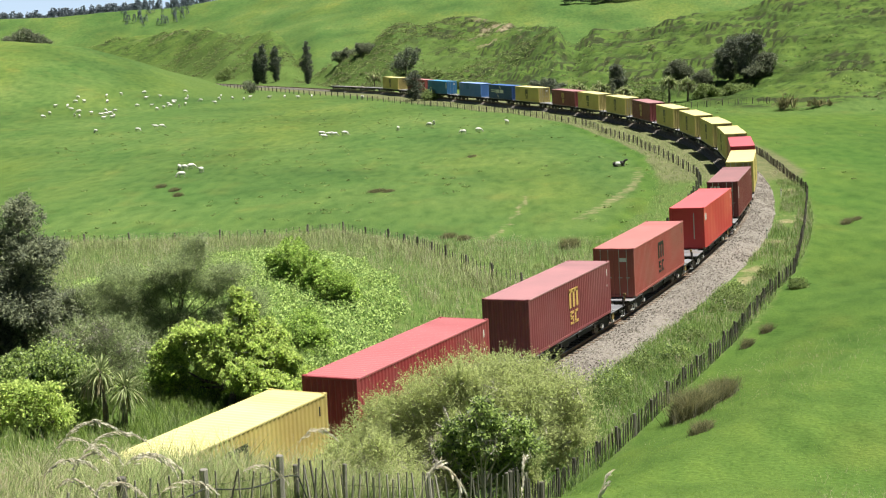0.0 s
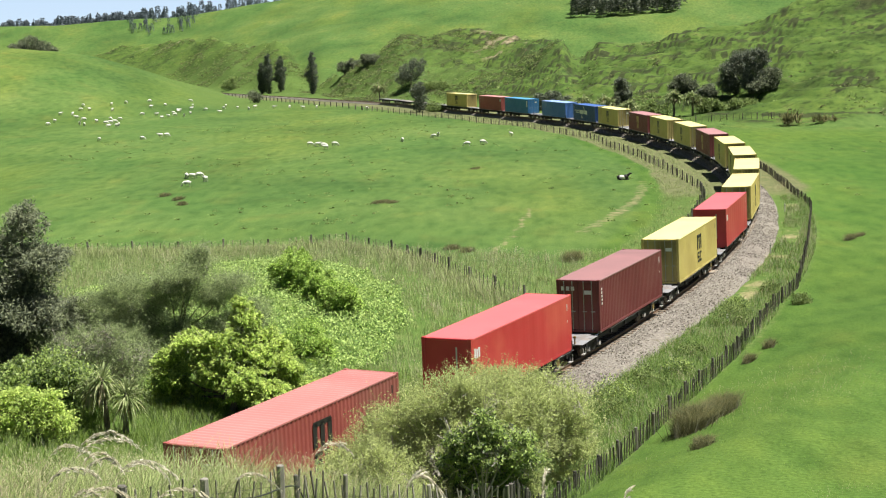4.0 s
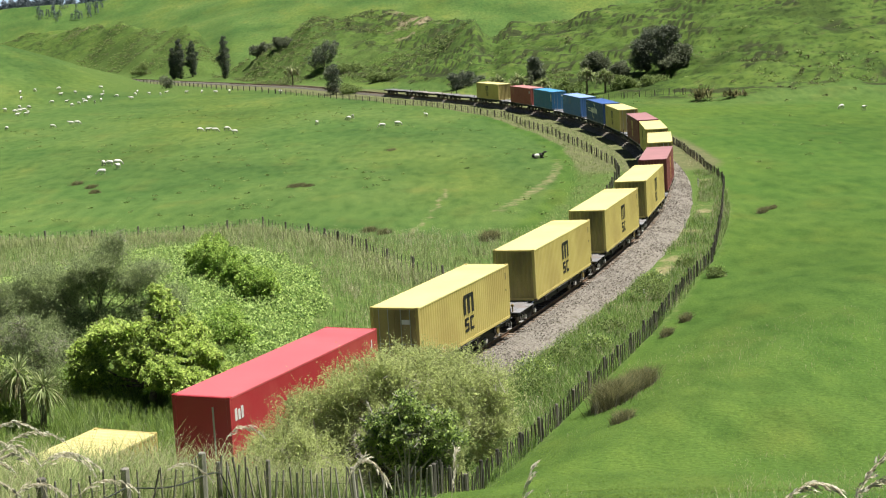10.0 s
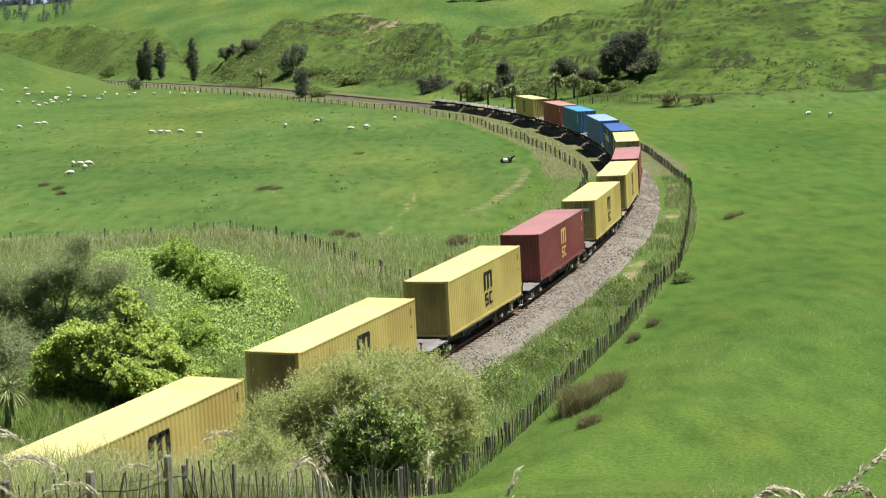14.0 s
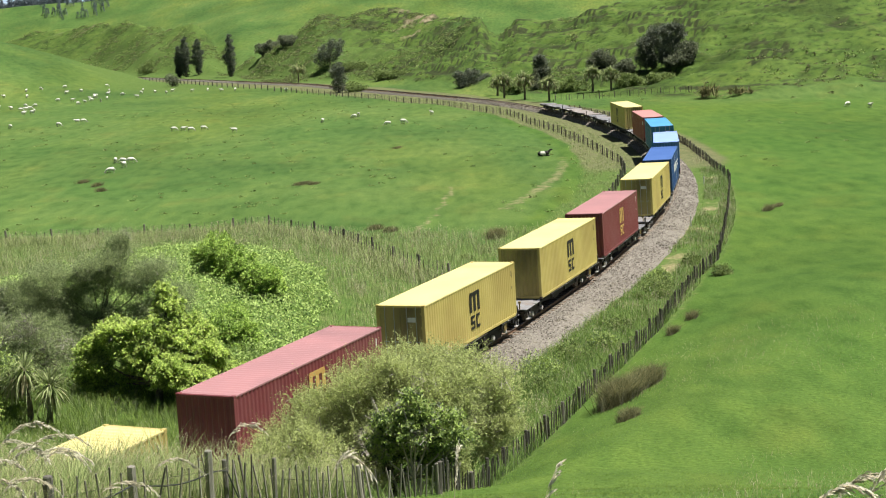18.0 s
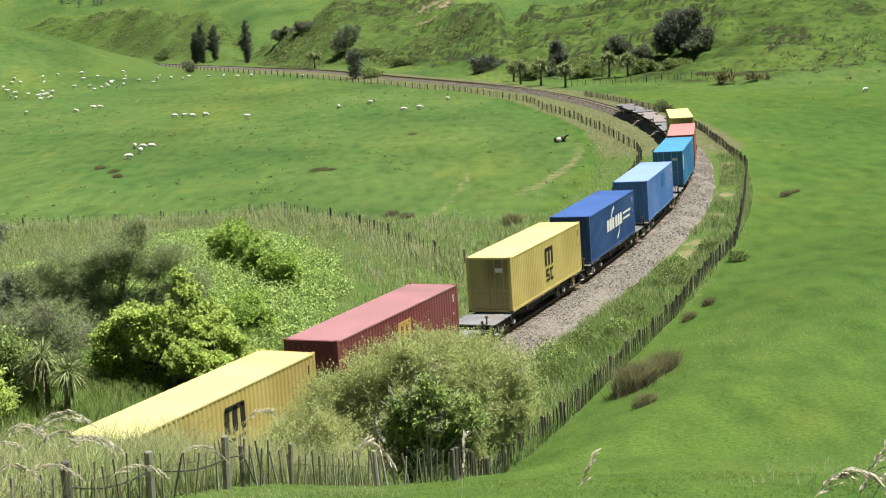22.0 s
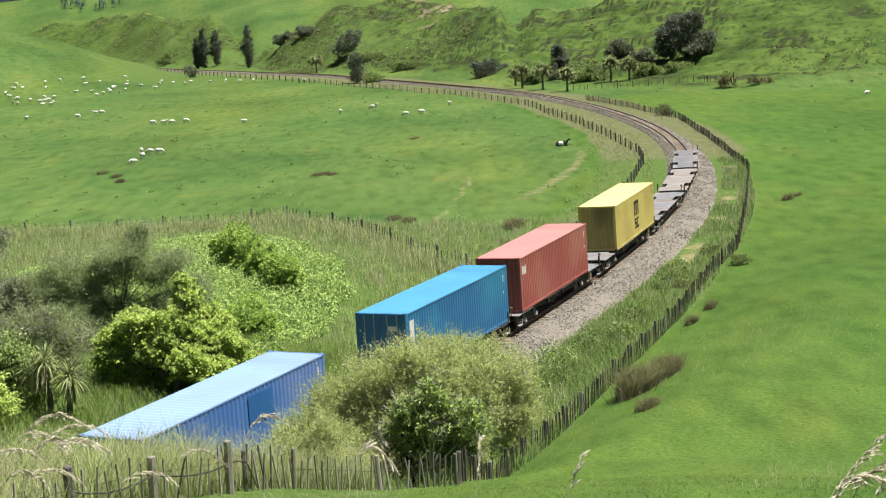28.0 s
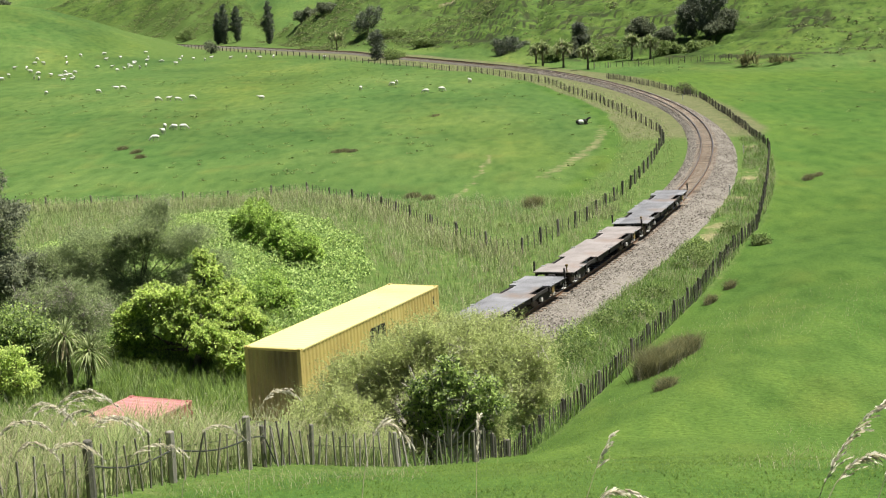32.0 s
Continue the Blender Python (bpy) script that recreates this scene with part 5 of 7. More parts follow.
def cabbage_tree(base, heads, label, seed=0, width=0.05, leaves=70, trunk=0.13):
    rng = np.random.default_rng(seed + 300)
    t = thing("cabbage_tree", pose(base[0], base[1], ground1(*base)), label, "tree", "cabbage trees")
    low = min(h[2] for h in heads)
    part("trunk", Shape().tube([(0, 0, -0.4), (0.05, 0, low * 0.4), (0, 0, low * 0.7)], [trunk * 1.2, trunk, trunk * 0.85], 8), M["bark"], t)
    for x, y, z, r in heads:
        branch = part("branch", Shape().tube([(0, 0, low * 0.68), (x * 0.6, y * 0.6, (low * 0.7 + z) / 2), (x, y, z)], [trunk * 0.8, trunk * 0.65, trunk * 0.55], 7), M["bark"], t)
        s = Shape()
        strap_head(s, (x, y, z), r, leaves, rng, width)
        part("leaf_head", s, M["strap"], t, "rosette of long strap leaves")
        skirt = Shape()
        strap_head(skirt, (x, y, z - 0.1), r * 0.8, leaves // 3, rng, width, -1.1)
        part("dead_skirt", skirt, M["dry"], t, "skirt of dead hanging leaves")
    return t


# the tree below the camera, beside the line
def mass_lobes(base, edge, depth, r, seed, floor=0.4):
    """Lobes that fill a rounded mass under an edge line of (x, height above sea) points, relative to the base."""
    rng = np.random.default_rng(seed)
    gx, gz = zip(*edge)
    z0 = ground1(*base)
    out = []
    for x in np.arange(gx[0] + r * 0.4, gx[-1] - r * 0.2, r * 0.95):
        top = float(np.interp(x, gx, gz)) - z0 - r * 0.9
        y = 0.0
        while top > floor and y < depth:
            out.append((x - base[0] + rng.normal(0, 0.2), -y + rng.normal(0, 0.25), top + rng.normal(0, 0.18), r * rng.uniform(0.8, 1.2), r * rng.uniform(0.8, 1.2), r * rng.uniform(0.8, 1.15)))
            top -= r * 1.05
            y += r * 0.55
    return out


base = (-1.8, 50.6)
mass = mass_lobes(base, [(-6.0, 3.3), (-5.0, 4.1), (-4.2, 4.7), (-2.9, 5.4), (-2.2, 6.0), (-1.3, 5.7), (0.2, 5.1)], 2.6, 0.85, 1)
mass = [m for m in mass if not (-0.7 < m[0] < 1.5 and m[1] < -0.9)]
plant("broom_shrub", base, mass, "olive_leaf", 62000, 0.12, "spreading olive-green shrub with fine leaves and bare twigs", "shrub", 0.12, 4, 0.34, seed=1, shell=0.8, clump=0.34, up=0.7, twigs=1900, shoots=7000, reach=0.7, knobs=2)
base = (0.4, 57.0)
mass = mass_lobes(base, [(-1.6, 5.0), (-0.4, 4.9), (0.8, 4.5), (1.8, 3.9), (2.7, 2.9)], 1.0, 0.85, 5, 0.1)
plant("broom_shrub", base, mass, "olive_leaf", 26000, 0.12, "olive-green shrub with fine leaves beside the railway bank", "shrub", 0.1, 4, 0.34, seed=12, shell=0.8, clump=0.34, up=0.7, twigs=700, shoots=3200, reach=0.65, knobs=2)
base = (-4.6, 47.6)
mass = mass_lobes(base, [(-6.6, 2.7), (-5.8, 3.4), (-4.6, 3.9), (-3.6, 3.9), (-2.9, 3.0)], 1.6, 0.7, 2, 0.2)
plant("broom_shrub", base, mass, "olive_leaf", 22000, 0.12, "low olive-green shrub with fine leaves and bare twigs", "shrub", 0.08, 4, 0.34, seed=11, shell=0.8, clump=0.34, up=0.7, twigs=800, shoots=2600, reach=0.65, knobs=2)
z = 4.7 - ground1(-1.3, 47.9)
plant("evergreen_shrub", (-1.3, 47.9), [(0.1, 0.2, z - 0.15, 0.7, 0.7, 0.5), (-0.5, 0.1, z - 0.6, 0.55, 0.55, 0.4), (0.95, 0.2, z - 0.6, 0.65, 0.65, 0.45), (0.3, -0.2, z - 0.9, 0.7, 0.5, 0.45), (1.35, 0.0, z - 1.2, 0.6, 0.6, 0.45), (-0.9, 0.3, z - 1.3, 0.6, 0.5, 0.5), (0.5, 1.0, z - 1.8, 1.5, 0.5, 0.8), (0.9, 1.2, z - 1.1, 1.2, 0.6, 0.6)], "deep_leaf", 17000, 0.14, "dark green shrub with broad glossy leaves and bare lower limbs", "shrub", 0.07, 6, 0.45, wood="palebark", seed=2, shell=0.4, clump=0.22, twigs=700, knobs=4)
# a bleached dead limb under it
limb = thing("dead_branch", Matrix(), "bleached dead branch lying under the dark shrub", "branch")
limb_z = ground1(-2.5, 47.6)
part("bough", Shape().tube([(-3.6, 47.3, limb_z + 0.25), (-3.0, 47.4, limb_z + 0.7), (-2.4, 47.5, limb_z + 1.0), (-1.8, 47.5, limb_z + 1.55)], [0.045, 0.04, 0.034, 0.015], 6), M["palebark"], limb)
part("twig", Shape().tube([(-2.7, 47.45, limb_z + 0.85), (-2.4, 47.3, limb_z + 1.3), (-2.1, 47.3, limb_z + 1.5)], [0.022, 0.016, 0.008], 5), M["palebark"], limb)
part("twig", Shape().tube([(-3.0, 47.4, limb_z + 0.7), (-2.6, 47.2, limb_z + 0.75), (-2.2, 47.1, limb_z + 0.6)], [0.022, 0.016, 0.008], 5), M["palebark"], limb)

# the thicket on the inner side of the line
plant("dense_shrub", (-13.6, 69.8), [(0, 0, 3.0, 1.3, 1.2, 1.0), (-1.7, 0.3, 3.1, 1.2, 1.1, 1.0), (1.3, 0.2, 2.4, 1.1, 1.1, 1.0), (0.8, 0.4, 4.2, 0.8, 0.8, 0.8), (0.9, 0.4, 5.1, 0.45, 0.45, 0.6), (2.4, 0.6, 1.5, 1.1, 1.0, 0.9), (-2.8, 0.4, 2.1, 1.0, 1.0, 1.0), (1.0, -1.1, 1.7, 1.1, 0.9, 0.9), (3.2, 0.9, 0.8, 1.0, 0.9, 0.8), (-0.6, -0.2, 2.2, 0.9, 0.8, 0.7), (1.9, 1.2, 3.0, 0.9, 0.9, 0.9), (2.2, -1.3, 0.9, 1.2, 0.9, 0.9), (-3.3, 0.8, 1.1, 0.9, 0.9, 0.8), (2.6, 0.2, 2.2, 1.0, 0.9, 0.8), (3.9, -0.6, 0.9, 1.1, 1.0, 0.9), (-0.4, 1.0, 0.9, 1.8, 0.9, 1.0), (-2.2, 0.9, 0.9, 1.4, 0.9, 0.9)], "lime_leaf", 78000, 0.18, "bright lime-green leafy tree with a dark hollow below", "tree", 0.16, 3, 0.5, seed=3, shell=0.35, clump=0.16, twigs=250, knobs=5)
plant("olive_tree", (-17.4, 77.5), [(0, 0, 3.8, 1.3, 1.2, 1.1), (-2.2, 0, 3.0, 1.3, 1.2, 1.0), (1.8, 0.4, 3.6, 1.2, 1.1, 0.9), (3.6, 0.6, 2.6, 1.2, 1.0, 0.9), (-4.0, 0, 2.4, 1.3, 1.2, 1.0), (0.9, 0, 5.2, 0.9, 0.9, 0.8), (1.4, 0, 6.0, 0.4, 0.4, 0.6), (-0.8, 0, 4.6, 0.7, 0.7, 0.7), (-1, 0, 1.8, 1.8, 1.2, 1.0), (2.4, 0, 1.8, 1.8, 1.2, 1.0), (-4.6, 0, 1.2, 1.2, 1.0, 1.0), (-2.6, -0.6, 1.0, 1.4, 1.0, 0.9), (2.9, 0, 4.3, 1.3, 1.0, 0.55), (-2.6, 0, 4.3, 1.5, 1.0, 0.55), (-4.8, 0, 3.5, 1.3, 1.0, 0.5), (0.3, -0.4, 4.5, 1.4, 0.9, 0.6)], "grey_leaf", 84000, 0.16, "olive-green feathery tree with fine foliage", "tree", 0.07, 3, 0.2, seed=4, shell=0.75, clump=0.3, up=0.7, twigs=900, shoots=3400, reach=0.8, knobs=2)
plant("grey_shrub", (-19.8, 71.8), [(0, 0, 2.4, 1.5, 1.3, 1.1), (-1.6, 0.2, 2.0, 1.4, 1.2, 1.0), (1.5, 0.2, 1.8, 1.3, 1.1, 1.0), (0, 0, 1.0, 2.0, 1.2, 0.9)], "grey_leaf", 9000, 0.15, "grey-green feathery shrub with bare twigs", "shrub", 0.1, 3, 0.24, seed=5, shell=0.6, clump=0.26, up=0.8, twigs=1500, shoots=900, reach=0.7, knobs=2)
plant("dark_conifer", (-25.4, 77.0), [(0, 0, 6.3, 1.5, 1.4, 1.5), (0.4, 0, 4.8, 2.2, 2.0, 1.6), (-0.3, 0, 3.0, 2.6, 2.3, 1.6), (1.6, 0, 2.2, 2.0, 1.7, 1.5), (-1.8, 0, 1.8, 2.2, 1.8, 1.5), (0.2, 0, 7.6, 0.8, 0.8, 1.0), (0.4, 0, 1.0, 2.6, 1.8, 1.2)], "dark_leaf", 44000, 0.26, "tall dark grey-green conifer with dense foliage", "tree", 0.22, 1, 0.25, seed=6, shell=0.5, clump=0.2, up=0.5, knobs=5)
plant("leafy_shrub", (-20.9, 67.8), [(0, 0, 2.3, 1.5, 1.3, 1.2), (-1.4, 0.2, 1.7, 1.4, 1.2, 1.1), (1.2, 0.1, 1.5, 1.3, 1.1, 1.1), (-2.8, 0, 1.4, 1.4, 1.2, 1.1), (0, 0, 0.9, 2.2, 1.2, 0.9)], "deep_leaf", 22000, 0.15, "deep green glossy shrub in the thicket", "shrub", 0.1, 3, 0.5, seed=7, clump=0.2, knobs=4)
plant("leafy_shrub", (-21.2, 64.2), [(0, 0, 1.3, 1.4, 1.1, 1.0), (-1.4, 0.1, 1.1, 1.3, 1.1, 0.9), (1.1, 0, 0.9, 1.1, 1.0, 0.8)], "lime_leaf", 14000, 0.16, "low lime-green shrub in the thicket", "shrub", 0.08, 3, 0.5, seed=8, clump=0.2, knobs=4)
plant("leafy_shrub", (-22.6, 81.5), [(0, 0, 1.2, 2.0, 1.3, 1.2), (2.4, 0, 1.0, 1.8, 1.2, 1.0), (-2.2, 0.3, 1.2, 1.8, 1.2, 1.1)], "grey_leaf", 12000, 0.18, "low mixed scrub behind the thicket", "shrub", 0.06, 3, 0.4, seed=10, clump=0.28, up=0.7, knobs=3)
for k, (x, y, r, n) in enumerate(((-14.4, 98.6, 1.55, 13000), (-12.9, 96.2, 1.3, 10000), (-11.9, 94.2, 1.15, 8000), (-10.6, 92.0, 1.25, 9000), (-11.3, 80.6, 1.4, 11000))):
    plant("round_bush", (x, y), [(0, 0, r * 0.95, r * 0.9, r * 0.9, r * 0.85), (r * 0.6, -0.4, r * 0.5, r * 0.6, r * 0.6, r * 0.5), (-r * 0.6, -0.3, r * 0.6, r * 0.6, r * 0.6, r * 0.5), (0.1, -r * 0.6, r * 0.4, r * 0.6, r * 0.5, r * 0.45)], "bush_leaf", int(n * 1.3), 0.14, "rounded bright green bush growing out of creeper", "bush", 0.06, 3, 0.5, group="round bushes on the creeper bank", seed=20 + k, shell=0.25, clump=0.13, knobs=4)
cabbage_tree((-18.35, 65.8), [(-0.05, 0, 2.55, 1.25), (-0.7, 0.3, 2.1, 0.95)], "young cabbage tree with two heads of strap leaves", 1, 0.06, 190)
cabbage_tree((-17.45, 65.6), [(0.15, 0, 2.0, 1.25)], "young cabbage tree with one drooping head", 2, 0.06, 220)


def carpet(name, label, category, material, n, s_range, u_range, keep, size, lift, seed, aspect=0.6, up=0.6, height=None):
    """Leaves strewn over a stretch of the bank: along and across the line."""
    rng = np.random.default_rng(seed)
    s, u = rng.uniform(*s_range, n), rng.uniform(*u_range, n)
    x, y = on_track(s, u)
    ok = keep(s, u, x, y)
    x, y = x[ok], y[ok]
    z = ground(x, y) + np.abs(lift * fbm(x / 1.3, y / 1.3, 3, seed)) + lift * 0.5 * rng.random(len(x))
    c = np.stack([x, y, z], 1)
    way = rng.normal(0, 0.7, (len(x), 3)) + np.array([0.3, -0.5, up])
    ob = tagged(new(name, quads_mesh(name, leaf_quads(c, way, size, size * aspect, rng), M[material])), label, category, kind="stuff")
    return ob


def in_creeper(s, u, x, y):
    edge = np.interp(s, [15, 20, 31, 38, 48, 57], [-9.5, -10.4, -12.1, -15.6, -22.3, -29.8])
    n = fbm(x / 4, y / 4, 3, 71)
    return (u < edge + 1.5 * n) & (u > -36 + 3 * n) & (s > 17 + 3 * n) & (s < 55 + 3 * n)


carpet("creeper", "bright green creeper with broad leaves smothering the bank", "creeper", "ivy_leaf", 125000, (14, 59), (-37, -7.0), in_creeper, 0.19, 0.7, 31)


def grass(name, label, material, x, y, height, width, seed, lean=0.35, kind="stuff", category="grass", parent=None, rolling=0.3, heads=0.0):
    """Upright blades of two joined pieces that bow over; heads sets the length of a seed head on each."""
    rng = np.random.default_rng(seed)
    n = len(x)
    z = ground(x, y)
    h = height * rng.uniform(0.5, 1.25, n) * (0.95 + rolling * fbm(x / 0.8, y / 0.8, 2, seed))
    a = rng.uniform(0, 6.283, n)
    w = width * rng.uniform(0.6, 1.3, n)
    b = rng.uniform(0, 6.283, n)
    l = lean * h * rng.uniform(0.2, 1.6, n)
    root = np.stack([x, y, z - 0.03], 1)
    side = np.stack([np.cos(a) * w / 2, np.sin(a) * w / 2, 0 * w], 1)
    mid = root + np.stack([np.cos(b) * l * 0.35, np.sin(b) * l * 0.35, h * 0.6], 1)
    tip = root + np.stack([np.cos(b) * l, np.sin(b) * l, h], 1)
    low = np.stack([root - side, root + side, mid + side * 0.8, mid - side * 0.8], 1)
    high = np.stack([mid - side * 0.8, mid + side * 0.8, tip + side * 0.1, tip - side * 0.1], 1)
    pieces = [low, high]
    if heads:
        ear = unit(tip - mid) * heads * rng.uniform(0.6, 1.3, (n, 1))
        fat = side / np.maximum(w, 1e-6)[:, None] * heads * 0.14
        pieces.append(np.stack([tip - ear * 0.35, tip + ear * 0.2 + fat, tip + ear * 0.65 - np.array([0, 0, heads * 0.2]), tip + ear * 0.2 - fat], 1))
    me = quads_mesh(name, np.concatenate(pieces), M[material])
    if parent:
        ob = part("blade_tuft", me, None, parent)
        ob["kind"] = "stuff"
        return ob
    return tagged(new(name, me), label, category, kind=kind)


def strew(n, s_range, u_range, seed, keep=None, clump=None):
    rng = np.random.default_rng(seed)
    s, u = rng.uniform(*s_range, n), rng.uniform(*u_range, n)
    if clump:
        k = n // clump
        cs, cu = rng.uniform(*s_range, k), rng.uniform(*u_range, k)
        i = rng.integers(0, k, n)
        s, u = cs[i] + rng.normal(0, 0.28, n), cu[i] + rng.normal(0, 0.28, n)
    x, y = on_track(s, u)
    if keep is not None:
        ok = keep(s, u, x, y)
        x, y = x[ok], y[ok]
    return x, y


def bank_grass(s, u, x, y):
    return ~in_creeper(s, u, x, y) & (s < 67 + 0.25 * (u + 30)) & (u > -60)


def outer_verge(s, u, x, y):
    limit = np.interp(s, [-20, -5, 10, 25, 45, 95, 120], [12.0, 11.5, 9.4, 8.6, 7.7, 6.2, 5.0])
    scorched = (u < 5.0) & (s > 38) & (s < 118) & (fbm(x / 9, y / 9, 3, 51) > 0.04)
    return (u < limit - 0.2) & (u > 3.4) & ~scorched


x, y = strew(84000, (-6, 68), (-52, -3.6), 41, bank_grass, 14)
grass("rank_grass", "rank seeding grass on the bank between railway and paddock", "rank", x, y, 0.62, 0.022, 42)
x, y = strew(14000, (8, 68), (-45, -3.6), 43, bank_grass, 10)
grass("dry_grass", "pale dry grass stalks on the bank", "dry", x, y, 0.72, 0.012, 44, heads=0.16)
x, y = strew(34000, (4, 110), (3.4, 10), 45, outer_verge, 16)
grass("verge_grass", "deep green rank grass on the verge by the ballast", "lush", x, y, 0.5, 0.026, 46)
x, y = strew(9000, (4, 120), (3.4, 9.5), 47, outer_verge, 9)
grass("dry_grass", "pale dry grass stalks on the verge by the fence", "dry", x, y, 0.6, 0.012, 48, heads=0.14)
x, y = strew(12000, (60, 300), (-9, -3.4), 49, None, 6)
grass("verge_grass", "rough grass on the inner verge of the curve", "rank", x, y, 0.36, 0.03, 50, 0.6)


def crest_grass(s, u, x, y):
    # the ground falls away behind the posts, and there the grass stands tall
    line = np.interp(x, [-9.2, -8.05, -7.26, -6.42, -5.37, -4.2, -2.7, -1.6], [19.0, 23.65, 26.9, 30.1, 33.2, 36.1, 37.8, 38.8])
    return (y > line + 0.4) & (x < -2.2 - 0.1 * (y - 37)) & (u > 2.0)


x, y = strew(170000, (-40, 0), (1.5, 18), 51, crest_grass, 9)
grass("tall_grass", "tall seeding grass above the railway cutting", "rank", x, y, 1.0, 0.018, 52, 0.5, rolling=0.8)
x, y = strew(76000, (-40, 0), (1.5, 18), 53, crest_grass, 7)
grass("dry_grass", "pale dry flower stalks among the tall grass", "dry", x, y, 1.08, 0.007, 54, 0.8, heads=0.11)


def paddock_edge(n, seed):
    rng = np.random.default_rng(seed)
    line = [(-60, 131.0), (-38.0, 129.0), (-22.2, 129.6), (-15.2, 133.0), (-9.4, 124.5), (-4.3, 109.5), (-0.2, 101.8), (2.9, 97.8)]
    at_x = rng.uniform(-60, 2.9, n)
    return at_x - rng.uniform(0, 1.0, n), np.interp(at_x, *zip(*line)) - 0.3 - 5 * rng.random(n) ** 1.5


x, y = paddock_edge(16000, 81)
grass("rank_grass", "tall rank grass before the paddock fence", "rank", x, y, 0.75, 0.035, 82)
x, y = paddock_edge(5000, 83)
grass("dry_grass", "pale seeding grass before the paddock fence", "dry", x, y, 0.9, 0.014, 84, heads=0.2)


x, y = strew(26000, (-8, 20), (-16, -3.2), 55, None, 12)
grass("long_grass", "long green grass between the thicket and the railway", "blade", x, y, 0.85, 0.026, 56, 0.5)
x, y = strew(42000, (-16, 34), (3.2, 12), 65, outer_verge, 12)
grass("long_grass", "long green grass on the bank below the fence", "lush", x, y, 0.6, 0.02, 66, 0.6)


def near_slope(s, u, x, y):
    d = np.hypot(x, y)
    gate_line = np.interp(y, [20, 23.6, 26.9, 30.1, 33.2, 36.1, 38.8, 40.5, 46, 55.6, 73.6, 94], [-7.2, -7.2, -7.0, -6.42, -5.37, -4.2, -1.6, -0.3, 0.6, 3.1, 9.2, 15.6])
    return (d > 20) & (d < 75) & (x > gate_line) & (x < 0.36 * y)


rng = np.random.default_rng(57)
d = 20 + 55 * rng.random(130000) ** 1.15
a = rng.uniform(-0.25, 0.34, 130000)
x, y = d * np.sin(a), d * np.cos(a)
ok = near_slope(None, None, x, y)
grass("pasture_grass", "short grazed grass on the near hillside", "turf", x[ok], y[ok], 0.07, 0.02, 58, 0.8)
d = 20 + 60 * rng.random(16000) ** 1.1
a = rng.uniform(-0.25, 0.34, 16000)
x, y = d * np.sin(a), d * np.cos(a)
ok = near_slope(None, None, x, y) & (fbm(x / 5, y / 5, 3, 59) > 0.12)
grass("seeding_pasture", "thin drifts of brown seeding stalks over the grazed slope", "dry", x[ok], y[ok], 0.22, 0.006, 60, 0.6, heads=0.07)

# rushes and tufts
for k, (x0, y0, n, r, h) in enumerate(((7.2, 61.6, 2200, 1.0, 0.95), (8.5, 63.8, 1600, 0.9, 0.8), (6.7, 54.6, 500, 0.5, 0.45), (18.3, 97.6, 200, 0.4, 0.45), (27.8, 127.0, 300, 0.6, 0.5), (29.0, 128.6, 200, 0.5, 0.4), (13.6, 81.6, 260, 0.4, 0.5), (11.9, 77.6, 240, 0.4, 0.5), (-14.5, 166.2, 700, 1.1, 0.35), (-13.2, 165.8, 400, 0.7, 0.3), (-5.3, 128.7, 450, 0.7, 0.45), (-4.0, 126.8, 450, 0.7, 0.5), (4.6, 119.4, 600, 0.9, 0.8), (-4.9, 205.0, 250, 0.9, 0.3), (13.4, 186.0, 150, 0.5, 0.3), (-39.0, 176.0, 250, 0.7, 0.5), (-41.5, 180.0, 250, 0.8, 0.5), (-37.4, 170.5, 250, 0.6, 0.5))):
    rg = np.random.default_rng(70 + k)
    n = int(n * 2.6)
    along = rg.normal(0, r * 0.5, n)
    x, y = x0 + along * 0.45 + rg.normal(0, r * 0.3, n), y0 + along + rg.normal(0, r * 0.3, n)
    tuft = thing("rush_tuft", Matrix(), "brown-green tuft of rushes in the pasture", "rushes", "rush tufts")
    grass("blade_tuft", "", "rush", x, y, h * 0.9, 0.02, 90 + k, 0.75, parent=tuft)

def paddock_tufts():
    """Small coarse tufts that stock leave uneaten, scattered over the paddock."""
    rng = np.random.default_rng(171)
    n = 900
    x, y = rng.uniform(-75, 62, n), rng.uniform(108, 330, n)
    s, u = to_track(x, y)
    keep = (np.abs(u) > 9) & (np.abs(x / y) < 0.3) & (fbm(x / 18, y / 18, 3, 172) > -0.12) & ((u < 0) | (rng.random(n) < 0.5))
    x, y = x[keep], y[keep]
    k = len(x)
    r = rng.uniform(0.12, 0.42, k)
    per = 22
    d = unit(rng.normal(size=(k * per, 3)) * np.array([1, 1, 0.6]) + np.array([0, 0, 0.5]))
    c = np.repeat(np.stack([x, y, ground(x, y)], 1), per, 0) + d * np.repeat(r, per)[:, None] * np.array([1.3, 1.3, 0.5]) * rng.random((k * per, 1))
    tagged(new("coarse_tufts", quads_mesh("coarse_tufts", leaf_quads(c, d, 0.26, 0.1, rng), M["scrub_leaf"])), "scattered coarse dark tufts in the grazed paddock", "grass", kind="stuff")


paddock_tufts()

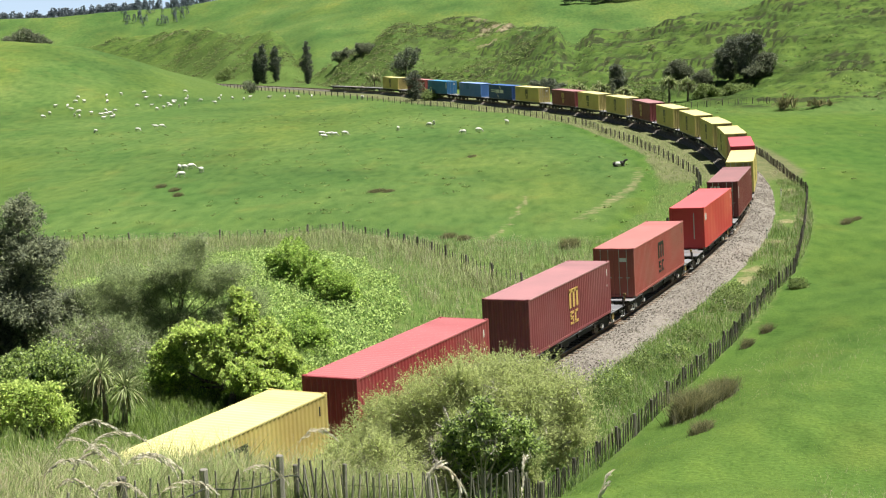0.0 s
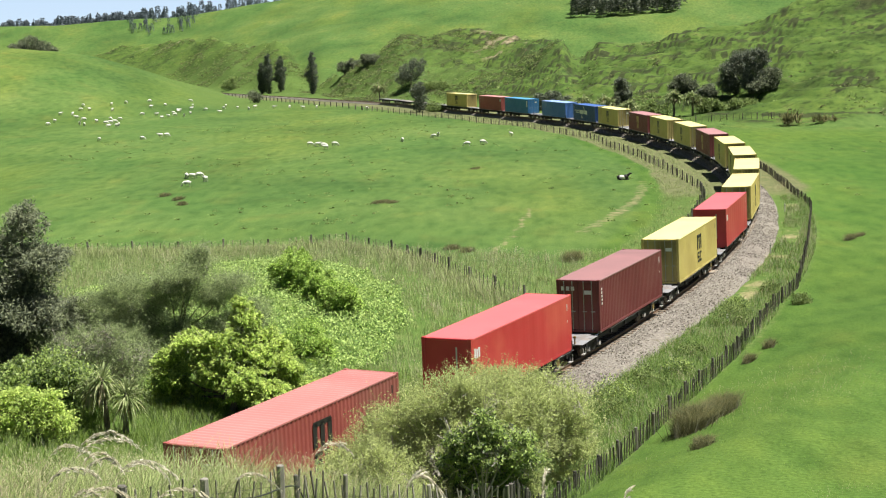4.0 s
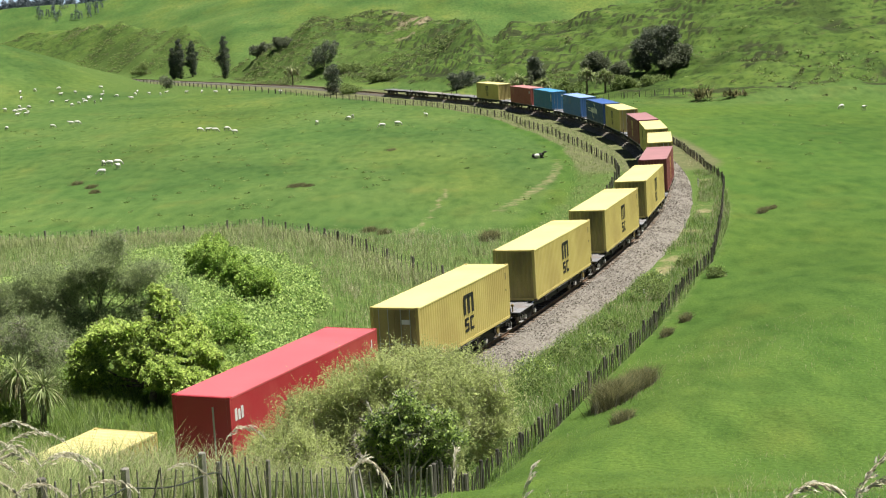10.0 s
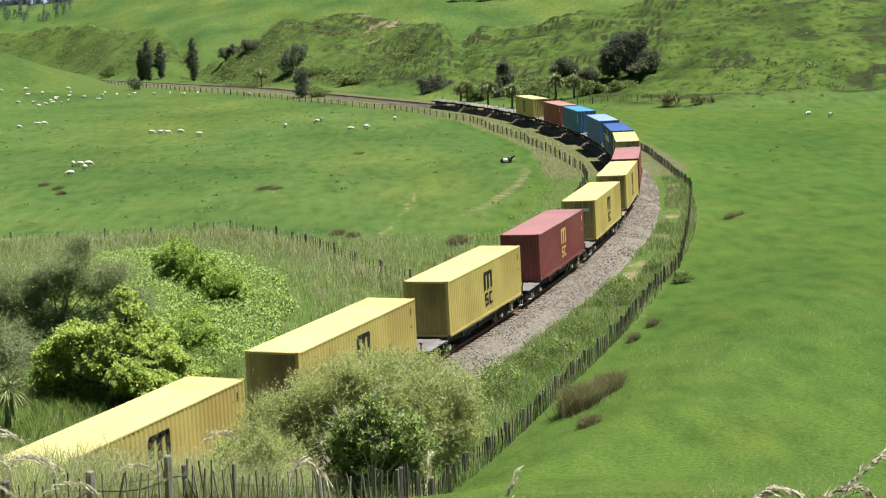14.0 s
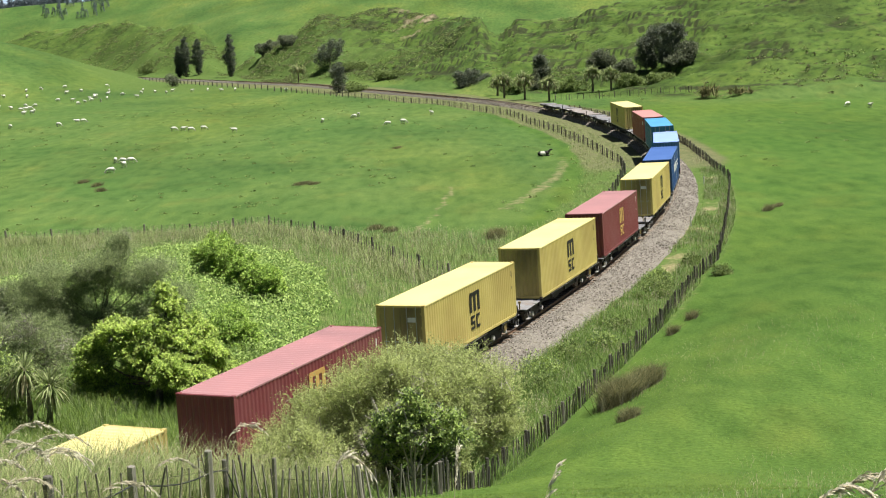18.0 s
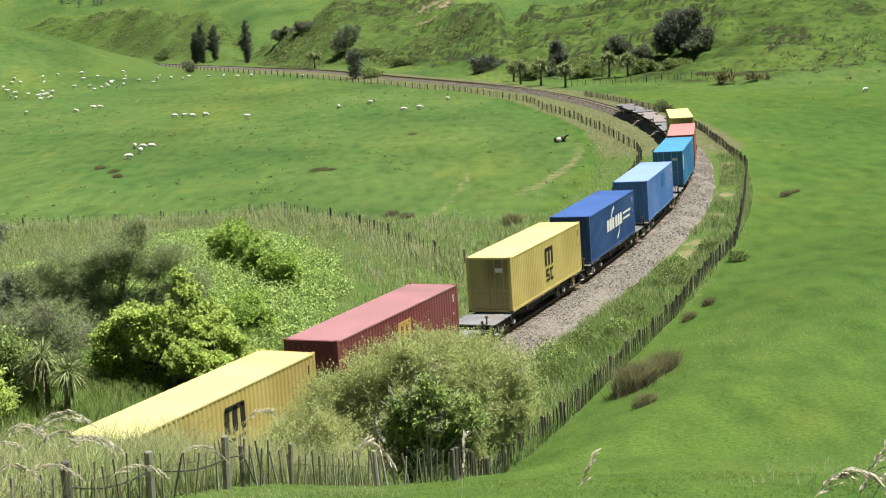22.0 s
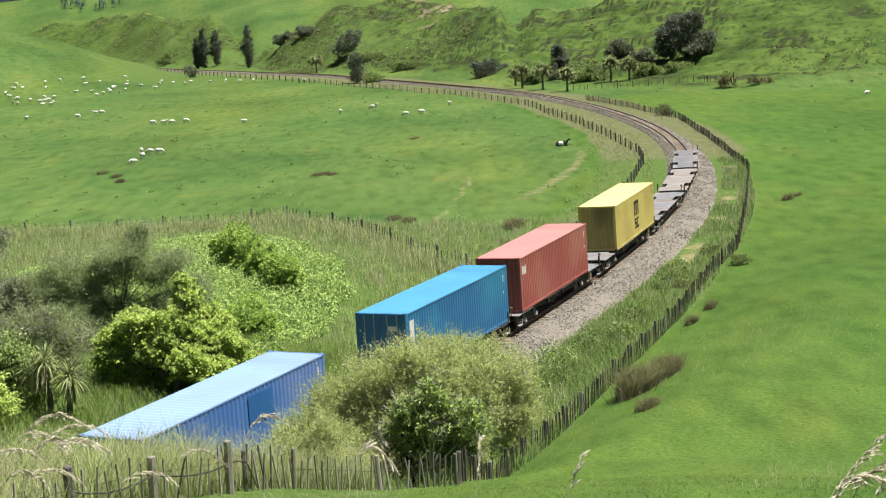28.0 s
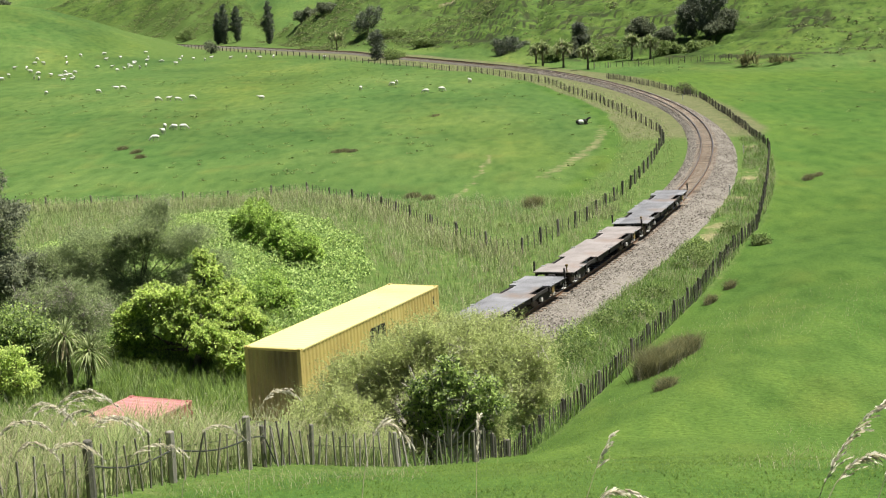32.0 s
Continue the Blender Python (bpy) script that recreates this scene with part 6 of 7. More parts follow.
# clumps of dock and scrub on the outer verge
for k, (s, u, r) in enumerate(((19.5, 4.6, 0.8), (22.5, 5.2, 0.75), (16.0, 5.6, 0.8), (25.5, 6.0, 0.6), (39.8, 5.4, 0.9), (42.5, 5.0, 0.7), (44.5, 4.8, 0.6), (8.6, 7.0, 0.7), (30.0, 5.6, 0.55), (11.0, 5.2, 0.9), (52.0, 5.6, 0.5), (46.5, 8.4, 0.5))):
    plant("verge_bush", on_track(s, u), [(0, 0, r * 0.6, r, r, r * 0.7), (r * 0.7, 0, r * 0.4, r * 0.7, r * 0.7, r * 0.5)], "scrub_leaf" if k % 3 else "deep_leaf", 1500, 0.15, "low green weed clump on the railway verge", "weeds", 0.04, 2, 0.4, group="weed clumps on the verge", seed=130 + k, clump=0.25, up=0.7)


# seed heads close to the camera
def seed_stalk(base, lean, height, label, seed, bow=0.34, head=0.26, sprays=22):
    """A stalk that arches over, with a one-sided plume of short sprays along its end."""
    rng = np.random.default_rng(seed)
    x0, y0 = base
    t = thing("seeding_grass", pose(x0, y0, ground1(x0, y0)), label, "grass", "seeding stalks before the camera")

    def at(q):
        return np.array([lean[0] * q ** 3, lean[1] * q ** 3, height * (q - bow * q ** 5)])
    part("stem", Shape().tube([tuple(at(q)) for q in np.linspace(0, 1, 16)], [0.0030 - 0.00015 * k for k in range(16)], 5), M["dry"], t)
    c, w = [], []
    for k in range(sprays):
        q = 1 - head + head * k / sprays
        p = at(q)
        ahead = unit(at(q + 0.02) - p)
        spray = unit(ahead + rng.normal(0, 0.16, 3) + np.array([0, 0, -0.12]))
        L = 0.07 * (1.05 - 0.6 * (k / sprays)) * rng.uniform(0.5, 1.1)
        if k % 4 == 1:
            L *= 1.5
        for j in range(9):
            r = (j + 0.5) / 9
            c.append(p + spray * L * r + np.array([0, 0, -0.25]) * L * r * r + rng.normal(0, 0.0022, 3))
            w.append(spray + np.array([0, 0, -0.35 * r]) + rng.normal(0, 0.13, 3))
    part("seed_head", quads_mesh("seed_head", leaf_quads(np.array(c), np.array(w), 0.024, 0.0062, rng, 0.1), M["seed"]), None, t, "pale drooping seed head")
    return t
# ---- trees and scrub beyond the line ----
def poplar(base, h, r, label, seed):
    lobes = [(0, 0, h * q, r * k, r * k, h * 0.13) for q, k in ((0.1, 0.6), (0.2, 0.75), (0.35, 1.0), (0.5, 1.0), (0.65, 0.9), (0.8, 0.7), (0.92, 0.4))]
    plant("poplar", base, lobes, "poplar_leaf", 9000, 0.5, label, "tree", 0.3, 1, 0.4, group="poplars under the hill", seed=seed, shell=0.5, clump=0.2, up=2.2, knobs=1)


poplar((-68.9, 534.0), 14.5, 2.1, "dark narrow poplar standing alone below the hill", 201)
poplar((-93.2, 574.0), 11.5, 1.9, "shorter dark poplar beside other poplars", 204)
poplar((-90.5, 572.0), 14.5, 2.2, "dark narrow poplar beside another poplar", 202)
poplar((-86.0, 573.0), 13.0, 2.3, "dark narrow poplar beside another poplar", 203)
plant("pine", (-21.2, 355.0), [(0, 0, 1.6, 1.5, 1.4, 1.3), (0.2, 0, 3.2, 1.4, 1.3, 1.3), (-0.2, 0, 4.9, 1.5, 1.3, 1.2), (0.3, 0, 6.0, 0.9, 0.9, 0.8)], "shade_leaf", 4500, 0.4, "dark upright conifer on the paddock fence line", "tree", 0.2, 1, 0.4, seed=205, up=0.8)
plant("leafy_shrub", (30.9, 223.2), [(0, 0, 0.7, 1.0, 0.8, 0.8), (1.0, 0, 0.5, 0.8, 0.7, 0.6)], "bracken", 1500, 0.25, "rough dark scrub beside the curving fence", "shrub", 0.06, 2, 0.4, seed=211)
plant("leafy_shrub", (-17.8, 355.5), [(0, 0, 1.2, 1.8, 1.6, 1.1), (1.9, 0, 0.9, 1.4, 1.2, 0.8)], "scrub_leaf", 2200, 0.35, "green shrub beside a conifer", "shrub", 0.1, 2, 0.5, seed=206)
plant("dark_tree", (-28.4, 440.0), [(0, 0, 4.0, 3.2, 2.6, 2.6), (2.0, 0, 6.0, 2.2, 2.0, 2.0), (-2.0, 0, 2.6, 2.4, 2.2, 1.8)], "shade_leaf", 4500, 0.5, "dark spreading tree at the foot of the spur", "tree", 0.25, 1, 0.45, seed=207)
plant("thorn_bush", (-76.0, 452.0), [(0, 0, 2.0, 1.6, 1.5, 1.5), (1.2, 0, 1.2, 1.2, 1.1, 1.0)], "far_leaf", 1600, 0.45, "small dark bush in the paddock", "bush", 0.12, 1, 0.4, seed=208)
plant("thorn_bush", (-116.0, 632.0), [(0, 0, 2.4, 2.4, 2.2, 2.2), (1.8, 0, 4.2, 1.6, 1.5, 1.5), (-2, 0, 1.4, 1.8, 1.6, 1.2)], "scrub_leaf", 2600, 0.5, "scrubby tree on the scarp", "bush", 0.15, 1, 0.4, seed=209)
plant("round_tree", (-147.0, 468.0), [(0, 0, 2.6, 3.6, 3.0, 2.8), (3.4, 0, 2.0, 3.0, 2.6, 2.2), (-4, 0, 1.8, 3.0, 2.6, 1.9), (6, 0, 0.8, 2, 2, 1.2)], "far_leaf", 9000, 0.6, "dark round tree behind the grassy knoll", "tree", 0.3, 2, 0.45, seed=210)
for k, (x, y, h, w) in enumerate(((13.7, 316.0, 3.4, 1.0), (14.7, 308.0, 4.3, 1.2), (18.2, 298.0, 4.6, 1.25), (22.1, 287.5, 4.0, 1.2), (-36.8, 430.0, 4.6, 1.5), (32.0, 303.0, 4.4, 1.2), (35.5, 302.0, 3.8, 1.2))):
    cabbage_tree((x, y), [(0, 0, h, w * 1.35), (w * 0.8, 0.1, h * 0.84, w * 1.2), (-w * 0.8, -0.1, h * 0.86, w * 1.25)], "cabbage tree with shaggy heads beyond the railway", 10 + k, 0.22, 90, 0.2)
for k, (x, y, n, s, mat, lob) in enumerate((
    (7.9, 349.0, 3500, 0.4, "shade_leaf", [(0, 0, 1.9, 2.4, 2.0, 1.9), (2.6, 0, 2.3, 2.2, 2.0, 1.9), (4.8, 0, 1.8, 1.8, 1.6, 1.6)]),
    (46.2, 319.0, 7000, 0.42, "shade_leaf", [(0, 0, 5.0, 2.6, 2.4, 3.4), (1.4, 0.5, 8.0, 2.6, 2.2, 2.8), (-1.2, 0, 2.4, 2.0, 1.8, 1.8)]),
    (49.4, 314.0, 6000, 0.42, "shade_leaf", [(0, 0, 4.6, 2.2, 2.2, 3.2), (0.6, 0.5, 8.2, 2.2, 2.0, 2.4), (-0.8, 0.4, 9.6, 1.6, 1.5, 1.6)]),
    (51.4, 311.0, 3500, 0.45, "far_leaf", [(0, 0, 2.0, 2.0, 1.8, 1.7), (1.4, 0, 4.0, 1.6, 1.4, 1.6), (-1.8, -1.0, 1.3, 1.6, 1.4, 1.2)]),
    (41.4, 322.0, 2500, 0.4, "far_leaf", [(0, 0, 1.8, 1.7, 1.6, 1.7), (-1.6, 0, 1.2, 1.3, 1.2, 1.1)]),
    (37.4, 330.0, 3200, 0.42, "far_leaf", [(0, 0, 2.2, 2.0, 1.8, 2.0), (-1.9, 0, 1.4, 1.6, 1.5, 1.3), (1.4, 0, 1.3, 1.3, 1.2, 1.2)]),
    (24.4, 336.0, 3000, 0.42, "shade_leaf", [(0, 0, 2.8, 1.5, 1.4, 2.4), (-0.2, 0, 4.6, 1.2, 1.1, 1.5)]),
    (22.0, 319.0, 1200, 0.35, "far_leaf", [(0, 0, 2.6, 0.5, 0.5, 2.0), (0, 0, 4.4, 0.35, 0.35, 1.2)]),
    (24.7, 317.0, 1200, 0.35, "far_leaf", [(0, 0, 2.4, 0.5, 0.5, 1.9), (0, 0, 4.2, 0.35, 0.35, 1.2)]),
    (28.0, 309.0, 2400, 0.4, "scrub_leaf", [(0, 0, 1.4, 2.2, 1.8, 1.4), (2.4, 0, 1.2, 1.8, 1.6, 1.2), (-2.2, 0, 1.2, 1.6, 1.5, 1.1)]),
    (38.8, 305.0, 2600, 0.4, "scrub_leaf", [(0, 0, 1.5, 2.2, 1.8, 1.5), (2.6, 0, 1.3, 1.8, 1.6, 1.3)]),
    (44.5, 303.0, 2200, 0.4, "scrub_leaf", [(0, 0, 1.2, 2.2, 1.8, 1.2), (2.4, 0, 1.0, 1.6, 1.5, 1.0)]),
    (18.0, 318.0, 2000, 0.4, "scrub_leaf", [(0, 0, 1.6, 1.8, 1.6, 1.5), (-2.0, 0, 1.2, 1.6, 1.5, 1.1)]),
    (-57.0, 529.0, 3500, 0.5, "far_leaf", [(0, 0, 2.4, 2.8, 2.4, 2.0), (3.0, -2, 3.0, 2.6, 2.2, 2.2), (6.0, -5, 3.2, 2.2, 2.0, 2.0)]),
    (-47.0, 508.0, 2600, 0.5, "far_leaf", [(0, 0, 2.2, 2.2, 2.0, 1.8), (2.6, -3, 2.4, 1.8, 1.8, 1.7)]),
    (-22.5, 428.0, 3000, 0.5, "scrub_leaf", [(0, 0, 1.4, 2.6, 2.0, 1.4), (3.2, -2, 1.3, 2.2, 2.0, 1.2), (-3.0, 2, 1.3, 2.2, 2.0, 1.2)]),
    (-12.0, 400.0, 3000, 0.5, "scrub_leaf", [(0, 0, 1.3, 2.8, 2.0, 1.3), (3.6, -2, 1.2, 2.4, 2.0, 1.1), (7.0, -3, 1.1, 2.2, 2.0, 1.0)]))):
    lob = [(a, b_, c * 0.8, d_ * 1.05, e, f_) for a, b_, c, d_, e, f_ in lob]
    plant("hill_tree" if mat != "scrub_leaf" else "hill_scrub", (x, y), lob + [(0, 0, 0.8, 1.4, 1.2, 1.0)], mat, n * 2, s, {"shade_leaf": "dark evergreen tree with dense shaded foliage on the hillside", "far_leaf": "dark evergreen tree at the foot of the hill", "grey_leaf": "grey-green tree at the foot of the hill", "scrub_leaf": "low green scrub at the foot of the hill"}[mat], "tree" if mat != "scrub_leaf" else "scrub", 0.18, 2, 0.45, group="trees under the hill", seed=230 + k, knobs=2)


def flax(base, seed, big=1.0):
    rng = np.random.default_rng(seed)
    t = thing("flax_bush", pose(base[0], base[1], ground1(*base)), "tall brown-green flax clump at the field's edge", "bush", "flax clumps")
    for k in range(7):
        s = Shape()
        strap_head(s, (rng.normal(0, 1.0), rng.normal(0, 0.6), 0.0), big * rng.uniform(2.6, 4.6), 30, rng, 0.14, 2.4)
        part("leaf_fan", s, M["rush"], t)


flax((49.3, 273.5), 401)
flax((54.5, 272.0), 402, 0.5)


def scattered_scrub():
    """Small dark scrub and rushes on the rough faces of the hills."""
    rng = np.random.default_rng(421)
    n = 22000
    b = np.radians(rng.uniform(-17.5, 16.5, n))
    foot, brow = np.interp(np.degrees(b), SCARP[0], SCARP[1]), np.interp(np.degrees(b), SCARP[0], SCARP[2])
    d = foot + (brow - foot) * rng.uniform(0.02, 1.02, n)
    x, y = d * np.sin(b), d * np.cos(b)
    keep = (fbm(x / 22, y / 22, 3, 77) > 0.06 + 0.3 * (b > radians(5.5))) | (rng.random(n) < 0.04)
    keep &= (b < radians(5.5)) | (rng.random(n) < 0.2)
    x, y = x[keep], y[keep]
    k = len(x)
    r = (0.22 + 0.8 * rng.random(k) ** 2.2) * np.interp(np.hypot(x, y), [260, 640], [0.8, 1.5])
    per = 18
    c = np.repeat(np.stack([x, y, ground(x, y)], 1), per, 0)
    rr = np.repeat(r, per)[:, None]
    dd = unit(rng.normal(size=(k * per, 3)))
    dd[:, 2] = np.abs(dd[:, 2])
    p = c + dd * rr * np.array([1.25, 1, 0.75]) * rng.uniform(0.5, 1, (k * per, 1))
    q = leaf_quads(p, dd + rng.normal(0, 0.6, dd.shape), 0.42, 0.22, rng)
    cut = 9 * len(q) // 16
    tagged(new("hillside_bracken", quads_mesh("hillside_bracken", q[cut:], M["bracken"])), "dark brown-green bracken on the rough terraced hillside", "scrub", kind="stuff")
    tagged(new("hillside_scrub", quads_mesh("hillside_scrub", q[:cut], M["scrub_leaf"])), "scattered low scrub on the rough terraced hillside", "scrub", kind="stuff")


scattered_scrub()


def conifer_wood(name, label, places, h0, h1, seed, leaf="hazy_leaf"):
    """A far plantation: tapering trees of stacked leafy whorls, too many to count."""
    rng = np.random.default_rng(seed)
    quads = []
    for x, y in places:
        h = rng.uniform(h0, h1)
        z = ground1(x, y)
        n = 150
        q = rng.random(n) ** 0.8
        a = rng.uniform(0, 6.283, n)
        r = h * 0.2 * (1.02 - q) ** 0.7 * rng.uniform(0.4, 1.0, n)
        p = np.stack([x + np.cos(a) * r, y + np.sin(a) * r, z + h * (0.08 + 0.92 * q)], 1)
        w = np.stack([np.cos(a), np.sin(a), 0.3 + 0 * a], 1) + rng.normal(0, 0.3, (n, 3))
        quads.append(leaf_quads(p, w, h * 0.16, h * 0.075, rng, 0.2))
    tagged(new(name, quads_mesh(name, np.concatenate(quads), M[leaf])), label, "woodland", kind="stuff")


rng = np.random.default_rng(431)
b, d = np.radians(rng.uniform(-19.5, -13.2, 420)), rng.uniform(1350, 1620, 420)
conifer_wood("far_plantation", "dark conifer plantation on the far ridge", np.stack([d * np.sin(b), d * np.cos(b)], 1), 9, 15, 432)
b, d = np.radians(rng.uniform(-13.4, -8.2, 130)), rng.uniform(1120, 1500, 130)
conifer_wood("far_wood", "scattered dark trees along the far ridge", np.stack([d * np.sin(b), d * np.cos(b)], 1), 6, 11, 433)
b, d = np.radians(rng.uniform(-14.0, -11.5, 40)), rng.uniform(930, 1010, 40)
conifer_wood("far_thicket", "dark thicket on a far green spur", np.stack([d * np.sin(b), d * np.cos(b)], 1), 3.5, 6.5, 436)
b, d = np.radians(rng.uniform(2.4, 6.4, 150)), rng.uniform(736, 792, 150)
conifer_wood("hilltop_wood", "dark pine wood on the hilltop", np.stack([d * np.sin(b), d * np.cos(b)], 1), 7, 11, 434, "shade_leaf")


# ---- animals ----
def sheep(base, turn, grazing, label, scale=0.84):
    t = thing("sheep", pose(base[0], base[1], ground1(*base), 0, 0, turn) @ Matrix.Scale(scale, 4), label, "sheep", "flock of sheep")
    part("body", Shape().ball((0, 0, 0.62), (0.29, 0.55, 0.29), 10, 8).ball((0, 0.32, 0.64), (0.25, 0.3, 0.26), 8, 6), M["wool"], t, smooth=True)
    hz, hy = (0.22, 0.86) if grazing else (0.86, 0.78)
    part("neck", Shape().tube([(0, 0.45, 0.68), (0, (0.45 + hy) / 2 + 0.06, (0.68 + hz) / 2 + 0.04), (0, hy, hz)], [0.17, 0.13, 0.09], 7), M["wool"], t, smooth=True)
    part("head", Shape().ball((0, hy + 0.07, hz - (0.05 if grazing else 0.0)), (0.085, 0.16, 0.10), 8, 6), M["hoof"], t, "pale bare face", smooth=True)
    for sx in (-1, 1):
        part("ear", Shape().ball((sx * 0.12, hy - 0.01, hz + 0.05), (0.07, 0.025, 0.03), 6, 4), M["hoof"], t)
        for sy in (-0.34, 0.34):
            part("leg", Shape().tube([(sx * 0.15, sy, 0.45), (sx * 0.15, sy, 0.2), (sx * 0.15, sy + 0.02, 0.0)], [0.07, 0.04, 0.045], 6), M["hoof"], t)
    part("tail", Shape().tube([(0, -0.52, 0.66), (0, -0.6, 0.5)], [0.05, 0.03], 5), M["wool"], t)
    return t


# x, y, turn, head up or down, and for those that stray, the way they drift in metres over the clip
FLOCK = [(-94.3, 329.2, 80), (-76.6, 277.8, 40), (-67.6, 277.5, 250), (-65.6, 283.9, 100), (-65.0, 285.7, 280), (-46.4, 255.0, 270), (-44.5, 254.0, 265), (-43.0, 252.6, 275), (-41.0, 254.2, 260), (-32.6, 247.2, 90),
         (-18.6, 260.5, 20), (-13.6, 269.4, 60), (-13.0, 271.8, 190), (-7.1, 247.0, 80), (-4.8, 250.3, 280), (0.0, 267.6, 30), (-39.9, 189.8, 100), (-41.7, 202.6, 20), (-40.0, 197.2, 160), (-40.4, 201.7, 70), (-39.5, 202.2, 280)]
DRIFT = {5: (-15.5, 2.0), 6: (-15.0, 2.5), 7: (-14.5, 2.0), 8: (-14.0, 1.5), 9: (-3.0, 0.5), 1: (-1.5, 1.0), 16: (1.5, -2.0), 17: (2.0, 1.5), 19: (2.5, 1.0), 20: (2.8, 0.5)}
rng = np.random.default_rng(77)
FAR_FLOCK = [(float(d * math.sin(radians(b))), float(d * math.cos(radians(b)))) for b, d in zip(rng.uniform(-16.6, -11.2, 22), 388 + 14 * rng.normal(0, 1, 22))]
FAR_FLOCK += [(-83.9, 359.8), (-80.3, 349.3), (-80.3, 356.8), (-80.1, 363.1), (-77.1, 358.8), (-101.1, 378.0), (-95.2, 362.5), (-97.2, 343.3), (-95.9, 345.6), (-94.3, 372.5), (-89.0, 376.1), (-84.8, 406.1), (-70.5, 369.3), (-57.1, 394.3), (-60.4, 389.3), (-35.3, 374.9), (-26.0, 421.6), (64.5, 236.9), (66.9, 233.4), (-88.8, 421.9), (-79.2, 423.9), (-96.1, 373.3), (-72, 402), (-75, 398), (-68, 405), (-66, 384), (-52, 383), (-49, 386), (-104, 350), (-109, 356), (-112, 372), (-103, 366)]
flock = []
standing, grazing = sheep(FLOCK[0][:2], FLOCK[0][2], False, "white woolly sheep standing in the pasture"), sheep(FLOCK[1][:2], FLOCK[1][2], True, "white woolly sheep grazing in the pasture")
flock += [standing, grazing]
for k, (x, y, a) in enumerate(FLOCK[2:], 2):
    flock.append(copy_thing(grazing if k % 3 else standing, pose(x, y, ground1(x, y), 0, 0, a)))
for k, (x, y) in enumerate(FAR_FLOCK):
    if ground1(x, y) > 7.6:
        # those on the knoll keep to its foot
        near = (322 + (k * 37) % 29) / math.hypot(x, y)
        x, y = x * near, y * near
    copy_thing(grazing if k % 2 else standing, pose(x, y, ground1(x, y), 0, 0, (k * 77) % 360))


def calf(base, turn):
    t = thing("calf", pose(base[0], base[1], ground1(*base), 0, 0, turn) @ Matrix.Scale(0.86, 4), "black and white calf lying in the grass by the fence", "calf")
    part("body", Shape().ball((0, 0, 0.34), (0.36, 0.72, 0.34), 12, 8), M["wool"], t, "white flank", True)
    part("forequarter", Shape().ball((0, 0.46, 0.42), (0.33, 0.42, 0.37), 10, 8), M["hide_black"], t, "black forequarter", True)
    part("rump", Shape().ball((0, -0.5, 0.34), (0.32, 0.34, 0.31), 10, 8), M["hide_black"], t, "black rump", True)
    part("neck", Shape().tube([(0, 0.65, 0.5), (0.05, 0.9, 0.78), (0.05, 1.0, 0.92)], [0.2, 0.15, 0.12], 8), M["hide_black"], t, smooth=True)
    part("head", Shape().ball((0.05, 1.13, 0.9), (0.12, 0.24, 0.13), 8, 6), M["hide_black"], t, smooth=True)
    for s in (-1, 1):
        part("ear", Shape().ball((0.05 + s * 0.18, 1.0, 0.98), (0.1, 0.03, 0.05), 6, 4), M["hide_black"], t)
        part("foreleg", Shape().tube([(s * 0.22, 0.55, 0.16), (s * 0.26, 0.9, 0.08), (s * 0.24, 0.62, 0.05)], [0.1, 0.07, 0.05], 6), M["hide_black"], t)
        part("hind_leg", Shape().tube([(s * 0.3, -0.45, 0.2), (s * 0.42, -0.1, 0.1), (s * 0.4, -0.4, 0.06)], [0.12, 0.08, 0.05], 6), M["hide_black"], t)


calf((13.3, 185.4), -100)


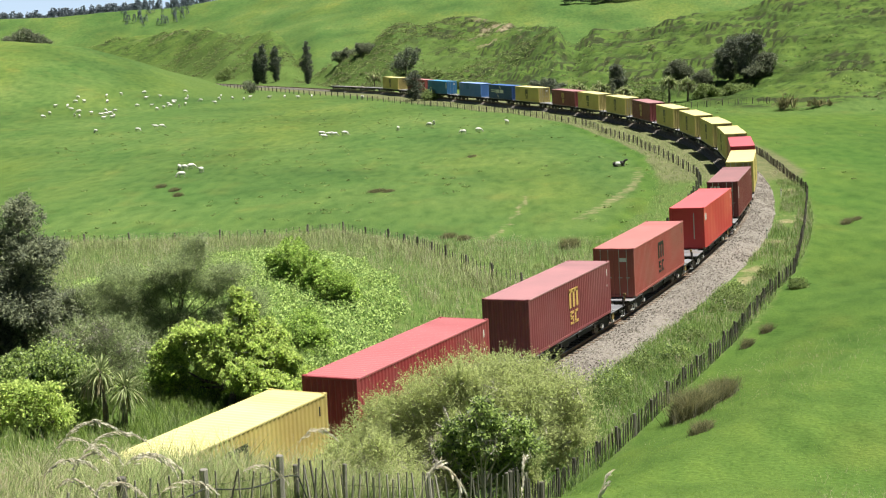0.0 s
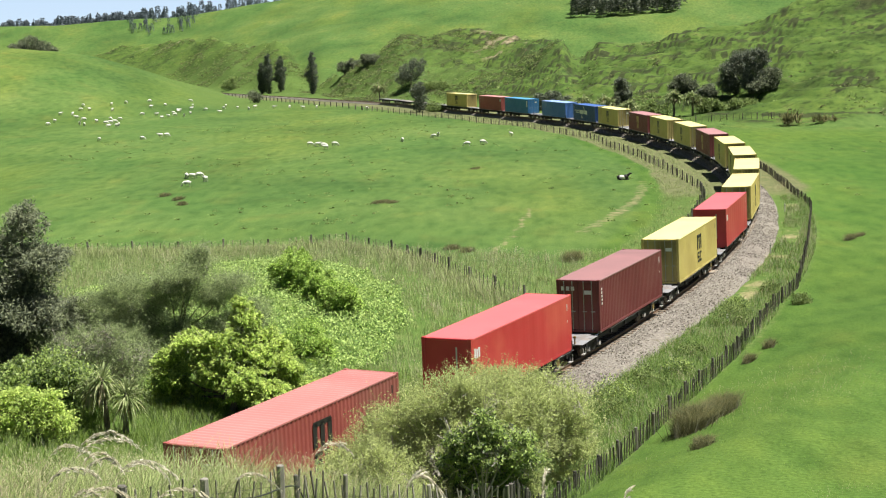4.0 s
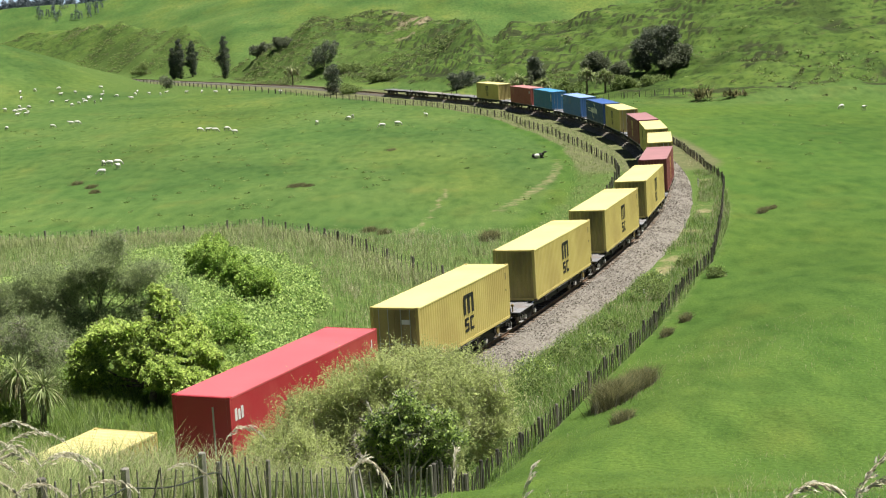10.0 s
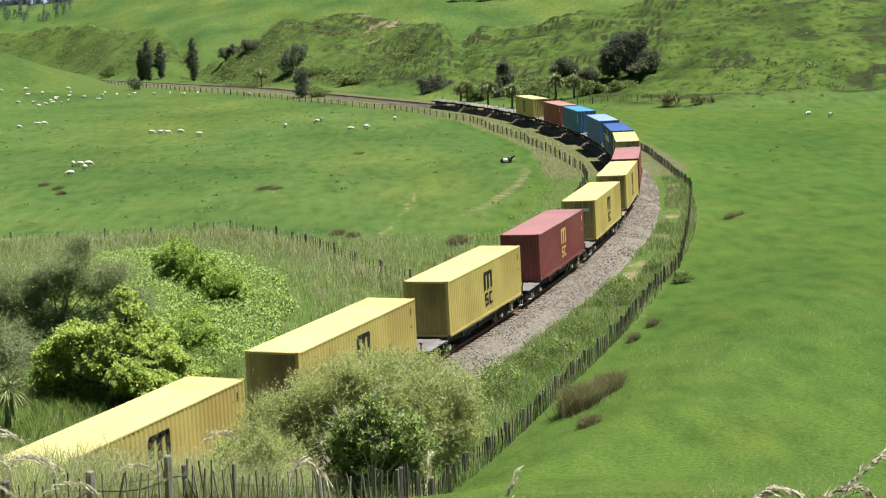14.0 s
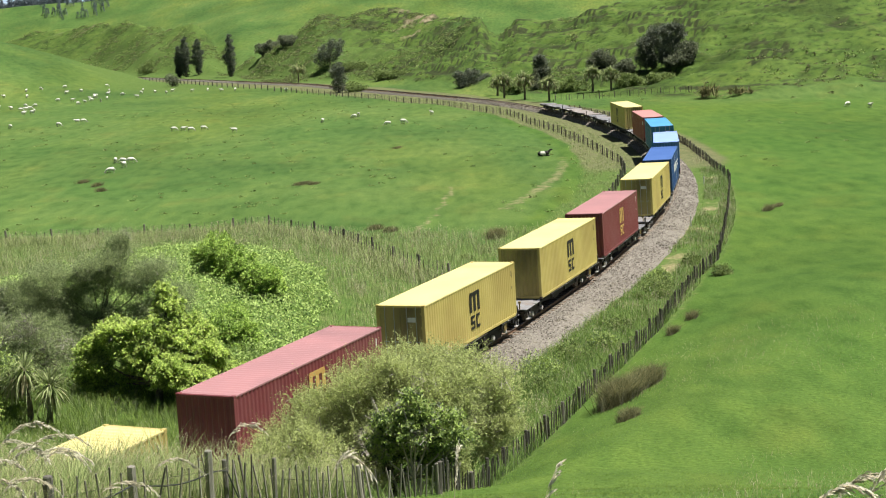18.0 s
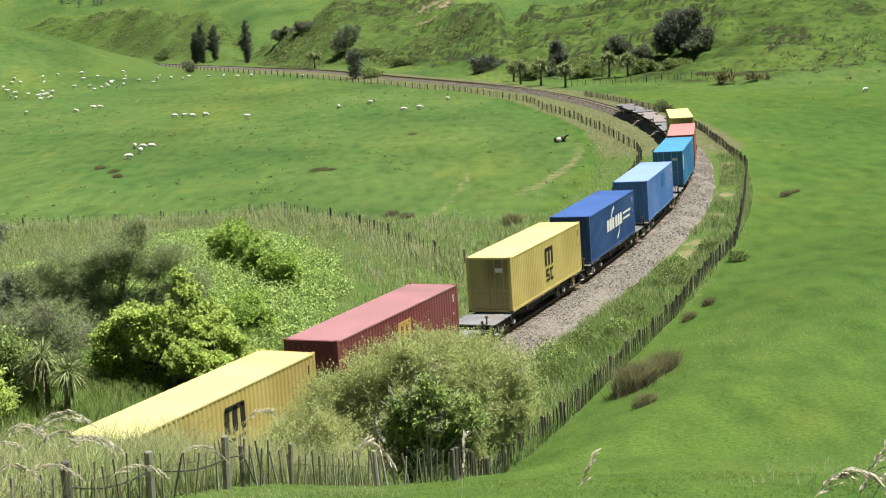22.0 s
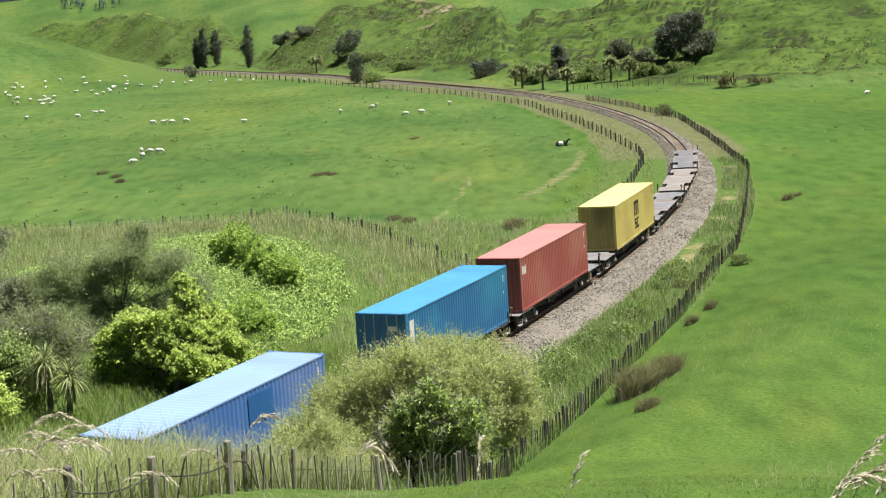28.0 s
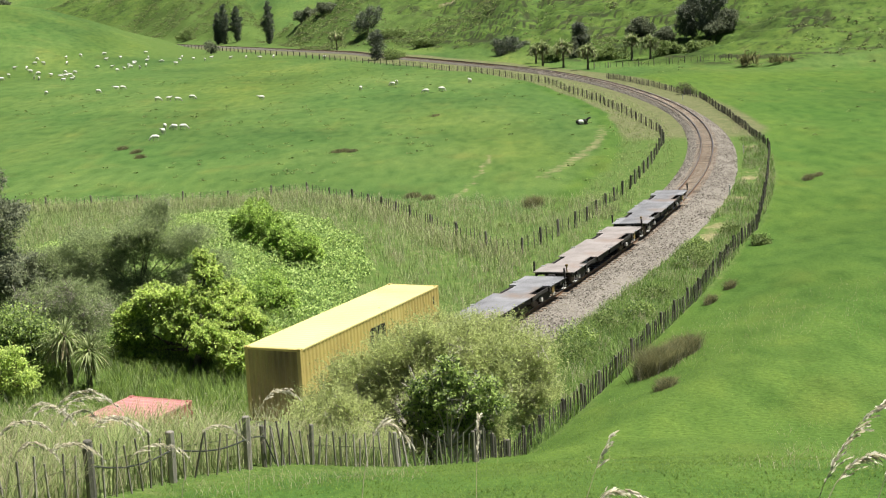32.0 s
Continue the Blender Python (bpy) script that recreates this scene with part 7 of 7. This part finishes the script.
# ---- seeding stalks close to the camera: the head's place, its height over the ground, its lean and how far it bows ----
stalks = []
for k, (x, y, h, lx, ly, bow) in enumerate((
        (1.25, 4.36, 1.33, 0.36, 0.05, 0.14), (0.56, 4.66, 0.98, 0.36, 0.05, 0.36), (1.22, 4.42, 1.14, 0.34, 0.05, 0.30), (1.46, 4.6, 1.32, 0.34, 0.05, 0.14), (1.45, 4.62, 1.16, 0.3, 0.0, 0.3), (0.36, 4.97, 1.24, 0.16, 0.05, 0.06), (0.03, 5.41, 1.32, 0.06, 0.05, 0.04), (-0.30, 6.2, 1.2, 0.25, 0.1, 0.36),
        (-2.02, 8.1, 1.44, 0.55, 0.1, 0.32), (-2.16, 7.44, 1.36, 0.45, 0.0, 0.3), (-1.83, 7.9, 1.28, 0.5, 0.1, 0.36), (-2.22, 8.46, 1.52, 0.5, 0.1, 0.3), (-2.3, 8.0, 1.22, 0.4, -0.1, 0.34), (-2.0, 7.7, 1.16, 0.45, 0.1, 0.36), (-1.7, 8.3, 1.12, 0.5, 0.1, 0.34), (-2.4, 8.8, 1.4, 0.4, 0.0, 0.34), (-2.1, 8.9, 1.3, 0.45, 0.0, 0.36), (-2.5, 8.5, 1.3, -0.4, 0.1, 0.34), (-1.2, 9.9, 1.4, 0.4, 0.1, 0.32), (-1.5, 9.2, 1.18, 0.45, 0.05, 0.36), (-2.6, 9.3, 1.45, 0.5, 0.05, 0.36))):
    stalks.append(seed_stalk((x - lx, y - ly), (lx, ly), h / (1 - bow), "pale seeding grass stalk arching before the camera", 600 + k, bow, 0.26 if bow > 0.1 else 0.12, 22 if bow > 0.1 else 7))


def motions():
    times = [k * 0.5 for k in range(65)]
    for i, w in enumerate(wagons):
        walk(w, [(t, wagon_pose(i, t)) for t in times])
    # the wheelsets roll with the way the train has come
    turn = [(t, (float(np.polyval(RUN, 0)) - float(np.polyval(RUN, t))) / 0.42) for t in [k / 20 for k in range(641)]]
    for w in wagons:
        for wheels in [o for o in w.children_recursive if o.name.startswith("wheelset")]:
            home = wheels.matrix_basis.copy()
            walk(wheels, [(t, home @ Matrix.Rotation(a, 4, 'X')) for t, a in turn])
    for i, box, shift in boxes:
        walk(box, [(t, wagon_pose(i, t) @ Matrix.Translation((0, shift, 1.0))) for t in times])
    # a few sheep stray as they graze
    for k, (dx, dy) in DRIFT.items():
        x, y, a = FLOCK[k]
        rows = []
        for t in range(0, 33, 4):
            q = (t - 23) / 23
            px, py = x + dx * q, y + dy * q
            rows.append((float(t), pose(px, py, ground1(px, py), 0, 0, a)))
        walk(flock[k], rows)
    # the stalks before the camera nod in the wind; each sways about its root
    for k, stalk in enumerate(stalks):
        home = stalk.matrix_basis.copy()
        # a gust holds the foremost stalk over until late
        gust = 16.0 if k == 0 else 0.0
        rows = []
        for j in range(33):
            bow = gust * (1 - float(step(24.5, 27.5, float(j)))) + 2.2 * math.sin(j * 1.9 + k * 2.1) + 1.3 * math.sin(j * 0.7 + k)
            rows.append((float(j), home @ Matrix.Rotation(radians(bow), 4, 'Y')))
        walk(stalk, rows)


motions()
